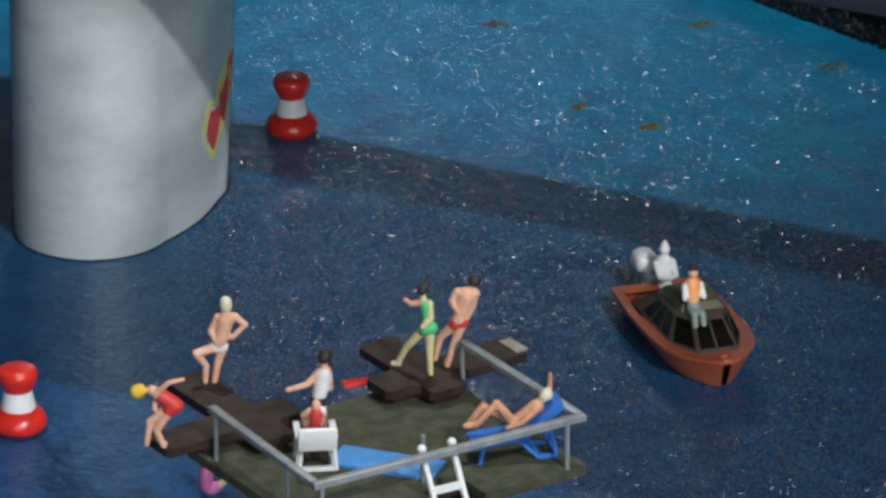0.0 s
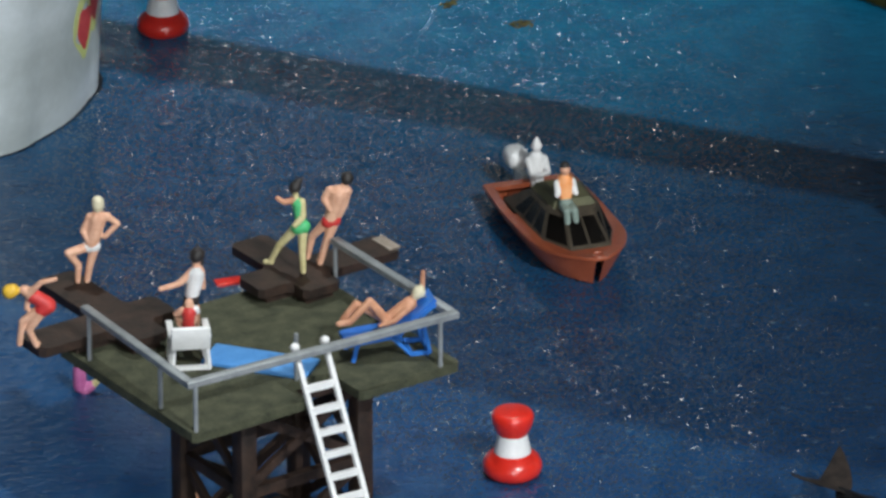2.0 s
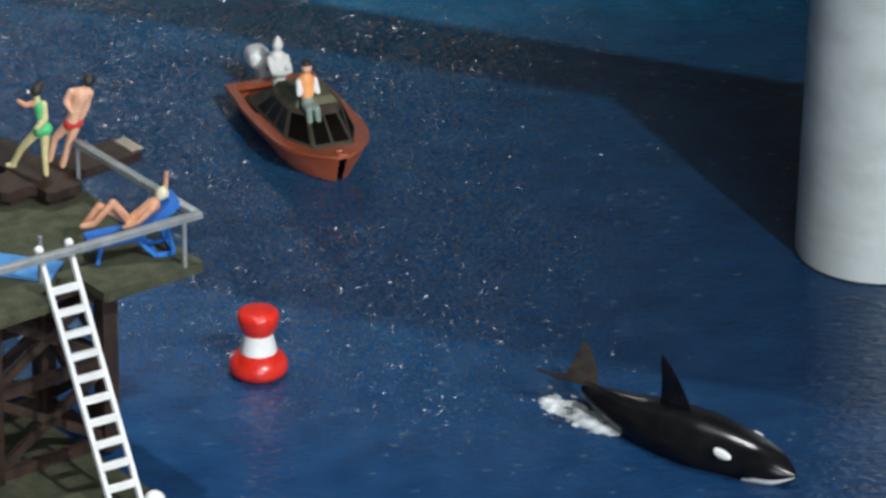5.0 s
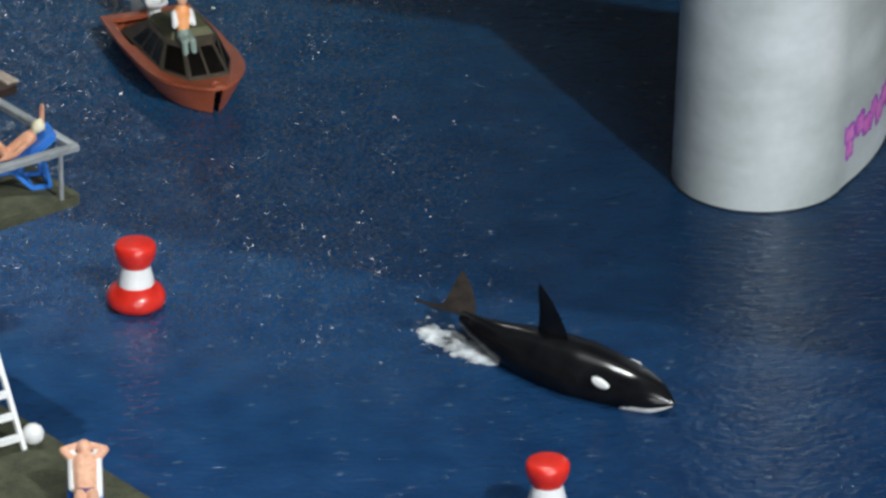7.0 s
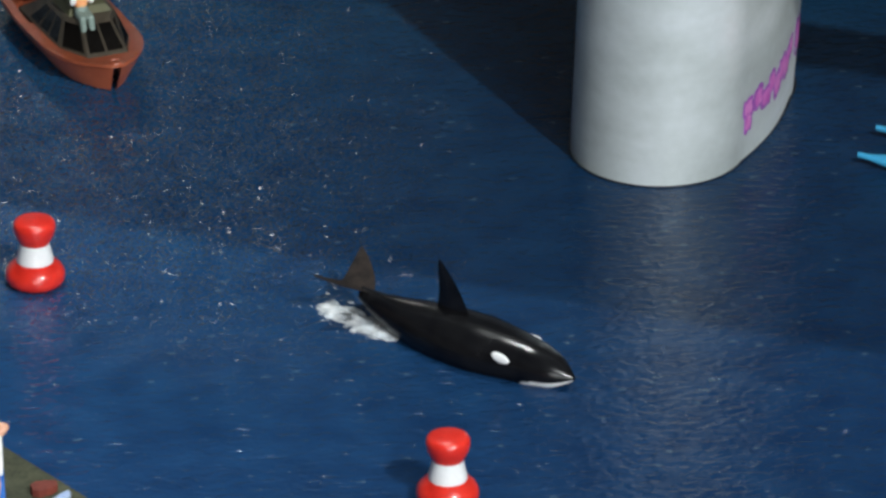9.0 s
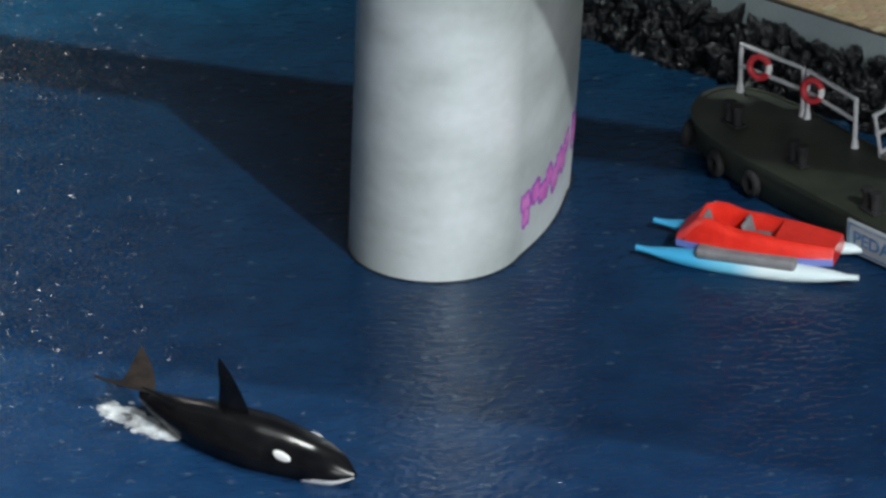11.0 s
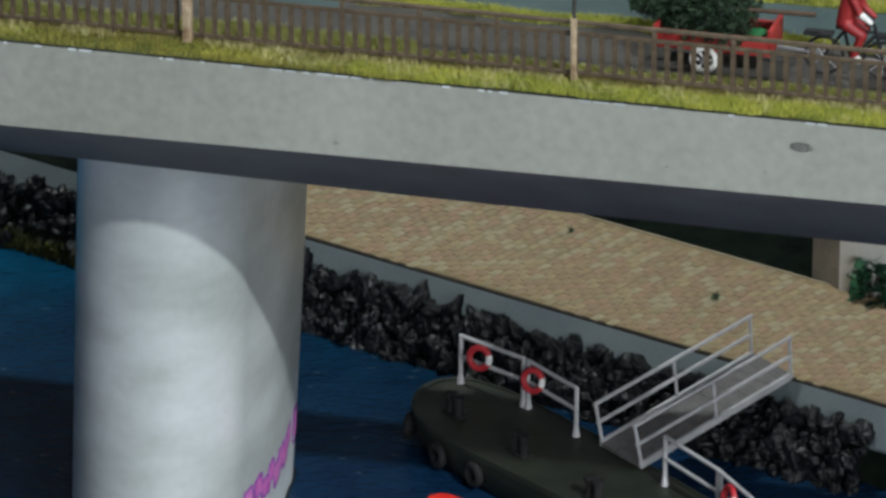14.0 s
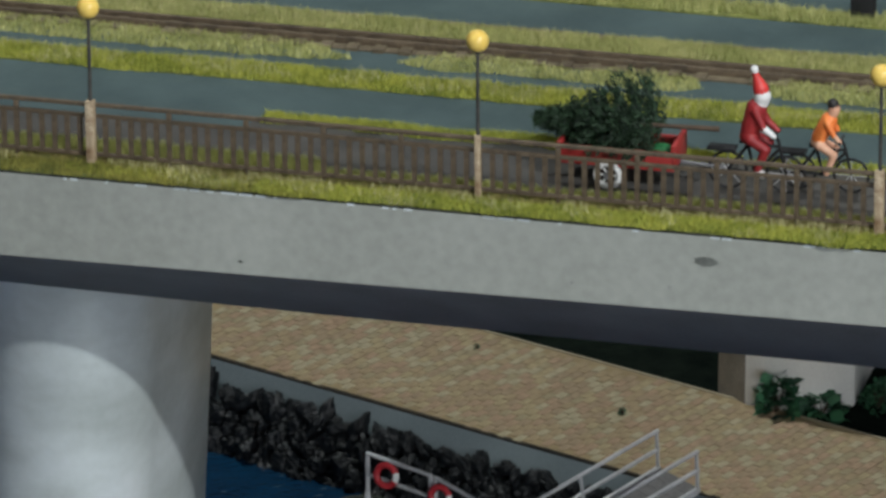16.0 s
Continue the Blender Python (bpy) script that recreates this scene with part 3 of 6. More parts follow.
GREENP = mat("green_swimsuit_paint", (0.05, 0.42, 0.13), (0.12, 0.58, 0.24), 400, 0.5)
REDC = mat("red_cloth_paint", (0.55, 0.03, 0.03), (0.72, 0.06, 0.05), 400, 0.5)
WHITEC = mat("white_cloth_paint", (0.68, 0.67, 0.66), (0.85, 0.84, 0.83), 400, 0.6)
PURPLE = mat("purple_cloth_paint", (0.06, 0.03, 0.09), (0.12, 0.06, 0.16), 400, 0.6)
PINK = mat("pink_swimsuit_paint", (0.45, 0.10, 0.28), (0.60, 0.18, 0.38), 400, 0.5)
ORANGE = mat("orange_vest_paint", (0.85, 0.16, 0.03), (0.92, 0.30, 0.08), 300, 0.5)
PEACH = mat("pale_orange_jacket_paint", (0.90, 0.30, 0.08), (0.95, 0.50, 0.24), 260, 0.5)
TROUSER = mat("grey_green_trouser_paint", (0.16, 0.22, 0.19), (0.26, 0.33, 0.29), 400, 0.6)
HULL = mat("orange_brown_varnished_hull", (0.27, 0.060, 0.024), (0.42, 0.105, 0.045), 160, 0.38, bump=0.1, coat=0.3)
CABIN = mat("dark_olive_cabin_paint", (0.040, 0.032, 0.022), (0.095, 0.075, 0.052), 260, 0.5, bump=0.15)
ROOFO = mat("olive_roof_paint", (0.075, 0.075, 0.035), (0.13, 0.125, 0.06), 200, 0.6)
PANE = mat("dark_cabin_glazing", (0.008, 0.007, 0.006), (0.02, 0.017, 0.015), 100, 0.12)
GREYP = mat("mid_grey_plastic", (0.14, 0.14, 0.15), (0.22, 0.22, 0.23), 200, 0.6)
OLIVE = mat("dark_olive_pontoon_paint", (0.012, 0.016, 0.011), (0.032, 0.039, 0.026), 130, 0.55, bump=0.2)
TYRE = mat("black_rubber", (0.004, 0.004, 0.005), (0.016, 0.016, 0.017), 400, 0.8, bump=0.2)
SIGNW = mat("pale_sign_board", (0.33, 0.38, 0.42), (0.45, 0.50, 0.52), 150, 0.6)
SIGNB = mat("blue_sign_lettering", (0.035, 0.12, 0.24), (0.06, 0.17, 0.31), 300, 0.6)
ALU = mat("bare_grey_metal", (0.52, 0.52, 0.54), (0.72, 0.72, 0.74), 300, 0.4, metal=0.15)
GRATE = mat("grey_gangway_floor", (0.13, 0.12, 0.12), (0.21, 0.20, 0.20), 400, 0.6, bump=0.3)
ORCA = mat("glossy_black_paint", (0.003, 0.003, 0.004), (0.010, 0.010, 0.011), 200, 0.2, spec=0.32)
FOAM = mat("white_foam_splash", (0.45, 0.52, 0.58), (0.85, 0.87, 0.88), 320, 0.6, bump=0.6, split=(0.3, 0.6))
fnt = FOAM.node_tree
wisp = fnt.nodes.new("ShaderNodeTexNoise")
wisp.inputs["Scale"].default_value, wisp.inputs["Detail"].default_value = 260, 5
wcut = fnt.nodes.new("ShaderNodeMapRange")
wcut.inputs["From Min"].default_value, wcut.inputs["From Max"].default_value = 0.30, 0.66
fnt.links.new(fnt.nodes["Texture Coordinate"].outputs["Object"], wisp.inputs["Vector"])
fnt.links.new(wisp.outputs["Fac"], wcut.inputs["Value"])
fnt.links.new(wcut.outputs[0], fnt.nodes["Principled BSDF"].inputs["Alpha"])
FLUKE = mat("worn_brown_black_paint", (0.008, 0.006, 0.006), (0.030, 0.022, 0.018), 300, 0.8, spec=0.2)
LEAFD = mat("dark_fir_needles", (0.005, 0.016, 0.007), (0.020, 0.052, 0.020), 600, 0.7, island=0.5)
LEAFG = mat("green_plant_leaves", (0.016, 0.07, 0.035), (0.05, 0.17, 0.08), 400, 0.6, island=0.5)
BARK = mat("brown_bark", (0.05, 0.032, 0.02), (0.11, 0.075, 0.05), 500, 0.85)
CRIMSON = mat("dark_red_coat_paint", (0.22, 0.012, 0.018), (0.36, 0.03, 0.03), 400, 0.55)
GLOBE = mat("yellow_lamp_globe", (0.80, 0.52, 0.10), (0.90, 0.66, 0.18), 300, 0.3)
POLE = mat("dark_lamp_pole", (0.03, 0.03, 0.028), (0.08, 0.075, 0.065), 300, 0.5)
MAGENTA = mat("magenta_spray_paint", (0.46, 0.07, 0.38), (0.66, 0.26, 0.56), 420, 0.6)
VIOLET = mat("violet_spray_outline", (0.22, 0.05, 0.30), (0.34, 0.10, 0.42), 500, 0.6)
SPRAYR = mat("red_spray_paint", (0.45, 0.03, 0.04), (0.62, 0.08, 0.08), 500, 0.6)
SPRAYY = mat("yellow_green_spray_outline", (0.50, 0.55, 0.16), (0.62, 0.66, 0.28), 500, 0.6)
MOSS = mat("mossy_shore_scatter", (0.03, 0.035, 0.01), (0.16, 0.16, 0.04), 500, 0.9, island=0.5)
BRASS = mat("pale_wood_tip", (0.25, 0.20, 0.16), (0.42, 0.36, 0.30), 400, 0.6)

# ---- buoys ----


def buoy():
    ob = thing("buoy", turned(0, 0, 0), "red and white plastic mooring buoy floating on the water", "buoy", "buoys on the water")
    bm = bmesh.new()
    lathe(bm, [(4.6, -0.2), (5.9, 0.5), (6.45, 1.7), (6.3, 3.0), (5.6, 4.2), (4.4, 5.1), (3.9, 5.5)], 36)
    for v in bm.verts:
        v.co.x *= 1 + 0.02 * math.sin(3 * v.co.y)
    part("float_ring", bm, REDP, ob, "glossy red base ring")
    bm = bmesh.new()
    lathe(bm, [(4.0, 5.0), (3.95, 6.2), (3.6, 7.6), (3.25, 9.2), (3.2, 10.2)], 32)
    part("neck", bm, WHITEP, ob, "white tapering neck")
    bm = bmesh.new()
    lathe(bm, [(3.2, 9.7), (3.55, 10.4), (4.2, 11.7), (4.55, 13.2), (4.5, 14.2), (4.1, 14.8), (3.3, 15.1)], 32)
    part("head", bm, REDP, ob, "red flaring head")
    return ob


first = buoy()
for i, (x, y, turn) in enumerate(((41.9, 1354.5, 10), (-37.1, 1597.6, 70), (-95.0, 1428.5, 130), (120.8, 1249.5, 200), (300.3, 1347.5, 250))):
    m = turned(x * MM, y * MM, 0, turn)
    if i == 0:
        first.matrix_world = m
    else:
        copy_thing(first, m)

# ---- diving tower ----
DK = turned(-24.9, 1277.5, 0, 34.3)
tower = thing("diving_tower", DK, "brown timber diving tower with an olive green deck in the water", "diving tower")


def rounded(pts, rounds=2):
    for _ in range(rounds):
        out = []
        for a, b in zip(pts, pts[1:] + pts[:1]):
            out += [(0.75 * a[0] + 0.25 * b[0], 0.75 * a[1] + 0.25 * b[1]), (0.25 * a[0] + 0.75 * b[0], 0.25 * a[1] + 0.75 * b[1])]
        pts = out
    return pts


def chamfered(pts, r):
    """Cut the corners of an outline by r."""
    out = []
    n = len(pts)
    for i in range(n):
        p, a, b = Vector(pts[i]), Vector(pts[i - 1]), Vector(pts[(i + 1) % n])
        out += [tuple(p + (a - p).normalized() * r), tuple(p + (b - p).normalized() * r)]
    return out


bm = bmesh.new()
prism(bm, chamfered([(2.2, 3.0), (30.6, 3.0), (30.6, 12), (41, 11), (41, -0.3), (66, -0.3), (66, 54), (2.2, 54)], 0.8), 43.9, 46)
soften(bm, 0.3)
part("deck", bm, DECKG, tower, "olive green scatter-covered deck board")
bm = bmesh.new()
prism(bm, chamfered([(-14, -78), (45.6, -78), (45.6, 48), (-14, 48)], 1.0), -0.5, 3)
soften(bm, 0.3)
part("lower_deck", bm, DECKG, tower, "olive green landing just above the water")
posts = [(21, 13), (50, 13), (21, 36), (50, 36)]
for a, b in posts:
    bm = bmesh.new()
    box(bm, (a - 1.9, b - 1.9, 2.5), (a + 1.9, b + 1.9, 43.4))
    soften(bm, 0.25)
    part("post", bm, WOOD, tower)
for (a0, b0), (a1, b1) in ((posts[0], posts[1]), (posts[1], posts[3]), (posts[3], posts[2]), (posts[2], posts[0])):
    for z0, z1 in ((5, 22), (24, 41)):
        for za, zb in ((z0, z1), (z1, z0)):
            bm = bmesh.new()
            beam(bm, (a0, b0, za), (a1, b1, zb), 1.3, 2.0)
            part("brace", bm, WOOD, tower)
    for zz in (4.4, 23, 41.8):
        bm = bmesh.new()
        beam(bm, (a0, b0, zz), (a1, b1, zz), 1.8, 2.4)
        part("cross_beam", bm, WOOD, tower)
# cross-shaped jumping platforms
for ca, cb, a0, a1, b0, b1 in ((59.2, 49.6, 47, 83, 39.5, 68.5), (16, 52, -6, 27.5, 40, 77)):
    bm = bmesh.new()
    w = 4.6
    out = [(a0, cb - w), (ca - w, cb - w), (ca - w, b0), (ca + w, b0), (ca + w, cb - w), (a1, cb - w), (a1, cb + w), (ca + w, cb + w), (ca + w, b1), (ca - w, b1), (ca - w, cb + w), (a0, cb + w)]
    prism(bm, chamfered(out, 1.1), 47.8, 49.8)
    soften(bm, 0.5)
    plat = part("jumping_platform", bm, WOOD, tower, "dark brown cross-shaped wooden platform")
    for x0, x1, y0, y1 in ((ca - 3.4, ca + 3.4, b0 + 1.6, min(b1, 53) - 1.4), (max(a0 + 2.2, 3.2), min(a1, 65) - 1.4, cb - 3.4, min(cb + 3.4, 53.4))):
        bm = bmesh.new()
        box(bm, (x0, y0, 45.9), (x1, y1, 48.0 if x0 == ca - 3.4 else 47.96))
        part("bearer", bm, WOOD, plat)
    if ca > 50:
        bm = bmesh.new()
        box(bm, (a1 - 2.6, cb - 3.6, 49.8), (a1 + 0.4, cb + 3.0, 50.3))
        soften(bm, 0.15)
        part("worn_tip", bm, BRASS, plat, "bare pale worn board end")
# railing: a bar on posts round three sides
for a, b in ((3.3, 4.0), (61.4, 0.4), (65.2, 44.0), (3.9, 44.6), (3.5, 17.2), (33.5, 12.2)):
    bm = bmesh.new()
    bar(bm, (a, b, 45.8), (a, b, 56.5), 0.5, seg=10)
    part("railing_post", bm, STEEL, tower)
for p, q in (((1.6, 4.9), (65.9, 0.8)), ((65.2, 1.8), (65.8, 45.2)), ((2.6, 5.6), (4.6, 47.4))):
    bm = bmesh.new()
    beam(bm, (*p, 56.6), (*q, 56.6), 1.8, 1.5)
    soften(bm, 0.2)
    for sgn in (0.35, -0.35):
        beam(bm, (p[0], p[1], 56.6 + sgn), (q[0], q[1], 56.6 + sgn), 2.0, 0.3)
    part("handrail", bm, STEEL, tower, "grey metal handrail")


def ladder(parent, foot, head, width, across, rungs, extra=True):
    """A white ladder from foot to head, with round knobs on top."""
    foot, head, across = Vector(foot), Vector(head), Vector(across) * width / 2
    ob = thing("ladder", parent, "white wooden ladder with knobs leaning on the deck", "ladder")
    n = (head - foot).cross(across).normalized()
    for s in (-1, 1):
        bm = bmesh.new()
        beam(bm, foot + across * s, head + across * s, 1.05, 0.8)
        part("side_rail", bm, WHITEP, ob)
        bm = bmesh.new()
        ball(bm, head + across * s + Vector((0, 0, 0.5)), 1.05)
        part("knob", bm, WHITEP, ob)
    for i in range(rungs):
        c = foot.lerp(head, (i + 0.6) / (rungs + 1.4))
        bm = bmesh.new()
        beam(bm, c - across, c + across, 0.8, 1.5)
        part("rung", bm, WHITEP, ob)
    return ob


ladder(DK, (34.2, -17.6, 3.0), (32.8, 6.2, 56.2), 7.0, (0.99, -0.1, 0), 11)

# ---- figurines: each one plain mesh of rounded limbs ----


def figurine(name, at, limbs, mats, label, k=1.0):
    """limbs: (x0, y0, z0, r0, x1, y1, z1, r1, material) in millimetres from the feet, x across, y away. They melt into one cast body."""
    limbs = list(limbs)
    if "swimmer" not in name:
        for x0, y0, z0, r0, x1, y1, z1, r1, mi in limbs[:]:
            if z0 < 0.75 and z1 > 2.5:
                limbs.append((x0, y0 - 0.2, 0.5, 0.6, x0 + 0.35 * (1 if x0 > 0 else -1), y0 + 1.5, 0.4, 0.45, mi))
    bm = bmesh.new()
    for x0, y0, z0, r0, x1, y1, z1, r1, mi in limbs:
        a, b = Vector((x0, y0, z0)) * k, Vector((x1, y1, z1)) * k
        if (b - a).length > 0.05:
            bar(bm, a, b, r0 * k, r1 * k, 12, mi, caps=False)
        ball(bm, a, r0 * k, mi)
        ball(bm, b, r1 * k, mi)
    rough = part(name, bm, mats)
    melt = rough.modifiers.new("melt", "REMESH")
    melt.mode, melt.voxel_size = "VOXEL", 0.00024
    ease = rough.modifiers.new("ease", "SMOOTH")
    ease.factor, ease.iterations = 0.5, 4
    bpy.context.view_layer.update()
    me = bpy.data.meshes.new_from_object(rough.evaluated_get(bpy.context.evaluated_depsgraph_get()))
    bpy.data.objects.remove(rough)
    me.materials.clear()
    for m in mats:
        me.materials.append(m)
    # each face takes the paint of the limb that it lies on
    mid = np.empty(len(me.polygons) * 3)
    me.polygons.foreach_get("center", mid)
    mid = mid.reshape(-1, 3) / MM
    best, pick = np.full(len(mid), 1e9), np.zeros(len(mid), int)
    for x0, y0, z0, r0, x1, y1, z1, r1, mi in limbs:
        a, b = np.array((x0, y0, z0)) * k, np.array((x1, y1, z1)) * k
        d = b - a
        f = np.clip((mid - a) @ d / max(1e-6, d @ d), 0, 1)
        away = np.linalg.norm(mid - a - f[:, None] * d, axis=1) - (r0 + (r1 - r0) * f) * k
        near = away < best
        best[near], pick[near] = away[near], mi
    me.polygons.foreach_set("material_index", pick.tolist())
    me.shade_smooth()
    ob = new(name, me)
    m = at.copy()
    m.translation = m.translation * MM
    ob.matrix_world = m
    tagged(ob, label, "figurine", "figurines")
    return ob


figurine("bather_figurine", turned(-48.6, 1346.5, 49.8, -2), [
    (0.5, 0, 0.4, 0.7, 1.2, 0, 4.2, 0.85, 0), (1.2, 0, 4.2, 0.85, 2.2, 0, 8.0, 1.15, 0), (-1.4, -0.6, 0.5, 0.65, -1.2, -0.4, 4.0, 0.8, 0), (-1.2, -0.4, 4.0, 0.8, -3.2, -1.6, 7.4, 0.9, 0),
    (-3.2, -1.6, 7.4, 0.9, 1.0, 0, 8.2, 1.1, 0), (1.0, 0, 8.3, 1.35, 2.3, 0, 8.4, 1.35, 1), (1.7, 0, 9.2, 1.5, 3.0, 0, 14.6, 1.9, 0), (1.4, 0, 15.0, 1.0, 5.0, 0, 15.2, 1.0, 0),
    (1.3, 0, 15.0, 0.8, -0.2, -0.4, 12.0, 0.65, 0), (-0.2, -0.4, 12.0, 0.65, 1.0, -0.9, 9.8, 0.6, 0), (5.2, 0, 15.1, 0.8, 7.2, 0.3, 13.4, 0.65, 0), (7.2, 0.3, 13.4, 0.65, 4.4, -0.5, 10.7, 0.6, 0),
    (3.2, 0, 15.6, 0.8, 3.2, 0, 16.6, 0.8, 0), (3.1, 0, 17.6, 1.35, 3.1, 0, 18.6, 1.35, 2)], (SKIN, WHITEC, HAIRW), "bather figurine with blond hair standing on the platform")
figurine("diver_figurine", turned(-59.3, 1315.8, 49.6, -2), [
    (-1.9, 0, 0.5, 0.7, -1.2, 0, 5.6, 0.8, 0), (-1.2, 0, 5.6, 0.8, 2.6, 0, 8.6, 1.15, 0), (1.7, -0.6, 0.4, 0.7, 0.2, -0.6, 4.0, 0.8, 0), (0.2, -0.6, 4.0, 0.8, 2.9, -0.4, 8.2, 1.15, 0),
    (3.1, 0, 8.6, 1.75, 4.2, 0, 9.3, 1.75, 1), (4.0, 0, 9.6, 1.7, 1.2, 0, 11.6, 1.55, 1), (0.6, 0, 12.0, 1.45, -0.6, 0, 12.8, 1.1, 0), (0.3, -0.8, 12.4, 0.75, 3.0, -1.4, 15.2, 0.6, 0), (3.0, -1.4, 15.2, 0.6, 6.0, -1.2, 15.9, 0.5, 0),
    (0.2, 0.8, 12.0, 0.7, -0.2, 0, 8.6, 0.6, 0), (-3.1, 0, 12.7, 1.5, -3.7, 0, 12.4, 1.6, 2)], (SKIN, REDC, CAPY), "diver figurine in a red swimsuit and yellow cap bending over")
figurine("bather_figurine", turned(-26.0, 1322.5, 46, 0), [
    (-0.6, 0, 0.6, 0.8, -0.4, 0, 8.4, 1.1, 3), (0.9, 0, 0.6, 0.8, 0.7, 0, 8.4, 1.1, 3), (0.1, 0, 9.0, 1.5, 0.3, 0, 10.0, 1.5, 2), (0.3, 0, 10.6, 1.4, 1.2, 0, 15.0, 1.55, 1),
    (0.6, 0, 15.6, 0.8, -2.0, -0.6, 13.2, 0.6, 0), (-2.0, -0.6, 13.2, 0.6, -5.4, -1.2, 12.4, 0.5, 0), (2.0, 0, 15.6, 0.8, 2.4, 0.5, 12.0, 0.6, 0), (1.2, 0, 16.4, 0.7, 1.2, 0, 17.4, 0.7, 0), (1.2, 0, 18.4, 1.25, 1.5, 0.4, 18.7, 1.45, 2), (1.7, 0.8, 17.4, 0.9, 1.9, 0.9, 16.4, 0.7, 2)],
    (SKIN, WHITEC, HAIRD, TAN), "bather figurine with dark hair in a white top", 1.12)
figurine("dancer_figurine", turned(-2.6, 1349.6, 50, 0), [
    (0, 0, 0.4, 0.65, -0.2, 0, 5.2, 0.8, 0), (-0.2, 0, 5.2, 0.8, 0.0, 0, 10.6, 1.15, 0), (-8.0, 4.0, 0.9, 0.6, -6.6, 3.6, 1.0, 0.6, 0), (-7.0, 3.8, 1.0, 0.65, -5.0, 2.2, 5.6, 0.8, 0), (-5.0, 2.2, 5.6, 0.8, -1.4, 0.3, 10.4, 1.1, 0),
    (-1.2, 0, 10.6, 1.45, 0.2, 0, 10.9, 1.5, 1), (-0.5, 0, 11.8, 1.35, -0.7, 0, 13.6, 1.15, 1), (-0.7, 0, 13.6, 1.15, -1.0, 0, 16.2, 1.35, 1), (-0.2, -0.3, 16.8, 0.8, 0.1, -0.8, 13.6, 0.7, 0), (0.1, -0.8, 13.6, 0.7, -1.8, -1.4, 11.8, 0.6, 0),
    (-1.8, 0, 17.0, 0.8, -4.0, -0.3, 16.6, 0.6, 3), (-4.0, -0.3, 16.6, 0.6, -5.4, -0.4, 17.7, 0.5, 3), (-1.4, 0, 17.4, 0.65, -1.6, 0, 18.6, 0.65, 0), (-1.8, 0, 19.7, 1.2, -1.6, 0.2, 19.9, 1.3, 2), (-1.2, 0.6, 20.6, 0.9, -0.6, 0.6, 21.2, 0.7, 2)],
    (PALE, GREENP, HAIRD, TAN), "dancer figurine in a green swimsuit with one leg raised")
figurine("bather_figurine", turned(0.9, 1354.0, 50, 0), [
    (0, 0, 0.4, 0.75, 1.4, 0, 5.0, 0.9, 0), (1.4, 0, 5.0, 0.9, 2.9, 0, 9.6, 1.2, 0), (-2.6, 2.6, 0.6, 0.7, -1.6, 2.0, 5.6, 0.85, 0), (-1.6, 2.0, 5.6, 0.85, 1.6, 0.4, 9.8, 1.15, 0), (1.7, 0, 10.0, 1.4, 3.2, 0, 10.3, 1.4, 1), (2.5, 0, 11.0, 1.5, 4.0, 0, 16.4, 2.0, 0),
    (2.2, 0, 17.2, 1.0, 6.0, 0, 17.0, 1.0, 0), (2.0, 0, 17.2, 0.8, 0.9, -0.4, 15.4, 0.65, 0), (0.9, -0.4, 15.4, 0.65, 2.2, -1.2, 13.2, 0.6, 0), (6.0, 0, 17.0, 0.8, 5.4, 0.2, 13.8, 0.65, 0), (5.4, 0.2, 13.8, 0.65, 4.2, 0, 11.2, 0.55, 0), (5.0, 0, 17.8, 0.75, 5.4, 0, 18.6, 0.75, 0), (5.8, 0, 19.7, 1.3, 5.9, 0.3, 19.9, 1.4, 2)],
    (SKIN, REDC, HAIRD), "bather figurine in red trunks with a bare back")
figurine("swimmer_figurine", turned(-51.0, 1396.0, 0, 0), [
    (0, 0, 0.4, 1.4, 1.6, 0, 1.5, 1.2, 1), (-1.0, 0, 1.4, 1.5, -1.0, 0, 5.4, 1.5, 1), (1.6, 0, 1.0, 0.8, 3.0, -0.4, 3.0, 0.8, 0), (-1.0, 0, 6.6, 1.2, -1.0, 0, 7.2, 1.2, 2)], (PALE, PINK, HAIRD), "swimmer figurine in a pink suit in the water")
figurine("swimmer_figurine", turned(-26.1, 1334.0, 0, 0), [
    (0, 0, 3.2, 1.3, 0.3, 0, 7.0, 1.5, 0), (0.3, 0, 8.6, 0.7, 0.4, 0, 9.4, 1.2, 0), (0.9, -0.5, 3.2, 0.7, 2.2, -1.0, 3.4, 0.6, 0)], (TAN,), "small bather figurine on the lower landing")

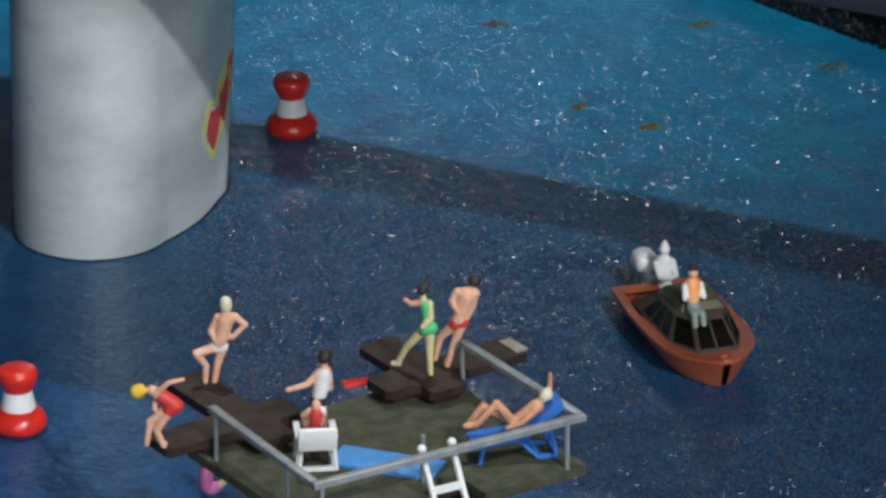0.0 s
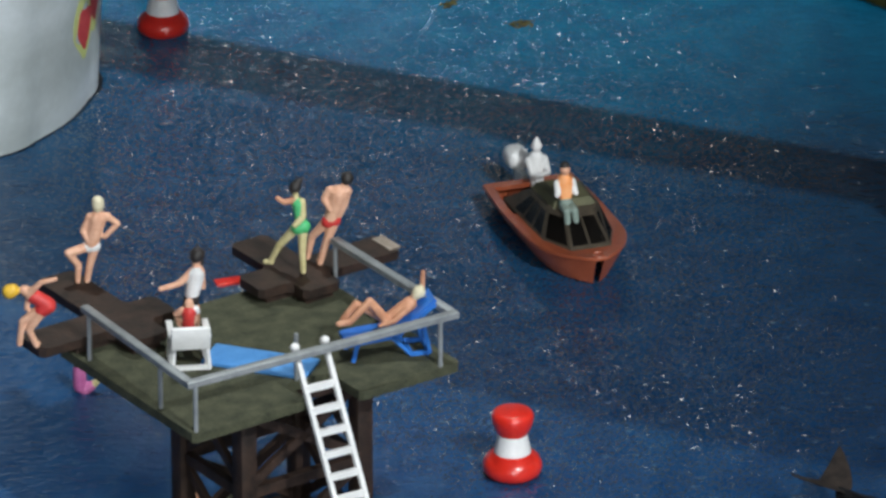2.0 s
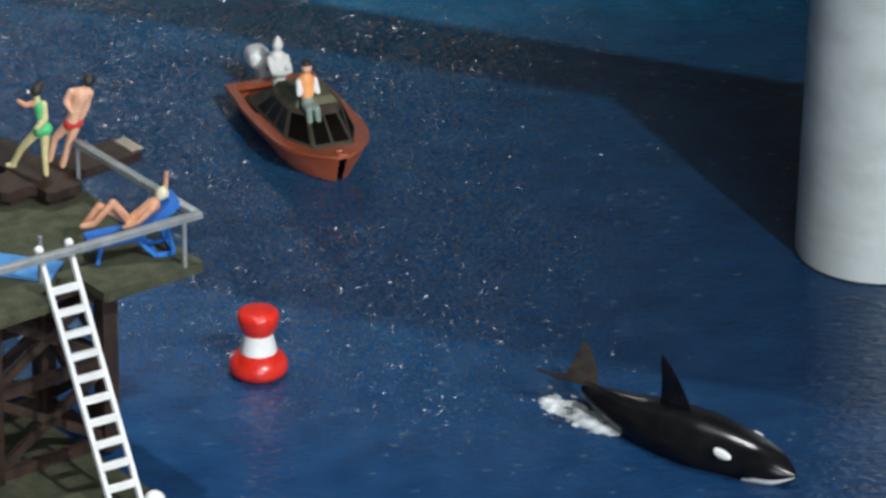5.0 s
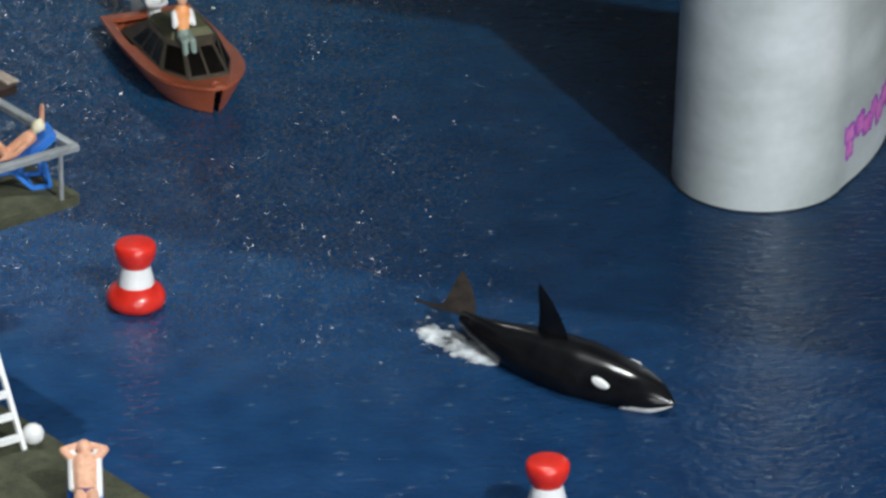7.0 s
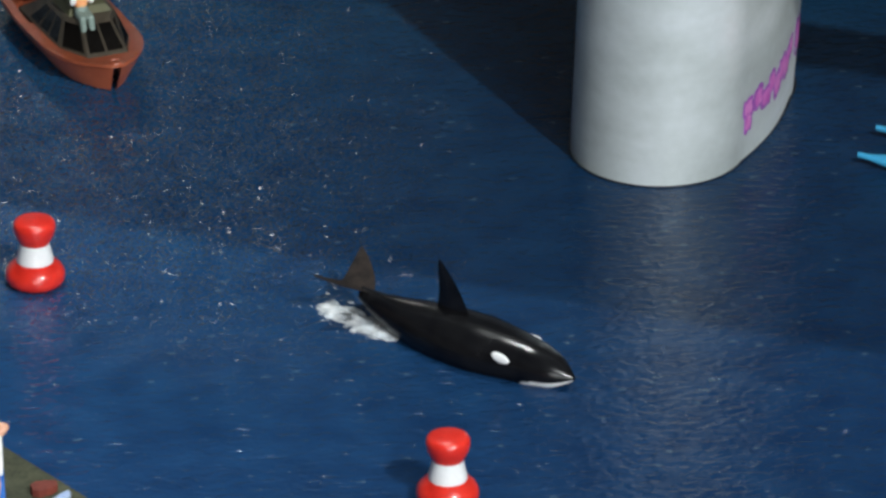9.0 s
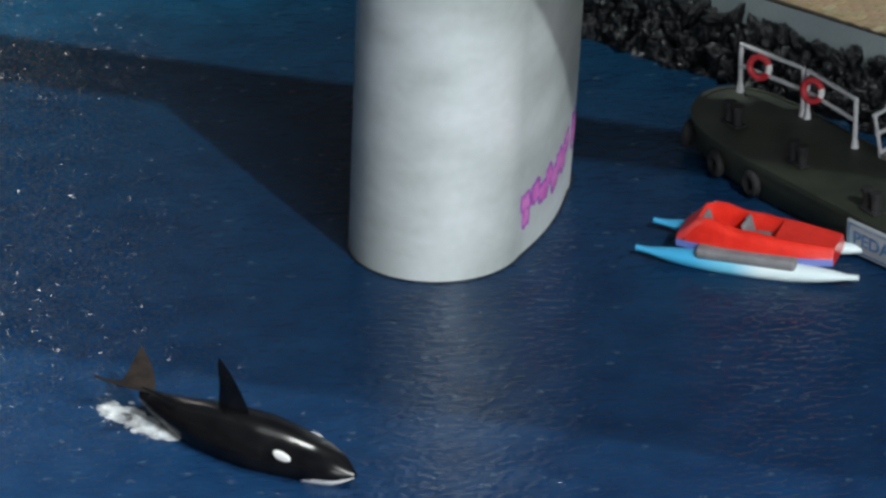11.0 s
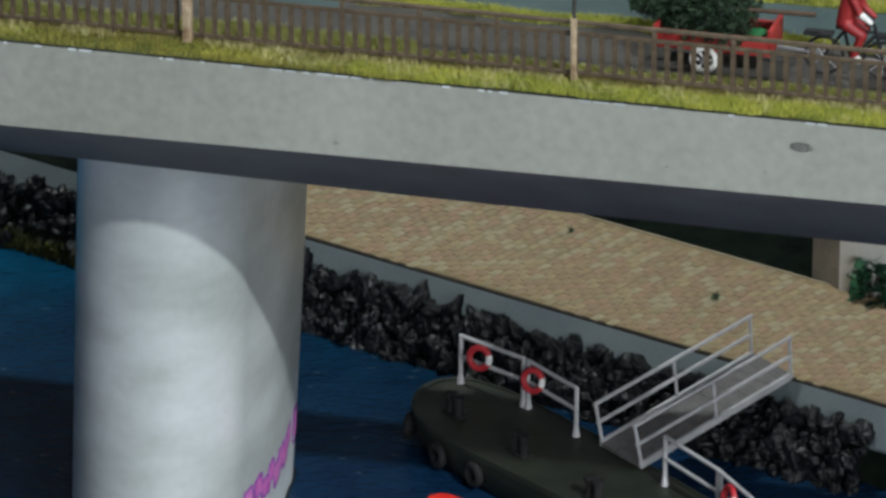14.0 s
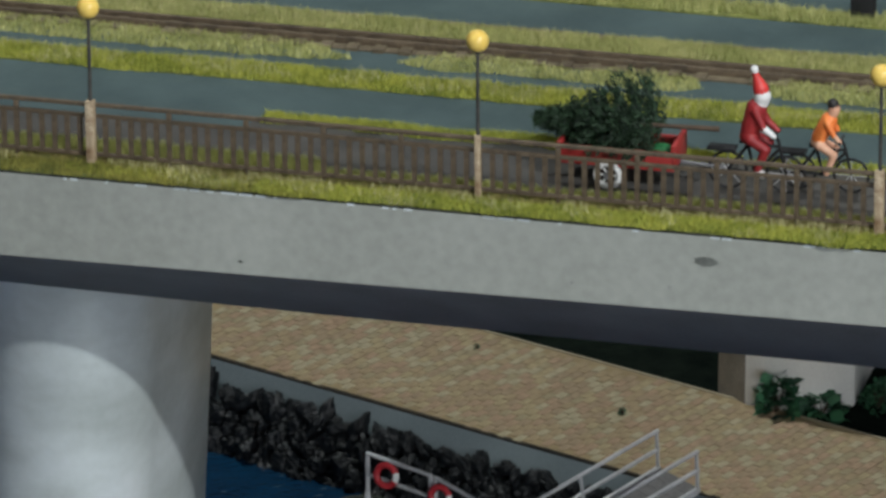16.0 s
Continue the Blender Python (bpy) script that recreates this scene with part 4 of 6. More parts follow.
# ---- garden chair with a seated figurine ----


def armchair(at):
    ob = thing("garden_chair", at, "white plastic garden armchair on the olive deck", "chair")
    for x in (-3.4, 3.4):
        for y in (-3.0, 3.2):
            bm = bmesh.new()
            beam(bm, (x * 1.12, y, 0), (x, y * 0.85, 5.4), 0.9, 1.0)
            part("leg", bm, WHITEP, ob)
        bm = bmesh.new()
        beam(bm, (x * 1.12, -3.0, 0.5), (x * 1.12, 3.2, 0.5), 0.9, 0.7)
        part("runner", bm, WHITEP, ob)
        bm = bmesh.new()
        box(bm, (x * 1.1 - 0.7, -3.8, 7.4), (x * 1.1 + 0.7, 4.6, 8.1))
        soften(bm, 0.25)
        part("armrest", bm, WHITEP, ob)
    bm = bmesh.new()
    beam(bm, (-3.7, -3.0, 0.5), (3.7, -3.0, 0.5), 0.8, 0.9)
    part("stretcher", bm, WHITEP, ob)
    bm = bmesh.new()
    box(bm, (-3.9, -3.2, 5.0), (3.9, 4.0, 6.0))
    soften(bm, 0.4)
    part("seat", bm, WHITEP, ob)
    bm = bmesh.new()
    box(bm, (-4.1, -0.6, 5.6), (4.1, 0.5, 11.2), 0, Matrix.Translation((0, -3.4, 0)) @ Matrix.Rotation(radians(12), 4, "X") @ Matrix.Translation((0, 0, 0)))
    soften(bm, 0.5)
    part("backrest", bm, WHITEP, ob)
    return ob


armchair(turned(-26.3, 1314.5, 46, 6))
figurine("sitter_figurine", turned(-26.5, 1316.5, 52.2, 0), [
    (-1.6, 1.5, 1.6, 1.0, -2.4, 4.6, 1.4, 0.8, 0), (1.0, 1.5, 1.6, 1.0, 1.6, 4.6, 1.4, 0.8, 0), (0.2, 0, 1.2, 1.4, 0.2, 0, 2.0, 1.4, 1), (0.2, -0.2, 2.8, 1.4, 0.4, -0.4, 5.4, 1.6, 1), (-1.2, -0.4, 6.0, 0.7, -2.8, 0.5, 4.4, 0.6, 0), (-2.8, 0.5, 4.4, 0.6, 0.8, 1.0, 4.6, 0.55, 0), (2.0, -0.4, 6.2, 0.8, 2.4, 0.6, 4.8, 0.6, 2), (0.4, -0.3, 7.2, 1.15, 0.4, -0.3, 7.6, 1.15, 0)],
    (SKIN, REDC, WHITEC), "sitter figurine in a red suit on the garden chair", 0.9)

# ---- deck chairs with sunbathers ----


def deckchair(at, tall=1.0):
    ob = thing("deck_chair", at, "bright blue folding deck chair with a reclined back", "deck chair", "blue deck chairs")
    w = 3.2
    for y in (-w, w):
        bm = bmesh.new()
        beam(bm, (-8.0, y, 3.8), (2.6, y, 4.6), 0.7, 0.8)
        beam(bm, (2.0, y, 4.2), (10.6, y, 10.6), 0.7, 0.8)
        part("side_bar", bm, BLUEP, ob)
        for p, q in (((-7.0, y, 0), (-6.0, y, 4.0)), ((1.2, y, 4.6), (5.6, y, 0.3)), ((7.6, y, 8.4), (9.4, y, 0.3)), ((5.6, y, 0.4), (9.4, y, 0.4))):
            bm = bmesh.new()
            beam(bm, p, q, 0.7, 0.8)
            part("leg", bm, BLUEP, ob)
    for p in ((5.6, 0.4), (9.4, 0.4), (-8.0, 3.8)):
        bm = bmesh.new()
        beam(bm, (p[0], -w, p[1]), (p[0], w, p[1]), 0.7, 0.7)
        part("crossbar", bm, BLUEP, ob)
    bm = bmesh.new()
    box(bm, (-8, -w + 0.3, -0.3), (2.6, w - 0.3, 0.3), 0, Matrix.Translation((0, 0, 4.5)) @ Matrix.Rotation(radians(-4), 4, "Y"))
    part("seat_sling", bm, BLUEP, ob)
    bm = bmesh.new()
    box(bm, (0, -w + 0.3, -0.3), (10.8, w - 0.3, 0.3), 0, Matrix.Translation((2.2, 0, 4.7)) @ Matrix.Rotation(radians(-37), 4, "Y"))
    part("back_sling", bm, BLUEP, ob)
    ob.scale.z = tall
    return ob


deckchair(turned(13.6, 1319.3, 46, 14), 1.06)
figurine("sunbather_figurine", turned(13.0, 1320.0, 46.4, 14), [
    (-8.8, -0.9, 7.2, 0.7, -6.4, -0.9, 7.4, 0.75, 0), (-6.4, -0.9, 7.4, 0.75, -2.2, -0.9, 11.6, 0.85, 0), (-2.2, -0.9, 11.6, 0.9, 1.6, -0.6, 6.4, 1.15, 0), (-7.4, 1.2, 7.0, 0.7, -4.6, 1.1, 10.4, 0.8, 0), (-4.6, 1.1, 10.4, 0.85, 1.6, 0.6, 6.4, 1.1, 0),
    (1.4, 0, 6.2, 1.3, 2.4, 0, 6.6, 1.3, 0), (2.4, 0, 6.8, 1.4, 6.6, 0, 9.6, 1.6, 0), (5.8, -1.6, 9.2, 0.75, 2.6, -2.6, 7.2, 0.6, 0), (2.6, -2.6, 7.2, 0.6, -0.4, -2.2, 6.4, 0.5, 0), (7.4, 1.4, 10.2, 0.7, 9.6, 1.2, 11.6, 0.6, 0), (9.6, 1.2, 11.6, 0.6, 9.6, 0.6, 16.2, 0.5, 0), (8.2, -0.2, 11.8, 1.3, 8.6, -0.2, 12.2, 1.4, 1)],
    (TAN, HAIRW), "sunbather figurine with blond hair raising one arm")
deckchair(turned(28.0, 1251.0, 3, 90), 0.9)
figurine("sunbather_figurine", turned(28.0, 1251.0, 2.2, 90), [
    (-8.6, -1.2, 5.6, 0.8, -4.2, -1.6, 6.6, 0.95, 0), (-4.2, -1.6, 6.6, 0.95, 1.6, -0.9, 6.4, 1.25, 0), (-8.6, 1.2, 5.6, 0.8, -4.2, 1.6, 6.6, 0.95, 0), (-4.2, 1.6, 6.6, 0.95, 1.6, 0.9, 6.4, 1.25, 0), (1.2, -0.7, 6.5, 1.3, 1.2, 0.7, 6.5, 1.3, 1), (2.2, -0.4, 7.0, 1.6, 6.8, -0.6, 9.6, 1.8, 0), (2.2, 0.4, 7.0, 1.6, 6.8, 0.6, 9.6, 1.8, 0),
    (7.2, -2.0, 10.0, 0.9, 8.4, -3.8, 11.4, 0.75, 0), (8.4, -3.8, 11.4, 0.75, 9.4, -1.2, 11.9, 0.6, 0), (7.2, 2.0, 10.0, 0.9, 8.4, 3.8, 11.4, 0.75, 0), (8.4, 3.8, 11.4, 0.75, 9.4, 1.2, 11.9, 0.6, 0), (8.6, 0, 11.4, 1.3, 9.0, 0, 11.8, 1.4, 0),
    (2.8, -2.3, 6.8, 0.9, 8.2, -2.3, 10.6, 0.9, 2), (2.8, 2.3, 6.8, 0.9, 8.2, 2.3, 10.6, 0.9, 2), (1.4, -2.4, 5.8, 0.7, 3.0, -2.3, 6.8, 0.9, 2)], (SKIN, PURPLE, WHITEC), "sunbather figurine on an open white towel", 1.12)
# mat, paddle, beach things
bm = bmesh.new()
box(bm, (-10.5, -4.6, 0), (12.5, 4.6, 1.0))
soften(bm, 0.35)
tagged(part("foam_mat", bm, MATBLUE, at=turned(-12.5 * MM, 1314.5 * MM, 46 * MM, -20)), "sky blue foam mat lying on the deck", "mat")
bm = bmesh.new()
box(bm, (-3.0, -1.6, 0), (3.0, 1.6, 0.7))
soften(bm, 0.3)
tagged(part("bathing_board", bm, REDP, at=turned(-18.4 * MM, 1353.6 * MM, 46 * MM, 18)), "small red board lying at the deck's edge", "board")
bm = bmesh.new()
prism(bm, rounded([(-3, -2.2), (2.5, -1.6), (3.4, 1.2), (-2.2, 2.4)], 1), 0, 1.6)
soften(bm, 0.5)
tagged(part("beach_bag", bm, mat("dark_red_bag_cloth", (0.12, 0.02, 0.015), (0.24, 0.05, 0.03), 300, 0.7), at=turned(39.5 * MM, 1254.5 * MM, 3 * MM, 20)), "dark red bag lying on the lower landing", "bag")
bm = bmesh.new()
prism(bm, rounded([(-3.2, -0.7), (3.0, -0.9), (3.4, 0.8), (-3, 0.9)], 1), 0, 1.2)
soften(bm, 0.4)
tagged(part("folded_towel", bm, [mat("pale_blue_towel", (0.25, 0.36, 0.62), (0.55, 0.65, 0.85), 500, 0.8)], at=turned(42.6 * MM, 1249.8 * MM, 3 * MM, 52)), "pale blue folded towel on the landing's edge", "towel")
bm = bmesh.new()
ball(bm, (0, 0, 2.3), 2.3, sub=3)
tagged(part("beach_ball", bm, WHITEP, at=turned(18.2 * MM, 1286.5 * MM, 3 * MM)), "white beach ball lying on the lower landing", "ball")

# ---- motor boat ----


def loft(bm, rings, material=0, close=True):
    rows = [[bm.verts.new(p) for p in r] for r in rings]
    n = len(rows[0])
    for a, b in zip(rows, rows[1:]):
        for i in range(n if close else n - 1):
            f = bm.faces.new((a[i], a[(i + 1) % n], b[(i + 1) % n], b[i]))
            f.material_index = material
    if close:
        for r in (rows[0][::-1], rows[-1]):
            f = bm.faces.new(r)
            f.material_index = material
    return rows


def half_beam(s):
    """Half width of the boat's sheer line at s from 0 (stern) to 1 (bow)."""
    return 11.2 * (1 - 0.93 * max(0, (s - 0.45) / 0.55) ** 4.2) * (0.92 + 0.08 * min(1, s / 0.3)) + 0.15


def motor_boat(at):
    ob = thing("motor_boat", at, "orange-brown wooden cabin motor boat on the water", "boat")
    L = 47.5
    bm = bmesh.new()
    rings = []
    for i in range(25):
        s = i / 24
        x, w = -L / 2 + L * s, half_beam(s)
        sheer = 5.6 + 2.0 * s ** 2
        rake = 3.0 * s * s
        rings.append([(x + rake, -w, sheer), (x + rake * 0.5, -w * 0.93, sheer * 0.55), (x, -w * 0.72, 0.3), (x, 0, -0.6), (x, w * 0.72, 0.3), (x + rake * 0.5, w * 0.93, sheer * 0.55), (x + rake, w, sheer)])
    loft(bm, rings, 0, close=False)
    bm.faces.new([bm.verts.new(p) for p in rings[0]])
    bmesh.ops.remove_doubles(bm, verts=bm.verts, dist=0.02)
    part("hull", bm, HULL, ob, "orange-brown varnished hull")
    bm = bmesh.new()
    rows = []
    for i in range(25):
        s = i / 24
        x, w = -L / 2 + L * s + 3.0 * s * s, half_beam(s)
        z = 5.6 + 2.0 * s ** 2
        rows.append([(x, -w - 0.35, z - 0.5), (x, -w - 0.35, z + 0.25), (x, w + 0.35, z + 0.25), (x, w + 0.35, z - 0.5)])
    loft(bm, rows[9:], 0)
    part("foredeck", bm, HULL, ob)
    for sg in (-1, 1):
        bm = bmesh.new()
        rr = []
        for i in range(12):
            s = i / 24
            x, w = -L / 2 + L * s, half_beam(s) * sg
            z = 5.6 + 2.0 * s ** 2
            rr.append([(x, w + 0.4 * sg, z - 0.5), (x, w + 0.4 * sg, z + 0.3), (x, w - 1.7 * sg, z + 0.3), (x, w - 1.7 * sg, z - 0.5)])
        loft(bm, rr)
        part("gunwale", bm, HULL, ob)
    bm = bmesh.new()
    box(bm, (-L / 2, -9.0, 4.9), (-L / 2 + 2.4, 9.0, 5.95))
    part("transom_board", bm, HULL, ob)
    bm = bmesh.new()
    box(bm, (-L / 2 + 1, -7, 1.2), (-6, 7, 1.8))
    part("cockpit_floor", bm, WOOD, ob)
    bm = bmesh.new()
    box(bm, (-L / 2 + 2, -5.6, 1.8), (-L / 2 + 8, 5.6, 4.0))
    soften(bm, 0.3)
    part("bench", bm, HULL, ob)
    # cabin: sloping glazed sides, raised roof hatch, long sloping rear cover
    lo = [(-15, -9.0, 6.0), (11.5, -8.6, 6.6), (20.5, -4.8, 7.3), (20.5, 4.8, 7.3), (11.5, 8.6, 6.6), (-15, 9.0, 6.0)]
    hi = [(-4.5, -6.3, 12.6), (8.0, -6.0, 13.0), (12.0, -3.4, 13.0), (12.0, 3.4, 13.0), (8.0, 6.0, 13.0), (-4.5, 6.3, 12.6)]
    bm = bmesh.new()
    loft(bm, [lo, hi])
    soften(bm, 0.3)
    cab = part("cabin", bm, CABIN, ob, "dark olive-brown cabin with large dark panes")
    bm = bmesh.new()
    loft(bm, [[(-5.0, -5.6, 12.5), (9.0, -5.2, 12.9), (9.0, 5.2, 12.9), (-5.0, 5.6, 12.5)], [(-4.0, -4.6, 14.2), (7.6, -4.2, 14.4), (7.6, 4.2, 14.4), (-4.0, 4.6, 14.2)]])
    soften(bm, 0.5)
    part("roof", bm, ROOFO, ob, "olive green raised roof hatch")

    def pane(k, u0, u1):
        """A dark pane let into the k-th cabin wall, from u0 to u1 of its width."""
        n = (k + 1) % 6
        a, b, c, d = Vector(lo[k]), Vector(lo[n]), Vector(hi[n]), Vector(hi[k])
        out = (b - a).cross(d - a).normalized() * 0.12
        vs = []
        for u, v in ((u0, 0.12), (u1, 0.12), (u1, 0.86), (u0, 0.86)):
            vs.append(a.lerp(b, u).lerp(d.lerp(c, u), v) + out)
        bm = bmesh.new()
        bm.faces.new([bm.verts.new(p) for p in vs])
        bmesh.ops.solidify(bm, geom=bm.faces[:], thickness=0.3)
        part("window_pane", bm, PANE, cab)

    for k, spans in ((0, ((0.26, 0.46), (0.50, 0.70), (0.74, 0.95))), (1, ((0.10, 0.90),)), (2, ((0.06, 0.47), (0.53, 0.94))), (3, ((0.10, 0.90),)), (4, ((0.05, 0.26), (0.30, 0.50), (0.54, 0.74)))):
        for u0, u1 in spans:
            pane(k, u0, u1)
    bm = bmesh.new()
    torus(bm, (25.0, 0, 7.8), (0, 0, 1), 1.3, 0.3, 16, 6)
    part("bow_cleat", bm, HULL, ob)
    # outboard motor
    bm = bmesh.new()
    box(bm, (-35.0, -2.7, 5.7), (-28.0, 2.7, 10.6))
    soften(bm, 2.0, 4)
    motor = part("outboard_motor", bm, WHITEP, ob, "white outboard motor cowl")
    bm = bmesh.new()
    box(bm, (-31.1, -0.9, -0.5), (-25.0, 0.9, 6.4))
    soften(bm, 0.4)
    part("motor_leg", bm, WHITEP, motor)
    return ob


BOAT = turned(56.4, 1472.6, 0, -72.5)
motor_boat(BOAT)
figurine("helmsman_figurine", BOAT @ turned(-21.5, 1.6, 4.1), [
    (1.0, -0.9, 1.2, 1.1, 6.0, -0.9, 2.6, 0.95, 0), (6.0, -0.9, 2.6, 0.9, 9.2, -0.9, -0.8, 0.7, 0), (1.0, 0.9, 1.2, 1.1, 6.0, 0.9, 2.4, 0.95, 0), (6.0, 0.9, 2.4, 0.9, 9.0, 0.9, -0.8, 0.7, 0), (0, 0, 1.4, 1.7, 0, 0, 2.4, 1.7, 0), (0, 0, 3.0, 1.7, -0.8, 0, 7.4, 2.0, 0), (-0.6, -2.0, 7.2, 0.9, 2.2, -2.0, 4.8, 0.7, 0), (2.2, -2.0, 4.8, 0.7, 3.6, 0, 5.0, 0.6, 0), (-0.6, 2.0, 7.2, 0.9, 2.2, 2.0, 4.8, 0.7, 0), (2.2, 2.0, 4.8, 0.7, 3.6, 0, 5.0, 0.6, 0), (-0.6, 0, 9.6, 0.9, -0.5, 0, 10.6, 1.35, 0), (-0.4, 0, 11.6, 1.0, -0.3, 0, 12.6, 0.5, 0)],
    (WHITEC,), "unpainted white helmsman figurine sitting in the stern")
figurine("passenger_figurine", BOAT @ turned(9.0, -2.4, 13.3), [
    (1.2, -0.9, 0.7, 1.05, 4.2, -1.0, 0.6, 0.9, 1), (4.2, -1.0, 0.6, 0.85, 5.8, -1.0, -4.6, 0.7, 1), (1.2, 0.9, 0.7, 1.05, 4.2, 1.0, 0.6, 0.9, 1), (4.2, 1.0, 0.6, 0.85, 5.8, 1.0, -4.6, 0.7, 1), (0.4, 0, 1.0, 1.6, 0.4, 0, 1.8, 1.6, 1), (0.2, 0, 2.6, 1.6, -0.4, 0, 6.4, 1.9, 0), (-0.2, -1.9, 6.2, 0.85, 1.2, -2.3, 3.6, 0.7, 2), (-0.2, 1.9, 6.2, 0.85, 1.2, 2.3, 3.6, 0.7, 2), (-0.2, 0, 8.4, 0.8, 0, 0, 9.4, 1.3, 3), (-0.3, 0, 10.2, 1.2, -0.2, 0, 10.3, 1.2, 4)],
    (PEACH, TROUSER, WHITEC, SKIN, HAIRD), "passenger figurine in an orange vest sitting on the cabin roof", 0.98)

# ---- whale model ----


def whale(at):
    bm = bmesh.new()
    L = 55.0
    prof = [(0.0, 0.5, 0.5, 2.4), (0.03, 2.0, 1.8, 2.3), (0.08, 3.9, 3.5, 2.4), (0.16, 5.4, 4.7, 2.7), (0.28, 6.6, 5.6, 2.8), (0.42, 8.0, 6.2, 2.8), (0.56, 7.6, 6.0, 2.9), (0.70, 6.4, 5.2, 3.0), (0.82, 4.6, 4.0, 3.3), (0.92, 2.8, 2.7, 4.2), (1.0, 1.5, 1.6, 5.6)]
    prof = np.array(prof)
    steps = np.linspace(0, 1, 90)
    cols = [np.interp(steps, prof[:, 0], prof[:, k]) for k in (1, 2, 3)]
    for _ in range(3):
        for c in cols:
            c[1:-1] = (c[:-2] + 2 * c[1:-1] + c[2:]) / 4
    seg = 64
    rows = [[bm.verts.new((L / 2 - L * f, w * math.cos(2 * math.pi * i / seg), zc + h * math.sin(2 * math.pi * i / seg))) for i in range(seg)] for f, w, h, zc in zip(steps, *cols)]
    for r, (a, b) in enumerate(zip(rows, rows[1:])):
        x = L / 2 - L * steps[r]
        for i in range(seg):
            f = bm.faces.new((a[i], a[(i + 1) % seg], b[(i + 1) % seg], b[i]))
            ang = 360 * (i + 0.5) / seg
            side = ang if ang <= 180 else ang - 360
            side = side if abs(side) < 90 else math.copysign(180, side) - side
            chin = x > 17.0 and -46 < side < -16 - 14 * max(0.0, (20.5 - x) / 3.5)
            f.material_index = 1 if chin else 0
    bm.faces.new(rows[0][::-1])
    bm.faces.new(rows[-1])
    for sg in (-1, 1):
        eye = ball(bm, (0, 0, 0), 1.0, 1, (2.7, 1.0, 0.45), 3)
        bmesh.ops.transform(bm, matrix=Matrix.Translation((12.4, sg * 5.85, 5.1)) @ Matrix.Rotation(radians(-66 * sg), 4, "X") @ Matrix.Rotation(radians(-6), 4, "Z"), verts=eye)
    # dorsal fin, curved
    fin = []
    for f in range(9):
        t = f / 8
        x0, ch = 0.8 - 4.8 * t * t - 3.2 * t, 8.6 * (1 - t) ** 0.75 + 0.35
        fin.append([(x0, 0.0, 7.4 + 12.4 * t), (x0 - ch * 0.5, 0.55 * (1 - t) + 0.08, 7.4 + 12.4 * t), (x0 - ch, 0, 7.4 + 12.4 * t), (x0 - ch * 0.5, -0.55 * (1 - t) - 0.08, 7.4 + 12.4 * t)])
    loft(bm, fin, 0)
    # flukes
    for sg in (-1, 1):
        fl = []
        for f in range(8):
            t = f / 7
            y, x = sg * 8.5 * t, -L / 2 - 2.2 - 4.2 * t ** 1.5
            ch = 7.6 * (1 - t ** 1.8) + 0.6
            z = 6.6 + 4.6 * t ** 1.2
            fl.append([(x + ch * 0.6, y, z), (x, y, z + 0.45 * (1 - t) + 0.1), (x - ch * 0.4, y, z + 0.6), (x, y, z - 0.45 * (1 - t) - 0.1)])
        loft(bm, fl, 2)
    ob = part("whale_model", bm, (ORCA, WHITEP, FLUKE), smooth=True)
    m = at.copy()
    m.translation = m.translation * MM
    ob.matrix_world = m
    return tagged(ob, "glossy black and white toy whale surfacing", "toy whale")


WH = turned(131.0, 1314.4, 0, -41.6)
whale(WH)
bm = bmesh.new()
rnd = random.Random(4)
for i in range(520):
    t = rnd.random() ** 0.8
    x = -17 - 20 * t + rnd.uniform(-1, 1)
    y = rnd.gauss(-3.2, 2.0 - 0.6 * t) + 2.2 * t
    ball(bm, (x, y, rnd.uniform(-0.1, 0.5) * (1 - t)), rnd.uniform(0.25, 1.15) * (1.15 - 0.6 * t), 0, (2.2, 1.0, 0.5), 1)
for i in range(90):
    x, y = rnd.gauss(-28, 5), rnd.gauss(-2, 2.6)
    ball(bm, (x, y, 0.05), rnd.uniform(0.08, 0.24), 0, (2.4, 1.0, 0.4), 1)
for v in bm.verts:
    v.co.z += 0.3 * noise.noise(v.co * 0.9)
m = WH.copy()
m.translation = m.translation * MM
tagged(part("splash", bm, FOAM, at=m), "white foamy splash behind the toy whale", "splash", kind="stuff")

# ---- pedal boat ----


FLOATC = bpy.data.materials.new("light_blue_to_white_float_paint")
FLOATC.use_nodes = True
fnt = FLOATC.node_tree
ftc, fsx, frm, fno = (fnt.nodes.new("ShaderNode" + k) for k in ("TexCoord", "SeparateXYZ", "ValToRGB", "TexNoise"))
fno.inputs["Scale"].default_value = 130
fad = fnt.nodes.new("ShaderNodeMath")
fad.operation = "MULTIPLY_ADD"
fad.inputs[1].default_value = 0.008
fmr = fnt.nodes.new("ShaderNodeMapRange")
fmr.inputs["From Min"].default_value, fmr.inputs["From Max"].default_value = -0.024, 0.026
fel = frm.color_ramp.elements
fel[0].position, fel[0].color = 0.30, (0.05, 0.36, 0.62, 1)
fel[1].position, fel[1].color = 0.66, (0.66, 0.78, 0.80, 1)
fel.new(0.48).color = (0.16, 0.50, 0.68, 1)
fnt.links.new(ftc.outputs["Object"], fsx.inputs[0])
fnt.links.new(ftc.outputs["Object"], fno.inputs["Vector"])
fnt.links.new(fno.outputs["Fac"], fad.inputs[0])
fnt.links.new(fsx.outputs[0], fad.inputs[2])
fnt.links.new(fad.outputs[0], fmr.inputs["Value"])
fnt.links.new(fmr.outputs[0], frm.inputs["Fac"])
fnt.links.new(frm.outputs["Color"], fnt.nodes["Principled BSDF"].inputs["Base Color"])
fnt.nodes["Principled BSDF"].inputs["Roughness"].default_value = 0.4


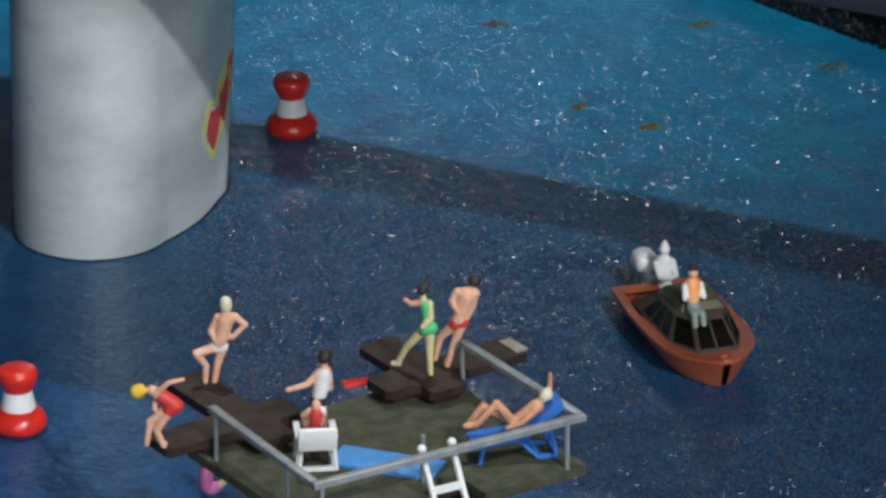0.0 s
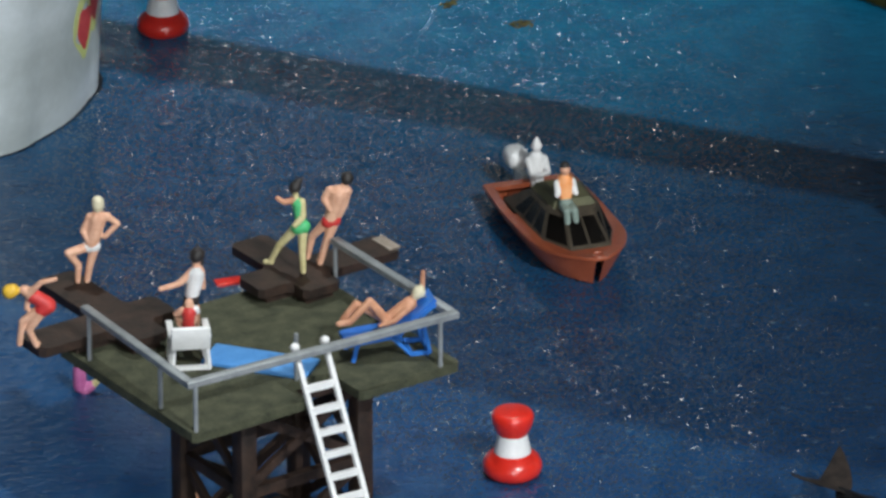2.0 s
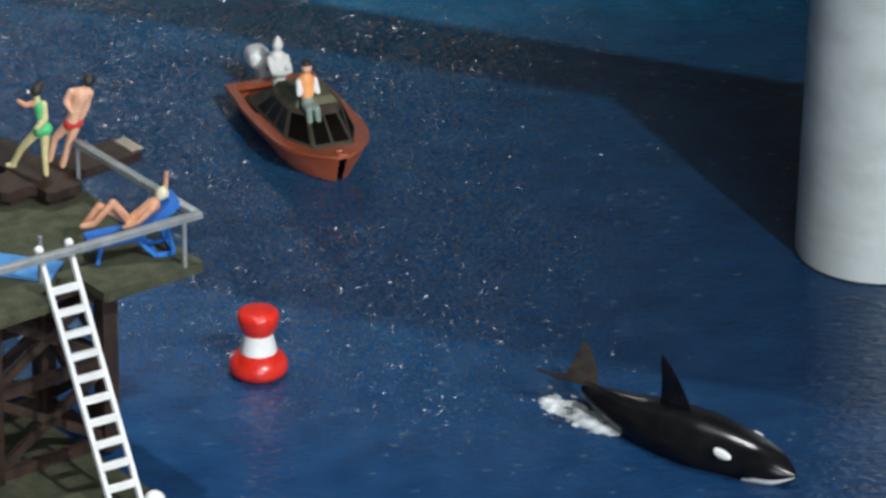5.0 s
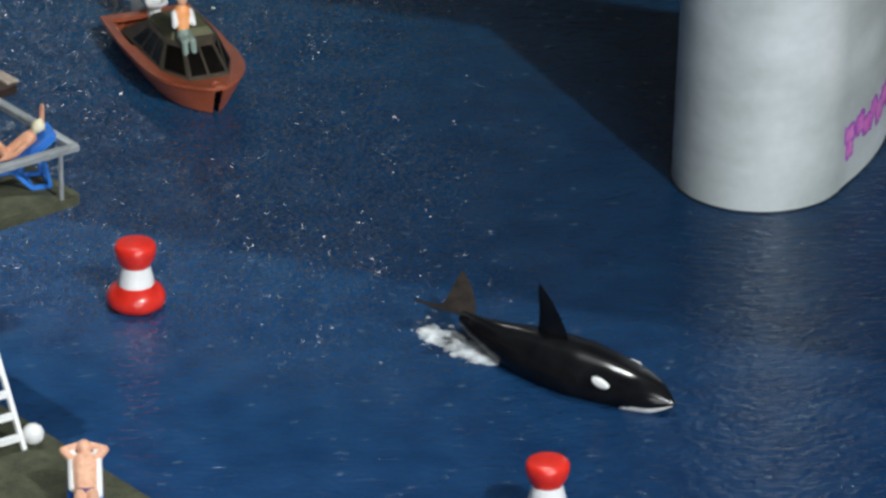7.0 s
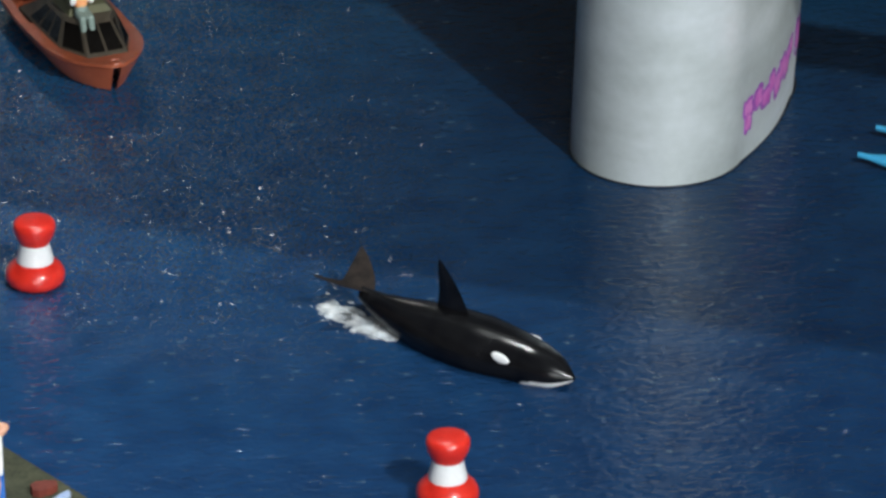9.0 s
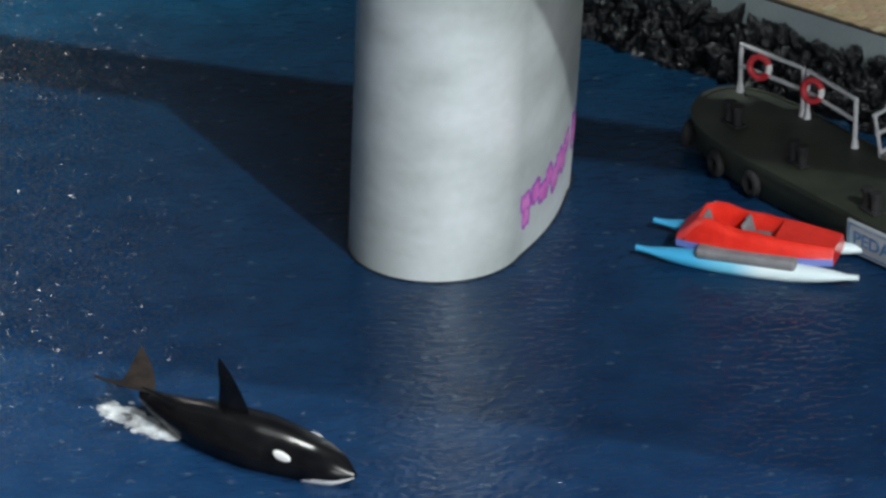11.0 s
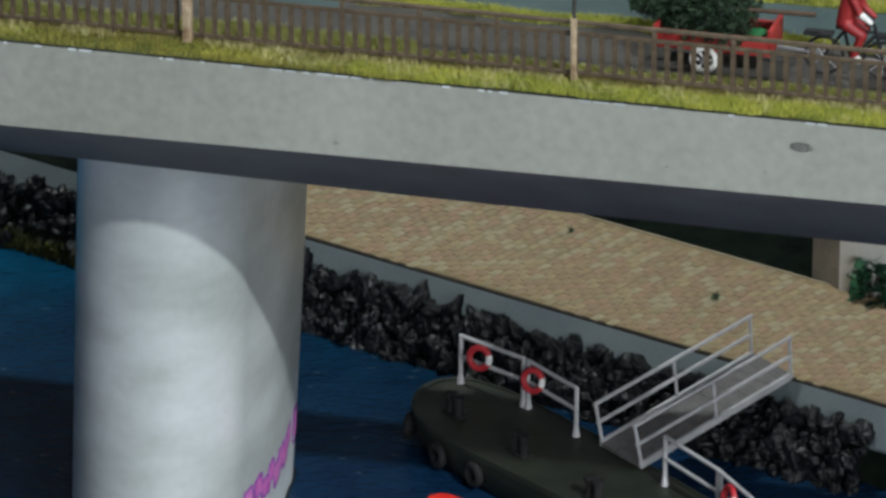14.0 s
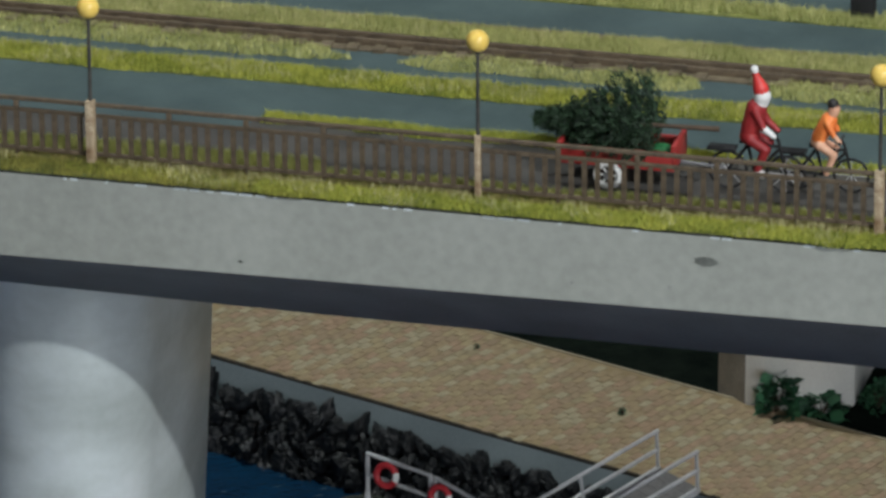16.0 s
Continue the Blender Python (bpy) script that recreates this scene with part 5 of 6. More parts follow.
def pedal_boat(at):
    ob = thing("pedal_boat", at, "red pedal boat on two light blue floats moored by the pontoon", "pedal boat")
    for y, nm in ((-7.4, "front"), (7.4, "back")):
        bm = bmesh.new()
        rings = []
        for i in range(19):
            s = i / 18
            x = -25.5 + 51 * s
            w = 3.0 * max(0.12, 1 - abs(2 * s - 1) ** 2.6) ** 0.8
            h = 2.2 * max(0.3, 1 - abs(2 * s - 1) ** 3)
            lift = 1.0 * abs(2 * s - 1) ** 2
            rings.append([(x, y + w * math.cos(2 * math.pi * k / 14), 1.5 + lift + h * math.sin(2 * math.pi * k / 14)) for k in range(14)])
        loft(bm, rings)
        fl = part("float", bm, FLOATC, ob, "light blue float with a white tip")
        bm = bmesh.new()
        box(bm, (-11.5, y - 2.5, 2.7), (11.5, y + 2.5, 5.2))
        soften(bm, 0.9, 3)
        part("float_cover", bm, GREYP, fl, "grey cover box")
    # body: shell with an open cockpit
    bm = bmesh.new()
    out = []
    for i in range(17):
        s = i / 16
        x = -17 + 36 * s
        w = 7.2 * (1 - 0.30 * abs(2 * s - 1) ** 2.2)
        top = 10.4 - 3.2 * s if s > 0.55 else 9.0 + 1.6 * math.sin(math.pi * min(1, s / 0.42)) ** 2
        top -= 3.2 * max(0, (0.12 - s) / 0.12)
        well = 1.0 if 0.16 < s < 0.58 else 0.0
        floor_z = top - 0.1 - 4.4 * well
        out.append([(x, -w, 3.2), (x, -w * 1.03, 5.0), (x, -w * 0.99, top - 1.9), (x, -w * 0.88, top - 0.6), (x, -w * 0.74, top), (x, -w * 0.62, top - 0.1), (x, -w * 0.56, floor_z), (x, w * 0.56, floor_z), (x, w * 0.62, top - 0.1), (x, w * 0.74, top), (x, w * 0.88, top - 0.6), (x, w * 0.99, top - 1.9), (x, w * 1.03, 5.0), (x, w, 3.2)])
    loft(bm, out)
    for f in bm.faces:
        f.material_index = 1 if f.calc_center_median().z < 4.2 else 0
    part("body", bm, (REDP, mat("violet_blue_paint", (0.10, 0.14, 0.42), (0.18, 0.22, 0.50), 200, 0.45)), ob, "glossy red body shell")
    for x in (-8.5, 1.0):
        bm = bmesh.new()
        box(bm, (x - 1.6, -3.2, 4.8), (x + 2.0, 3.2, 5.8))
        soften(bm, 0.3)
        seat = part("seat", bm, GREYP, ob, "grey moulded seat")
        bm = bmesh.new()
        for yy in (-1.8, 1.8):
            box(bm, (-0.5, yy - 1.5, 0), (0.5, yy + 1.5, 4.4), 0, Matrix.Translation((x - 2.0, 0, 5.2)) @ Matrix.Rotation(radians(-18), 4, "Y"))
        soften(bm, 0.4)
        part("seat_back", bm, GREYP, seat)
    return ob


pedal_boat(turned(252.4, 1394.4, 0, -24.5))

# ---- landing pontoon ----
PT = turned(284.5, 1411.0, 0, -64.2)
PTW = PT.copy()
PTW.translation = PTW.translation * MM
pontoon = thing("landing_pontoon", PT, "dark olive barge pontoon moored at the rocky quay", "pontoon")
outline = rounded([(-63, -1), (-61, -9), (-52, -17.0), (-36, -19.5), (-12, -17.6), (12, -15.6), (32, -13), (46, -9.5), (55, -5), (59, 1), (55, 6.5), (42, 9.5), (0, 10), (-45, 9), (-59, 5)], 2)
bm = bmesh.new()
rows = []
for f, z in ((0.86, -0.5), (0.97, 2.0), (1.0, 7.6), (1.0, 9.0)):
    rows.append([(x * f, y * f, z) for x, y in outline])
loft(bm, rows)
part("hull", bm, OLIVE, pontoon, "dark olive hull and deck")
bm = bmesh.new()
ring = []
for x, y in outline:
    ring.append([(x * 1.008, y * 1.02, 8.0), (x * 1.008, y * 1.02, 9.3), (x * 0.985, y * 0.955, 9.3), (x * 0.985, y * 0.955, 8.0)])
ring.append(ring[0])
rows = [[bm.verts.new(p) for p in r] for r in ring]
for a, b in zip(rows, rows[1:]):
    for i in range(4):
        bm.faces.new((a[i], a[(i + 1) % 4], b[(i + 1) % 4], b[i]))
bmesh.ops.remove_doubles(bm, verts=bm.verts, dist=0.01)
part("rubbing_strake", bm, OLIVE, pontoon, "raised rim round the deck")
for x, y in ((-44.6, -10.1), (-19.1, -10.3), (10, -11.2), (33.6, -7.8)):
    bol = bmesh.new()
    box(bol, (x - 3.0, y - 1.6, 9.0), (x + 3.0, y + 1.6, 9.7))
    soften(bol, 0.2)
    base = part("bollard", bol, TYRE, pontoon, "black double bollard")
    for dx in (-1.5, 1.5):
        bol = bmesh.new()
        bar(bol, (x + dx, y, 9.6), (x + dx, y, 13.6), 1.15, 1.15, 14)
        bar(bol, (x + dx, y, 13.4), (x + dx, y, 14.2), 1.5, 1.5, 14)
        part("bollard_post", bol, TYRE, base)
for x, y, ang in ((-55, -15.2, 215), (-38, -19.6, 262), (-25, -18.9, 268)):
    bm = bmesh.new()
    torus(bm, (x, y, 4.0), (math.cos(radians(ang)), math.sin(radians(ang)), 0), 2.2, 1.0, 20, 8)
    part("tyre_fender", bm, TYRE, pontoon, "black tyre fender")
RINGRED = mat("crimson_ring_paint", (0.42, 0.018, 0.03), (0.58, 0.04, 0.05), 300, 0.4)
# guard rails on the quay side
for run in (((-58.5, 1.6), (-39.8, 5.8)), ((-38.2, 6.0), (-19.5, 5.8)), ((13.0, 6.4), (33.6, 5.3)), ((34.8, 5.1), (52.8, 1.6))):
    (x0, y0), (x1, y1) = run
    rail = thing("guard_rail", PT, "grey metal guard rail on the pontoon", "guard rail", "pontoon guard rails")
    for x, y in ((x0, y0), (x1, y1)):
        bm = bmesh.new()
        bar(bm, (x, y, 9.0), (x, y, 21.2), 0.55, seg=10)
        bar(bm, (x, y, 9.0), (x, y, 11.2), 0.95, 0.6, 10)
        part("post", bm, ALU, rail)
    for z in (20.9, 15.6):
        bm = bmesh.new()
        bar(bm, (x0, y0, z), (x1, y1, z), 0.5, seg=10)
        part("rail", bm, ALU, rail)
for x, y, ang in ((-51.8, 2.0, 0.55), (-34.6, 4.6, 0.4), (40.8, 2.8, -0.25)):
    bm = bmesh.new()
    torus(bm, (x, y, 17.6), (ang, -1, 0.22), 2.45, 0.78, 32, 10, banded=lambda i, n: 1 if i < n // 14 or i > n - n // 9 else 0)
    tagged(part("life_ring", bm, (RINGRED, WHITEP), at=PTW), "red life ring with one white band hanging on the rail", "life ring", "life rings")
# scraps of pale line left lying by the bollard
for x, y, turn, w in ((27.5, -6.0, 20, 2.6), (29.8, -7.6, 65, 1.9), (35.5, -5.2, -15, 1.7)):
    bm = bmesh.new()
    for k in range(3):
        bar(bm, (w * (k / 3 - 0.5), 0.25 * math.sin(2.1 * k), 0.3), (w * ((k + 1) / 3 - 0.5), 0.25 * math.sin(2.1 * (k + 1)), 0.3), 0.24, seg=6)
    m = PT @ turned(x, y, 9.05, turn)
    m.translation = m.translation * MM
    tagged(part("rope_scrap", bm, WHITEC, at=m), "short pale rope end lying on the pontoon deck", "rope", "rope ends")
# sign on the pontoon's side
sgn = thing("name_sign", PT, "pale sign board with blue lettering on the pontoon's side", "sign")
bm = bmesh.new()
slope = math.atan2(5.2, 33.5)
SG = Matrix.Translation((9.4, -16.9, 1.0)) @ Matrix.Rotation(slope, 4, "Z")
box(bm, (0, -0.5, 0), (34.5, 0.3, 7.6), 0, SG)
soften(bm, 0.12)
board = part("board", bm, SIGNW, sgn)
for lo, hi in (((0.7, -0.62, 0.6), (33.8, -0.45, 0.85)), ((0.7, -0.62, 6.75), (33.8, -0.45, 7.0)), ((0.7, -0.62, 0.85), (0.95, -0.45, 6.75)), ((33.55, -0.62, 0.85), (33.8, -0.45, 6.75))):
    bm = bmesh.new()
    box(bm, lo, hi, 0, SG)
    part("border_line", bm, SIGNB, board)
cu = bpy.data.curves.new("lettering", "FONT")
cu.body, cu.size, cu.extrude, cu.align_x, cu.align_y = "PEDAL BOATS", 4.4 * MM, 0.06 * MM, "CENTER", "CENTER"
cu.offset = 0.00008
tmp = new("lettering_curve", cu)
bpy.context.view_layer.update()
me = bpy.data.meshes.new_from_object(tmp.evaluated_get(bpy.context.evaluated_depsgraph_get()))
bpy.data.objects.remove(tmp)
me.materials.clear()
me.materials.append(SIGNB)
wide = max(v.co.x for v in me.vertices) - min(v.co.x for v in me.vertices)
for v in me.vertices:
    v.co.x *= 30.0 * MM / wide
let = new("lettering", me)
let.parent = sgn
q = SG @ Matrix.Translation((17.2, -0.56, 3.8)) @ Matrix.Rotation(radians(90), 4, "X")
q.translation = q.translation * MM
let.matrix_local = q

# ---- gangway ----
gang = thing("gangway", turned(0, 0, 0), "grey metal gangway with railings from pontoon to quay", "gangway")
l0, l1 = Vector((285.6, 1424.0, 9.9)), Vector((326.1, 1449.8, 17.8))
along, wide_v = l1 - l0, Vector((6.4, -13.2, 0))
bm = bmesh.new()
rows = [[bm.verts.new(p + wide_v * f + Vector((0, 0, h))) for f, h in ((0.03, -0.45), (0.97, -0.45), (0.97, 0.45), (0.03, 0.45))] for p in (l0, l1)]
for k in range(4):
    bm.faces.new((rows[0][k], rows[0][(k + 1) % 4], rows[1][(k + 1) % 4], rows[1][k]))
bm.faces.new(rows[0][::-1])
bm.faces.new(rows[1])
part("floor_plate", bm, GRATE, gang)
for k in range(1, 15):
    p = l0.lerp(l1, k / 15)
    bm = bmesh.new()
    beam(bm, p + wide_v * 0.06 + Vector((0, 0, 0.42)), p + wide_v * 0.94 + Vector((0, 0, 0.42)), 0.5, 0.2)
    part("tread_bar", bm, GRATE, gang)
for o in (Vector((0, 0, 0)), wide_v):
    bm = bmesh.new()
    beam(bm, l0 + o + Vector((0, 0, 0.2)), l1 + o + Vector((0, 0, 0.2)), 0.8, 1.6)
    part("side_beam", bm, ALU, gang)
    for h in (9.8, 5.2):
        bm = bmesh.new()
        bar(bm, l0 + o + Vector((-1.7 * h / 9.8, 0.2, h)), l1 + o + Vector((-0.5 * h / 9.8, 0, h)), 0.48, seg=10)
        part("rail", bm, ALU, gang)
    for f in (0.01, 0.5, 0.99):
        p = l0 + o + along * f
        bm = bmesh.new()
        bar(bm, p, p + Vector((-1.7 * (1 - f) - 0.5 * f, 0.2 * (1 - f), 9.8)), 0.42, seg=8)
        part("rail_post", bm, ALU, gang)

# ---- rocks of the quay ----
QW = QU.copy()
QW.translation = QW.translation * MM
rocks = thing("rock_embankment", QU, "heap of black wet rocks along the quay", "rocks")
rnd = random.Random(11)
shapes = []
for k in range(9):
    bm = bmesh.new()
    bmesh.ops.create_icosphere(bm, subdivisions=4, radius=1)
    sx, sy, sz = rnd.uniform(1.0, 1.7), rnd.uniform(0.75, 1.1), rnd.uniform(0.5, 0.85)
    for v in bm.verts:
        d = v.co.normalized()
        g = noise.noise(d * 1.2 + Vector((k * 7.1, 0, 0))) * 0.45 + noise.noise(d * 2.6 + Vector((0, k * 3.3, 0))) * 0.26 + abs(noise.noise(d * 4.5 + Vector((k * 2.2, 5, 0)))) * 0.30 - 0.14
        g -= 0.34 * abs(noise.noise(d * 5.2 + Vector((3.0, k * 4.1, 0)))) + 0.07 * abs(noise.noise(d * 10.5 + Vector((k * 1.7, 0, 8.0))))
        v.co = Vector((d.x * sx, d.y * sy, d.z * sz)) * (1 + g)
    ob = part("rock", bm, ROCK, rocks)
    ob.data.set_sharp_from_angle(angle=radians(150))
    shapes.append(ob.data)
    if k:
        bpy.data.objects.remove(ob)
    else:
        seed_rock = ob
placed = []
count = 0
for row, (m0, z0, size) in enumerate(((0.2, 0.0, 3.0), (1.6, 2.6, 2.9), (3.0, 5.2, 3.1), (4.6, 8.0, 3.0), (6.2, 11.8, 3.1))):
    x = -150.0 + row * 1.7
    while x < 118:
        r = size * rnd.uniform(0.72, 1.3)
        pos = (x, m0 + rnd.uniform(-1.3, 1.2), z0 + rnd.uniform(-1.0, 1.0))
        if count:
            ob = new("rock", shapes[rnd.randrange(9)])
            ob.parent = rocks
        else:
            ob = seed_rock
        ob.matrix_local = Matrix.LocRotScale(Vector(pos) * MM, Euler((rnd.uniform(0, 6.3), rnd.uniform(0, 6.3), rnd.uniform(0, 6.3))), Vector((r, r, r)))
        count += 1
        x += r * rnd.uniform(1.0, 1.5)
# the far stretch of the same embankment, too small to tell apart
bm = bmesh.new()
for i in range(330):
    x = rnd.uniform(-300, -150)
    f = rnd.random()
    thin = max(0.0, min(1.0, (-178 - x) / 18))
    r = rnd.uniform(2.2, 4.2) * (1 - 0.5 * thin)
    q = bmesh.ops.create_icosphere(bm, subdivisions=2, radius=r, matrix=Matrix.Translation((x, (0.5 + 8.5 * f) * (1 - thin) + (5.6 + 1.4 * f) * thin, (15.5 - 11.5 * thin) * f)) @ Euler((rnd.uniform(0, 6), rnd.uniform(0, 6), 0)).to_matrix().to_4x4() @ Matrix.Diagonal((1.2, 0.85, 0.8, 1)))
    for v in q["verts"]:
        v.co += Vector((noise.noise(v.co * 0.6), noise.noise(v.co * 0.6 + Vector((9, 0, 0))), noise.noise(v.co * 0.6 + Vector((0, 9, 0))))) * 1.1
tagged(part("far_rocks", bm, ROCK, at=QW), "black rocks along the far quay", "rocks", kind="stuff")
# mossy scatter at the waterline


def blades(name, count, place, tall, wide, material, label, category, at, lean=0.5, seed=1):
    """Many single blades of static grass in one mesh. place(rng) gives arrays of x, y, z."""
    rng = np.random.default_rng(seed)
    x, y, z = place(rng, count)
    h = tall * rng.uniform(0.5, 1.25, count)
    a = rng.uniform(0, 2 * math.pi, count)
    b = rng.uniform(0, 2 * math.pi, count)
    tip = rng.uniform(0.1, lean, count) * h
    vs = np.empty((count, 3, 3))
    vs[:, 0] = np.stack([x - wide / 2 * np.cos(a), y - wide / 2 * np.sin(a), z], 1)
    vs[:, 1] = np.stack([x + wide / 2 * np.cos(a), y + wide / 2 * np.sin(a), z], 1)
    vs[:, 2] = np.stack([x + tip * np.cos(b), y + tip * np.sin(b), z + h], 1)
    me = bpy.data.meshes.new(name)
    me.from_pydata((vs.reshape(-1, 3) * MM).tolist(), [], np.arange(count * 3).reshape(-1, 3).tolist())
    me.materials.append(material)
    ob = new(name, me)
    ob.matrix_world = at
    return tagged(ob, label, category, kind="stuff")


def patchy(rng, n, x0, x1, y0, y1, z, scale=0.06, bare=0.0):
    """Spots in a strip, thinned where a noise is low, with ragged edges."""
    x, y = rng.uniform(x0, x1, n * 2), rng.uniform(y0, y1, n * 2)
    v = np.array([noise.noise(Vector((a * scale, b * scale * 1.6, 3.7))) for a, b in zip(x, y)])
    mid, half = (y0 + y1) / 2, (y1 - y0) / 2
    y = y + 1.4 * np.array([noise.noise(Vector((a * 0.06, 0.7, y0))) + 0.6 * noise.noise(Vector((a * 0.25, 4.7, y0))) for a in x])
    keep = (v + 0.35 - 0.75 * np.clip(np.abs(y - mid) / half - 0.6, 0, 1)) > bare
    idx = np.argsort(~keep, kind="stable")[:n]
    return x[idx], y[idx], np.full(len(idx), z)


VERGEG = mat("pale_yellow_green_grass", (0.34, 0.37, 0.10), (0.66, 0.66, 0.26), 200, 0.9, island=0.5, split=(0.25, 0.75))
STRAW = mat("straw_coloured_grass", (0.42, 0.40, 0.17), (0.72, 0.66, 0.36), 200, 0.9, island=0.5, split=(0.25, 0.75))
# the deck's axes, on its slope
BD = BR @ Matrix.Translation((85, 0, 136)) @ Matrix.Rotation(-math.atan(SLOPE), 4, "Y") @ Matrix.Translation((-85, 0, -136))
BW = BD.copy()
BW.translation = BW.translation * MM
blades("moss", 9000, lambda g, n: (g.uniform(-178, -70, n), g.normal(-2.0, 0.9, n), np.abs(g.normal(0.6, 1.3, n))), 1.6, 0.5, MOSS, "yellow-green moss at the rocks' foot", "moss", QW, 0.9, 2)
blades("grass_strip", 30000, lambda g, n: patchy(g, n, 52, 240, -28.2, -21.2, 136.7, 0.06, -0.5), 1.3, 0.22, GRASS, "yellow-green static grass along the bridge edge", "grass", BW, 0.7, 3)
blades("grass_strip", 60000, lambda g, n: patchy(g, n, -110, 240, 34.8, 44.4, 136.8, 0.06, -0.5), 1.4, 0.22, GRASS, "bright yellow-green grass strip between the roadways", "grass", BW, 0.6, 4)
OLIVEG = mat("olive_static_grass", (0.10, 0.11, 0.022), (0.40, 0.36, 0.075), 120, 0.9, island=0.5, split=(0.25, 0.75))
blades("grass_strip", 22000, lambda g, n: patchy(g, n, -110, 66, -28.2, -20.2, 136.7, 0.05, -0.4), 1.1, 0.24, OLIVEG, "dull olive grass along the bridge edge", "grass", BW, 0.8, 23)
blades("grass_strip", 5000, lambda g, n: patchy(g, n, -110, 70, -27.6, -21.2, 136.7, 0.05, 0.16), 1.2, 0.22, GRASS, "yellow-green tufts along the bridge edge", "grass", BW, 0.7, 24)
DRY = mat("brown_dry_grass", (0.13, 0.10, 0.035), (0.36, 0.30, 0.10), 150, 0.9, island=0.5, split=(0.25, 0.75))
blades("grass_strip", 22000, lambda g, n: patchy(g, n, -110, 240, -22.0, -14.8, 136.7, 0.06, -0.4), 1.1, 0.24, DRY, "brown dry grass under the railing", "grass", BW, 0.8, 16)
blades("grass_strip", 22000, lambda g, n: patchy(g, n, 42, 240, 10.5, 16.4, 136.6, 0.06, -0.2), 1.3, 0.24, GRASS, "narrow yellow-green grass strip beside the road", "grass", BW, 0.6, 5)
blades("grass_strip", 60000, lambda g, n: patchy(g, n, -120, 240, 66.5, 77.5, 136.8, 0.06, -0.5), 1.7, 0.26, PALEGRASS, "pale dry grass beside the track", "grass", BW, 0.6, 6)
blades("grass_strip", 26000, lambda g, n: patchy(g, n, -120, 240, 50.0, 60.5, 136.7, 0.035, 0.12), 1.3, 0.26, PALEGRASS, "tufts of pale dry grass in the track bed", "grass", BW, 0.8, 7)
blades("grass_strip", 30000, lambda g, n: patchy(g, n, -60, 50, 98, 112, 136.8, 0.06, -0.5), 2.2, 0.28, PALEGRASS, "pale dry grass on the far verge", "grass", BW, 0.6, 8)

blades("grass_strip", 40000, lambda g, n: patchy(g, n, -110, 62, -16.0, -9.6, 136.5, 0.06, -0.5), 2.2, 0.26, VERGEG, "pale yellow-green grass edge behind the railing", "grass", BW, 0.7, 9)
blades("grass_strip", 22000, lambda g, n: patchy(g, n, 58, 240, -16.0, -12.4, 136.5, 0.06, -0.5), 1.6, 0.26, VERGEG, "low pale grass edge behind the railing", "grass", BW, 0.7, 25)

for y0, y1, seed in ((-28.0, -15.0, 12), (35.0, 44.0, 13), (66.5, 77.0, 14)):
    blades("grass_tips", 5000, lambda g, n: patchy(g, n, -110, 240, y0, y1, 136.8, 0.09, 0.25), 2.1, 0.2, STRAW, "straw-coloured grass tips in the strip", "grass", BW, 0.9, seed)
blades("grass_strip", 12000, lambda g, n: patchy(g, n, 50, 240, 98, 105.5, 136.8, 0.06, -0.5), 1.9, 0.26, PALEGRASS, "pale dry grass on the deck's rear edge", "grass", BW, 0.6, 15)

# rails along the track bed
for n in (61.5, 65.4):
    bm = bmesh.new()
    box(bm, (-160, n - 0.45, 136.8), (260, n + 0.45, 138.4))
    soften(bm, 0.15)
    tagged(part("track_rail", bm, RUST, at=BW), "rusty brown rail half hidden by dry grass", "rail", "track rails")
bm = bmesh.new()
for i in range(-18, 44):
    if abs(i * 37 % 11) > 1:
        box(bm, (i * 6.0, 57.5, 136.6), (i * 6.0 + 2.6, 66.0, 137.4))
tagged(part("sleepers", bm, EARTH, at=BW), "earth-brown track sleepers under dry grass", "sleepers", kind="stuff")

# ---- railing on the bridge's edge ----
rail = thing("bridge_railing", BD @ Matrix.Translation((0, -19.5, 136.8)), "rusty brown metal railing along the bridge edge", "railing")
bm = bmesh.new()
box(bm, (-0.5, -0.4, 1.7), (0.5, 0.4, 10.6))
proto = part("baluster", bm, RUST, rail)
step = 83.6 / 30
x = 14.6 - 45 * step
made = 0
while x < 245:
    if made == 0:
        proto.location.x = x * MM
    else:
        ob = new("baluster", proto.data)
        ob.parent = rail
        ob.location.x = x * MM
    made += 1
    x += step
for z, h, w in ((12.9, 0.85, 1.0), (10.4, 0.85, 0.8), (1.75, 0.9, 0.8)):
    bm = bmesh.new()
    box(bm, (-115, -w / 2, z - h / 2), (246, w / 2, z + h / 2))
    soften(bm, 0.12)
    part("rail_bar", bm, RUST, rail)
bm = bmesh.new()
box(bm, (-0.38, -0.36, -0.4), (0.38, 0.36, 10.6))
box(bm, (-0.5, -0.45, 10.6), (0.5, 0.45, 12.7))
soften(bm, 0.1)
proto = part("railing_post", bm, RUST, rail)
for i in range(-7, 14):
    if i % 5 == 0:
        continue
    xx = 14.6 + i * 83.6 / 5
    if i == -7:
        proto.location.x = xx * MM
    else:
        ob = new("railing_post", proto.data)
        ob.parent = rail
        ob.location.x = xx * MM

# ---- lamp posts ----


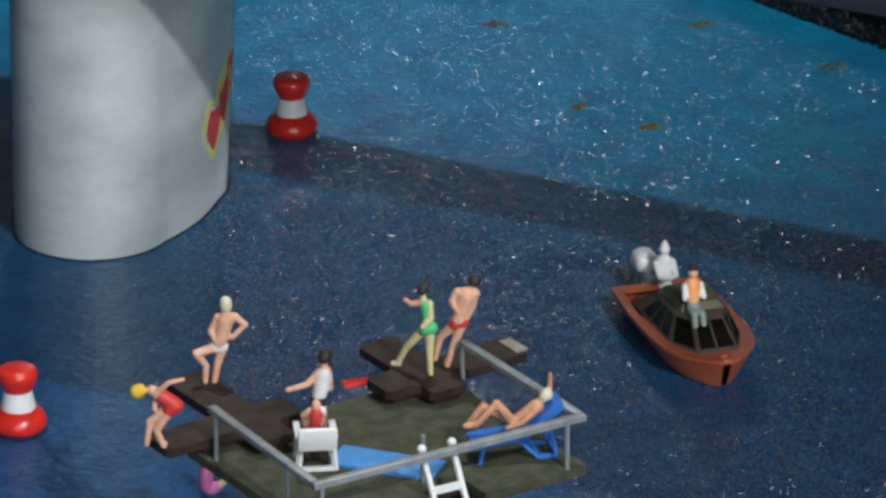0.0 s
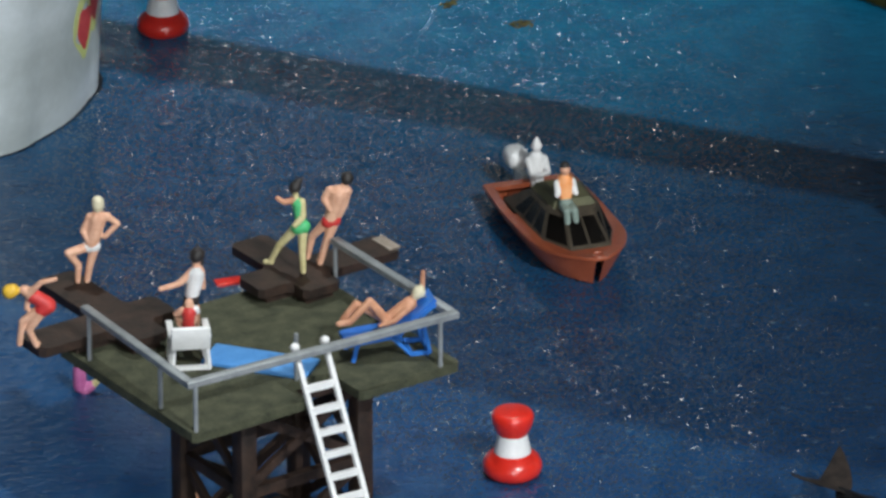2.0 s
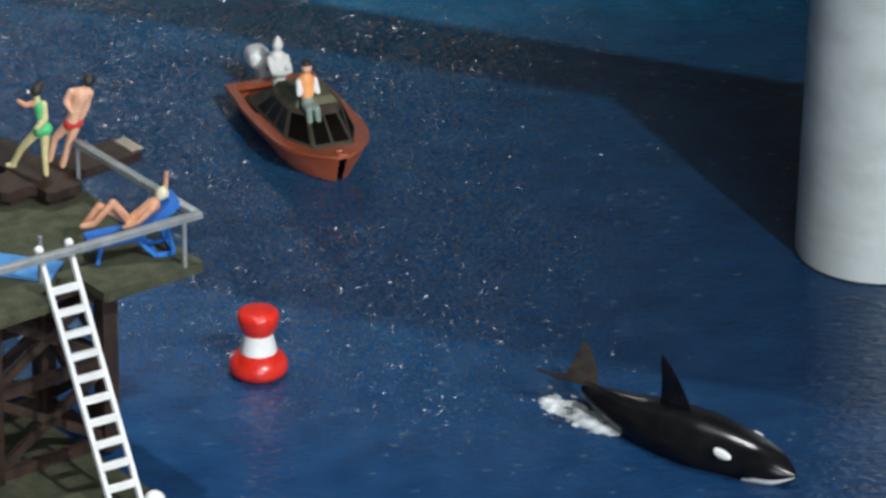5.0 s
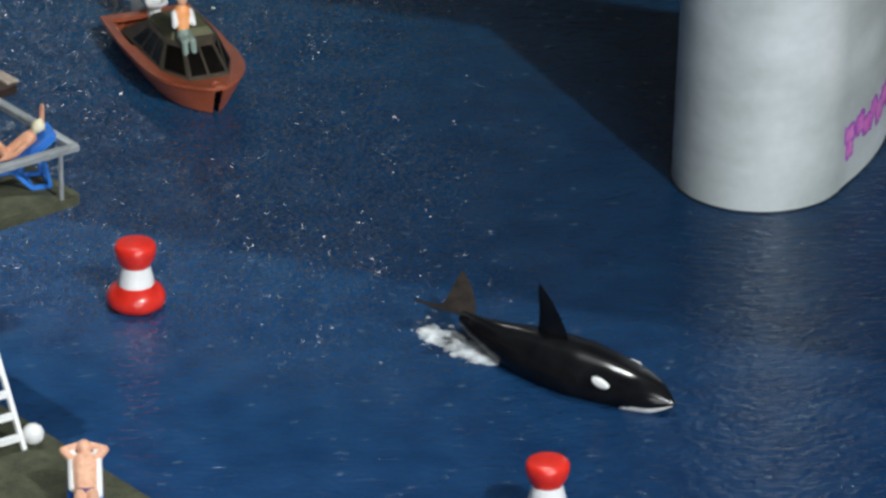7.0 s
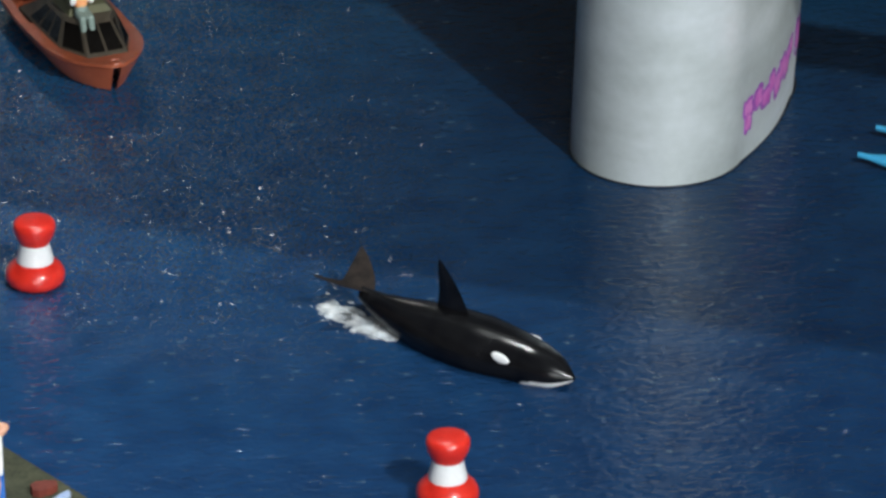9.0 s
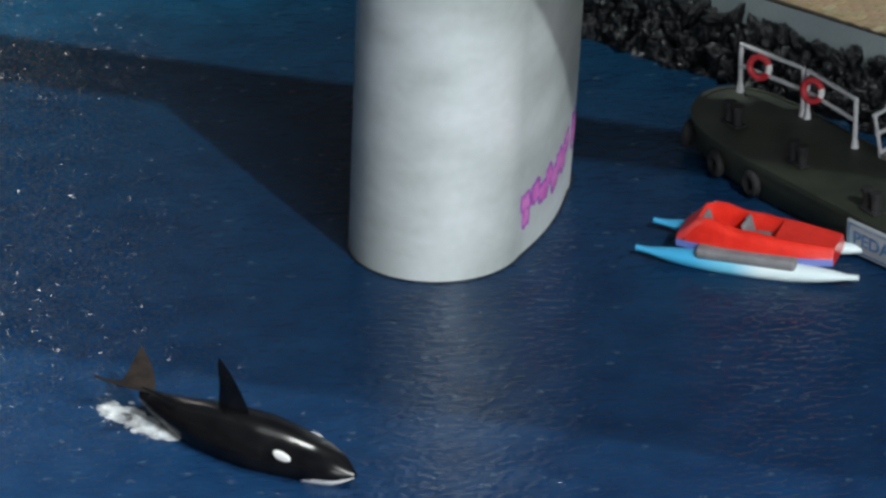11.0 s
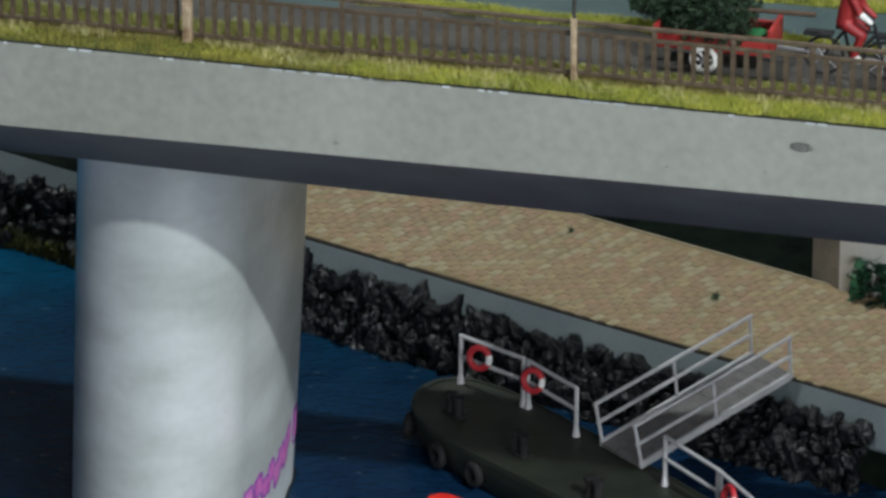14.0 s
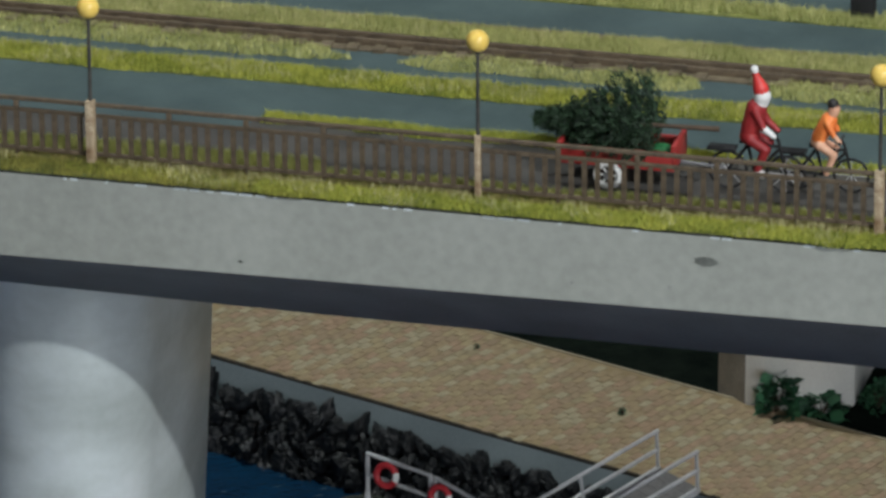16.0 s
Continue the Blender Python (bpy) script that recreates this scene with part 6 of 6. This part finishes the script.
def lamp_post(at, stout):
    ob = thing("street_lamp", at, "street lamp with a yellow globe on a thin dark pole", "street lamp", "bridge lamps")
    bm = bmesh.new()
    box(bm, (-stout, -stout, -0.3), (stout, stout, 14.2))
    soften(bm, 0.2)
    for v in bm.verts:
        v.co.x += 0.15 * math.sin(v.co.z * 1.3)
    part("sleeve", bm, RUSTPOST, ob, "flaking cream and rust sleeve post")
    bm = bmesh.new()
    bar(bm, (0, 0, 13.8), (0, 0, 32.8), 0.42, 0.36, 10)
    part("pole", bm, POLE, ob)
    bm = bmesh.new()
    ball(bm, (0, 0, 34.8), 2.4, sub=3)
    part("globe", bm, GLOBE, ob, "yellow lamp globe")
    bm = bmesh.new()
    bar(bm, (0, 0, 32.2), (0, 0, 33.2), 0.7, 0.9, 12)
    part("collar", bm, POLE, ob)
    return ob


lamp = lamp_post(BD @ Matrix.Translation((14.6, -20.6, 136.8)), 0.95)
lamp_post(BD @ Matrix.Translation((98.2, -20.6, 136.8)), 0.62)
for u in (-69.2, 182.6):
    m = BD @ Matrix.Translation((u, -20.6, 136.8))
    m.translation = m.translation * MM
    copy_thing(lamp, m)

REDT = mat("faded_red_board", (0.26, 0.018, 0.018), (0.40, 0.04, 0.035), 300, 0.5)

# ---- cargo trailer with a fir tree, bicycles with riders ----
ROADZ = 136.5
TR = BD @ Matrix.Translation((124.2, -2.0, ROADZ))
trailer = thing("cargo_trailer", TR, "red flat cargo trailer with white wheels on the bridge road", "trailer")
bm = bmesh.new()
box(bm, (-12, -5, 5.0), (12, 5, 6.0))
part("floor_board", bm, WOOD, trailer)
for lo, hi in (((-12.4, -5.4, 4.6), (12.4, -4.6, 8.8)), ((-12.4, 4.6, 4.6), (12.4, 5.4, 8.8))):
    bm = bmesh.new()
    box(bm, lo, hi)
    soften(bm, 0.2)
    part("side_board", bm, REDT, trailer, "red side board")
for x, top in ((-12.2, 9.2), (12.2, 10.4)):
    bm = bmesh.new()
    box(bm, (x - 0.5, -5.4, 5.0), (x + 0.5, 5.4, top))
    soften(bm, 0.2)
    part("end_board", bm, REDT, trailer, "red end board")
for y in (-6.2, 6.2):
    bm = bmesh.new()
    torus(bm, (-1.5, y, 3.1), (0, 1, 0), 2.5, 0.62, 28, 8)
    wheel = part("wheel", bm, WHITEP, trailer, "white spoked wheel")
    bm = bmesh.new()
    bar(bm, (-1.5, y - 0.5, 3.1), (-1.5, y + 0.5, 3.1), 0.8, seg=12)
    part("hub", bm, GREYP, wheel)
    for k in range(6):
        a = k * math.pi / 3
        bm = bmesh.new()
        bar(bm, (-1.5, y, 3.1), (-1.5 + 2.4 * math.cos(a), y, 3.1 + 2.4 * math.sin(a)), 0.2, seg=6)
        part("spoke", bm, WHITEP, wheel)
bm = bmesh.new()
bar(bm, (-1.5, -6.0, 3.1), (-1.5, 6.0, 3.1), 0.35, seg=8)
part("axle", bm, GREYP, trailer)
bm = bmesh.new()
bar(bm, (12, 0, 5.2), (22, 0, 4.6), 0.4, seg=8)
part("drawbar", bm, GREYP, trailer)
SACK = mat("dark_green_sack_cloth", (0.01, 0.10, 0.03), (0.03, 0.22, 0.07), 300, 0.7)
bm = bmesh.new()
ball(bm, (9.0, -1.5, 7.6), 2.5, 0, (1.2, 0.8, 0.75))
for v in bm.verts:
    v.co += v.normal * 0.5 * noise.noise(v.co * 0.8)
m = TR.copy()
m.translation = m.translation * MM
tagged(part("sack", bm, SACK, at=m), "bright green sack lying in the trailer", "sack")


def fir_tree(at):
    """A felled fir lying with its tip to the rear: whorls of twigs full of needles."""
    ob = thing("fir_tree", at, "dark green felled fir tree lying on the trailer", "tree")
    bm = bmesh.new()
    bar(bm, (21.5, 0, 5.2), (-17, 0, 4.2), 0.6, 0.2, 10)
    part("trunk", bm, BARK, ob)
    rng = random.Random(5)
    verts, faces = [], []
    for tier in range(17):
        s = (tier + 0.3) / 17
        reach = (12.4 * (1 - s) ** 1.05 + 0.7) * rng.uniform(0.82, 1.12)
        for limb in range(26 - tier):
            a = 2 * math.pi * (limb + rng.uniform(-0.35, 0.35)) / (26 - tier)
            L = reach * rng.uniform(0.7, 1.15)
            root = Vector((9.6 - 27 * s + rng.uniform(-0.5, 0.5), 0, 4.2))
            way = Vector((-0.3 + rng.uniform(-0.2, 0.2), math.cos(a), 0.85 * math.sin(a))).normalized()
            for k in range(46):
                f = rng.random() ** 0.7
                p = root + way * L * (0.12 + 0.88 * f) + Vector((rng.gauss(0, 0.35), rng.gauss(0, 0.4), rng.gauss(0, 0.35)))
                d = (way * 0.8 + Vector((rng.uniform(-1.0, 0.4), rng.uniform(-1, 1), rng.uniform(-1, 1)))).normalized() * rng.uniform(0.8, 1.7)
                e = d.cross(Vector((rng.uniform(-1, 1), rng.uniform(-1, 1), rng.uniform(-1, 1))))
                if e.length < 1e-3 or p.z < -0.4:
                    continue
                e = e.normalized() * 0.2
                n = len(verts)
                verts += [(p - e) * MM, (p + e) * MM, (p + d) * MM]
                faces.append((n, n + 1, n + 2))
    me = bpy.data.meshes.new("crown")
    me.from_pydata([tuple(v) for v in verts], [], faces)
    me.materials.append(LEAFD)
    cr = new("crown", me)
    cr.parent = ob
    return ob


fir_tree(BD @ Matrix.Translation((123.4, -2.0, ROADZ + 7.8)))


def bicycle(at):
    ob = thing("bicycle", at, "dark bicycle with thin wheels on the bridge road", "bicycle", "bicycles")
    for x in (-5.6, 5.6):
        bm = bmesh.new()
        torus(bm, (x, 0, 3.9), (0, 1, 0), 3.6, 0.3, 32, 6)
        w = part("wheel", bm, TYRE, ob)
        bm = bmesh.new()
        for k in range(8):
            a = k * math.pi / 4
            bar(bm, (x, 0, 3.9), (x + 3.5 * math.cos(a), 0, 3.9 + 3.5 * math.sin(a)), 0.08, seg=5)
        part("spokes", bm, ALU, w)
    for p, q in (((-5.6, 0, 3.9), (-1.8, 0, 9.2)), ((-1.8, 0, 9.2), (4.2, 0, 9.4)), ((-1.8, 0, 9.2), (-0.4, 0, 3.6)), ((-0.4, 0, 3.6), (4.2, 0, 8.8)), ((-5.6, 0, 3.9), (-0.4, 0, 3.6)), ((4.0, 0, 10.8), (5.6, 0, 3.9))):
        bm = bmesh.new()
        bar(bm, p, q, 0.32, seg=8)
        part("frame_tube", bm, TYRE, ob)
    bm = bmesh.new()
    bar(bm, (3.4, -2.2, 11.6), (3.4, 2.2, 11.6), 0.3, seg=8)
    bar(bm, (4.0, 0, 10.6), (3.4, 0, 11.6), 0.3, seg=8)
    part("handlebar", bm, TYRE, ob)
    bm = bmesh.new()
    box(bm, (-3.4, -0.9, 9.6), (-0.6, 0.9, 10.4))
    soften(bm, 0.3)
    part("saddle", bm, TYRE, ob)
    bm = bmesh.new()
    box(bm, (-9.4, -1.4, 8.0), (-4.0, 1.4, 8.5))
    part("luggage_rack", bm, TYRE, ob)
    return ob


B1 = BD @ Matrix.Translation((153.0, -2.0, ROADZ)) @ Matrix.Scale(1.1, 4)
bicycle(B1)
figurine("rider_figurine", B1 @ turned(0, 0, 0), [
    (-1.8, 0, 11.2, 1.8, -1.4, 0, 12.0, 1.9, 0), (-1.4, 0, 12.6, 1.9, -0.2, 0, 17.0, 2.1, 0), (-1.2, -1.2, 11.0, 1.2, 2.0, -1.5, 9.2, 1.0, 0), (2.0, -1.5, 9.2, 0.95, 0.4, -1.5, 5.2, 0.8, 0), (0.4, -1.5, 4.4, 0.85, 1.4, -1.5, 4.0, 0.8, 1), (-1.2, 1.2, 11.0, 1.2, 2.0, 1.5, 9.6, 1.0, 0), (2.0, 1.5, 9.6, 0.95, 0.4, 1.5, 6.0, 0.8, 0),
    (0, -1.8, 17.0, 0.9, 1.6, -2.0, 13.8, 0.75, 0), (1.6, -2.0, 13.8, 0.75, 3.6, -1.8, 12.2, 0.6, 1), (0, 1.8, 17.0, 0.9, 1.6, 2.0, 13.8, 0.75, 0), (1.6, 2.0, 13.8, 0.75, 3.6, 1.8, 12.2, 0.6, 0), (0.8, 0, 18.6, 1.5, 0.9, 0, 19.6, 1.75, 1), (0.6, 0, 21.0, 1.6, 0.0, 0, 22.6, 1.1, 2), (0.0, 0, 22.6, 1.0, -0.6, 0, 24.4, 0.6, 2), (-0.7, 0, 24.9, 0.85, -0.7, 0, 25.0, 0.85, 1)],
    (CRIMSON, WHITEC, REDC), "rider figurine in a dark red coat and pointed red cap", 0.98)
B2 = BD @ Matrix.Translation((166.6, 1.5, ROADZ))
bicycle(B2)
figurine("rider_figurine", B2, [
    (-1.8, 0, 11.2, 1.5, -1.4, 0, 11.8, 1.5, 1), (-1.4, 0, 12.4, 1.7, 0.8, 0, 16.6, 1.9, 0), (-1.2, -1.1, 11.0, 1.1, 2.2, -1.3, 9.0, 0.9, 1), (2.2, -1.3, 9.0, 0.85, 0.6, -1.3, 4.6, 0.7, 1), (-1.2, 1.1, 11.0, 1.1, 2.2, 1.3, 9.6, 0.9, 1), (2.2, 1.3, 9.6, 0.85, 0.6, 1.3, 5.2, 0.7, 1), (0.8, -1.7, 16.4, 0.85, 2.2, -1.9, 13.8, 0.7, 0), (2.2, -1.9, 13.8, 0.65, 3.6, -1.8, 12.2, 0.55, 1), (0.8, 1.7, 16.4, 0.85, 2.2, 1.9, 13.8, 0.7, 0), (1.8, 0, 18.6, 1.3, 1.9, 0, 19.4, 1.4, 1), (1.7, 0, 20.2, 1.35, 1.6, 0, 20.4, 1.35, 2)],
    (ORANGE, SKIN, HAIRD), "rider figurine in an orange shirt with black hair", 0.95)

# dark cabinet on the far verge
cabinet = thing("utility_cabinet", BD @ Matrix.Translation((153.6, 104.6, 136.8)), "black utility cabinet on the grassy far verge", "cabinet")
bm = bmesh.new()
box(bm, (-2.6, -2.0, -0.2), (2.6, 2.0, 10.5))
soften(bm, 0.35)
part("body", bm, TYRE, cabinet)
bm = bmesh.new()
box(bm, (-2.9, -2.3, 10.4), (2.9, 2.3, 11.2))
soften(bm, 0.25)
part("lid", bm, TYRE, cabinet)

# ---- quay plants and the far pier ----


def leafy(name, at, count, spread, tall, material, label, category, leaf=0.9, seed=1):
    ob = thing(name, at, label, category)
    rng = random.Random(seed)
    bm = bmesh.new()
    for k in range(5):
        a = rng.uniform(0, 6.3)
        bar(bm, (0, 0, -0.2), (spread * 0.5 * math.cos(a), spread * 0.5 * math.sin(a), tall * rng.uniform(0.5, 0.8)), 0.22, 0.08, 6)
    part("stem", bm, BARK, ob)
    verts, faces = [], []
    for i in range(count):
        a, f = rng.uniform(0, 6.3), rng.random()
        r = spread * (1 - 0.75 * f) * math.sqrt(rng.random())
        p = Vector((r * math.cos(a), r * math.sin(a), tall * f * (0.75 + 0.35 * noise.noise(Vector((a, seed, 0))))))
        d = Vector((math.cos(a), math.sin(a), rng.uniform(-0.3, 1.0))).normalized() * leaf * rng.uniform(0.6, 1.3)
        e = d.cross(Vector((rng.uniform(-1, 1), rng.uniform(-1, 1), 1))).normalized() * leaf * 0.45
        n = len(verts)
        verts += [p * MM, (p + d * 0.5 + e) * MM, (p + d) * MM, (p + d * 0.5 - e) * MM]
        faces.append((n, n + 1, n + 2, n + 3))
    me = bpy.data.meshes.new("leaves")
    me.from_pydata([tuple(v) for v in verts], [], faces)
    me.materials.append(material)
    lv = new("leaves", me)
    lv.parent = ob
    return ob


leafy("weed", turned(324.4, 1482.6, 17.4), 26, 0.9, 2.4, LEAFG, "small green weed growing from the paving", "weed", 0.8, 1)
leafy("weed", turned(298.4, 1527.9, 17.4), 16, 0.7, 1.7, LEAFG, "tiny green weed growing from the paving", "weed", 0.7, 2)
leafy("bush", turned(360.6, 1478.3, 16.4), 120, 4.4, 13.0, LEAFG, "dark green leafy bush at the white pier", "bush", 3.9, 3)
leafy("bush", turned(370.5, 1475.0, 16.4), 44, 3.6, 6.0, LEAFG, "low green leafy bush at the white pier", "bush", 4.4, 4)
leafy("bush", turned(385.0, 1478.0, 16.4), 260, 5.2, 8.0, LEAFG, "green leafy bush behind the promenade", "bush", 1.6, 5)
SHADEPIER = mat("tan_shade_plaster", (0.17, 0.15, 0.12), (0.28, 0.25, 0.205), 90, 0.85, bump=0.2)
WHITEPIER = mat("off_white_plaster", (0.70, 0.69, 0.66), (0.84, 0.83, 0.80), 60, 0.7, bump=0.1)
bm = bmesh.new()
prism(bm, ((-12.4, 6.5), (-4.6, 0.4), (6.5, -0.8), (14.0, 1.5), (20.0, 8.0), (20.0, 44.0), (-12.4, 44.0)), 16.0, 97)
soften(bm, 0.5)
# left-facing sides painted tan to stand for their shade
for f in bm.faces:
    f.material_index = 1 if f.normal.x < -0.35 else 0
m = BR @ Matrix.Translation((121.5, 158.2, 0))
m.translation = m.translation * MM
tagged(part("rear_pier", bm, (WHITEPIER, SHADEPIER), at=m), "off-white pier with chamfered corners behind the promenade", "pier")

# ---- spray paint on the piers: blocky unreadable letters in two tones ----


def graffiti(pu, pn, rear, spots, tones, label, balloon=False):
    ob = thing("graffiti", BR @ Matrix.Translation((pu, pn, 0)), label, "graffiti")
    rng = random.Random(8)
    for n0, z0, w, h in spots:
        drop = [(0.0, -0.58), (0.3, -0.32), (0.52, 0.02), (0.52, 0.36), (0.28, 0.56), (0.0, 0.5), (-0.28, 0.56), (-0.52, 0.36), (-0.52, 0.02), (-0.3, -0.32)]
        base = [(-0.5, -0.5), (-0.1, -0.62), (0.2, -0.42), (0.5, -0.55), (0.62, -0.1), (0.45, 0.15), (0.55, 0.5), (0.1, 0.62), (-0.25, 0.45), (-0.5, 0.55), (-0.6, 0.1)]
        base = [(x + rng.uniform(-0.1, 0.1), y + rng.uniform(-0.1, 0.1)) for x, y in (drop if balloon else base)]
        for grow, lift, tone in ((1.12, 0.05, 1), (0.74, 0.11, 0)):
            bm = bmesh.new()
            ring = rounded([(n0 + x * w * grow * (1.0 if balloon else 0.84), z0 + y * h * grow * (1.0 if balloon else 0.9)) for x, y in base], 2)
            lo, hi = [], []
            for n, z in ring:
                f = (z + 1) / 100
                R, c, R0 = (18.9 + 1.3 * f, -0.4 + 1.6 * f, 18.9) if balloon else (19.4 + 0.35 * f, -0.9 + 3.55 * f, 19.4)
                back = rear - 3.5 * (1 - f) ** 2.5
                u = c + R * (math.sqrt(max(0.0, 1 - ((17.7 - n) / R0) ** 2)) if n < 17.7 else (math.sqrt(max(0.0, 1 - ((n - back) / R0) ** 2)) if n > back else 1.0))
                u += bulge(n, 17.7, back)
                lo.append(bm.verts.new((u - 0.1, n, z)))
                hi.append(bm.verts.new((u + lift, n, z)))
            k = len(ring)
            bm.faces.new(hi)
            for i in range(k):
                bm.faces.new((lo[i], lo[(i + 1) % k], hi[(i + 1) % k], hi[i]))
            part("letter_fill" if tone == 0 else "letter_outline", bm, tones[tone], ob)
    return ob


graffiti(-5, 0, 57.0, ((20.2, 12.6, 5.0, 4.6), (20.4, 8.8, 3.8, 5.0), (25.6, 12.8, 4.8, 5.4), (29.8, 11.4, 5.6, 5.0), (33.2, 13.6, 4.8, 5.4), (37.2, 11.4, 5.4, 6.2), (41.0, 13.8, 5.6, 5.6), (45.2, 12.8, 5.2, 6.6), (49.4, 15.2, 4.6, 5.2), (58.0, 14.6, 6.4, 8.4)), (MAGENTA, VIOLET), "magenta and violet sprayed lettering on the pier")
graffiti(-301.2, 2.7, 49.0, ((41.0, 20.0, 11.0, 14.5), (47.6, 25.6, 9.6, 13.5), (53.0, 31.0, 8.4, 12.0), (57.0, 36.0, 6.0, 8.5)), (SPRAYR, SPRAYY), "red sprayed lettering with yellow outline on the pier", True)

# weed patches drifting on the far water
for i, (x, y, r) in enumerate(((13.5, 1668, 2.6), (51.0, 1601, 2.4), (33.5, 1614, 1.8), (98.0, 1640, 3.4), (66.0, 1668, 2.0))):
    rng = random.Random(20 + i)
    bm = bmesh.new()
    for k in range(70):
        a, d = rng.uniform(0, 6.3), r * math.sqrt(rng.random()) * rng.uniform(0.5, 1.2)
        ball(bm, (1.5 * d * math.cos(a), d * math.sin(a), 0.02), rng.uniform(0.15, 0.5), 0, (1.5, 1, 0.5), 1)
    tagged(part("weed_patch", bm, MOSS, at=turned(x * MM, y * MM, 0, rng.uniform(0, 90))), "dark green weed patch floating on the water", "water weed", "water weeds")

# dark joint between the fascia and the grassy verge, with flakes of white paint
bm = bmesh.new()
box(bm, (-160, -27.75, 135.9), (260, -27.2, 136.25))
climb(bm)
part("edge_joint", bm, TYRE, bridge, "dark joint behind the fascia", smooth=False)
bm = bmesh.new()
rnd = random.Random(31)
x = -60.0
while x < 230:
    w = rnd.uniform(0.5, 3.5)
    box(bm, (x, -28.05, lip(x) - 0.3), (x + w, -27.7, lip(x + w) + 0.02 + rnd.uniform(0, 0.05)))
    x += w + rnd.choice((0.5, 0.8, 1.6, 6, 15))
tagged(part("chipped_paint", bm, PIER, bridge, "chipped white paint on the edge", smooth=False), kind="stuff")

# ---- bricks of the promenade, laid askew to the kerb ----
rnd = random.Random(17)
lay = Matrix.Rotation(radians(88), 4, "Z")
bl, bw = 4.0, 2.3
bm = bmesh.new()
box(bm, (-bl / 2 + 0.09, -bw / 2 + 0.09, 0), (bl / 2 - 0.09, bw / 2 - 0.09, 0.35))
soften(bm, 0.08, 1)
first_brick = part("brick", bm, BRICK, pavement, smooth=False)
brick_mesh = first_brick.data
bpy.data.objects.remove(first_brick)
far = bmesh.new()
spots = []
for j in range(-90, 90):
    for i in range(-90, 90):
        p = lay @ Vector(((i + 0.5 * (j % 2)) * bl, j * bw, 0))
        if -62 < p.x < 150 and 14.4 < p.y < 60.4:
            spots.append(p)
spots.sort(key=lambda p: p.y + 0.12 * abs(p.x - 45))
for k, p in enumerate(spots):
    q = Matrix.Translation((p.x + rnd.uniform(-0.06, 0.06), p.y, 17.2 + rnd.uniform(0, 0.08))) @ lay
    if k < 300:
        q.translation = q.translation * MM
        ob = new("brick", brick_mesh)
        ob.parent = pavement
        ob.matrix_local = q
    else:
        box(far, (-bl / 2 + 0.09, -bw / 2 + 0.09, 0), (bl / 2 - 0.09, bw / 2 - 0.09, 0.35), 0, q)
rest = part("far_bricks", far, BRICKS, pavement, smooth=False)
tagged(rest, kind="stuff")

# ---- pale stones and a mooring post by the pontoon's end ----
PEBBLE = mat("blue_grey_stone", (0.10, 0.125, 0.14), (0.30, 0.34, 0.36), 300, 0.7, bump=0.4)
rnd = random.Random(41)
for k in range(26):
    bm = bmesh.new()
    r = rnd.uniform(1.3, 2.5)
    bmesh.ops.create_icosphere(bm, subdivisions=2, radius=r)
    for v in bm.verts:
        v.co *= 1 + 0.35 * noise.noise(v.co * 0.6 + Vector((k * 5.0, 0, 0)))
        v.co.z *= 0.8
    ax, ay = 316.0 + rnd.gauss(6, 5.0), 1358.0 + rnd.gauss(0, 4.5)
    tagged(part("stone", bm, PEBBLE, at=turned(ax * MM, ay * MM, (0.5 * r + (2.2 if k % 3 == 0 else 0)) * MM, rnd.uniform(0, 360))), "blue-grey stone lying in the shallow water", "stone", "pale stones")
bm = bmesh.new()
bar(bm, (0, 0, -0.5), (0, 0, 16), 0.95, 0.85, 10)
for v in bm.verts:
    v.co.x += 0.15 * math.sin(v.co.z)
tagged(part("mooring_post", bm, BARK, at=turned(310.2 * MM, 1352.5 * MM, 0)), "brown wooden mooring post in the water", "post")

# smudges on the fascia
SMUDGE = mat("dark_grey_smudge", (0.24, 0.25, 0.225), (0.33, 0.345, 0.315), 900, 0.8)
for u, z, w, h in ((148.2, 131.0, 2.6, 1.1), (49.0, 120.6, 0.6, 0.4), (120.0, 123.4, 0.4, 0.3), (140.6, 124.6, 0.4, 0.4)):
    bm = bmesh.new()
    ring = [bm.verts.new((u + w * math.cos(k * 0.393) * (1 + 0.15 * math.sin(3 * k)), -28.03, z + h * math.sin(k * 0.393))) for k in range(16)]
    bm.faces.new(ring)
    bmesh.ops.solidify(bm, geom=bm.faces[:], thickness=0.05)
    part("stain", bm, SMUDGE, bridge, "dark smudge on the concrete", smooth=False)
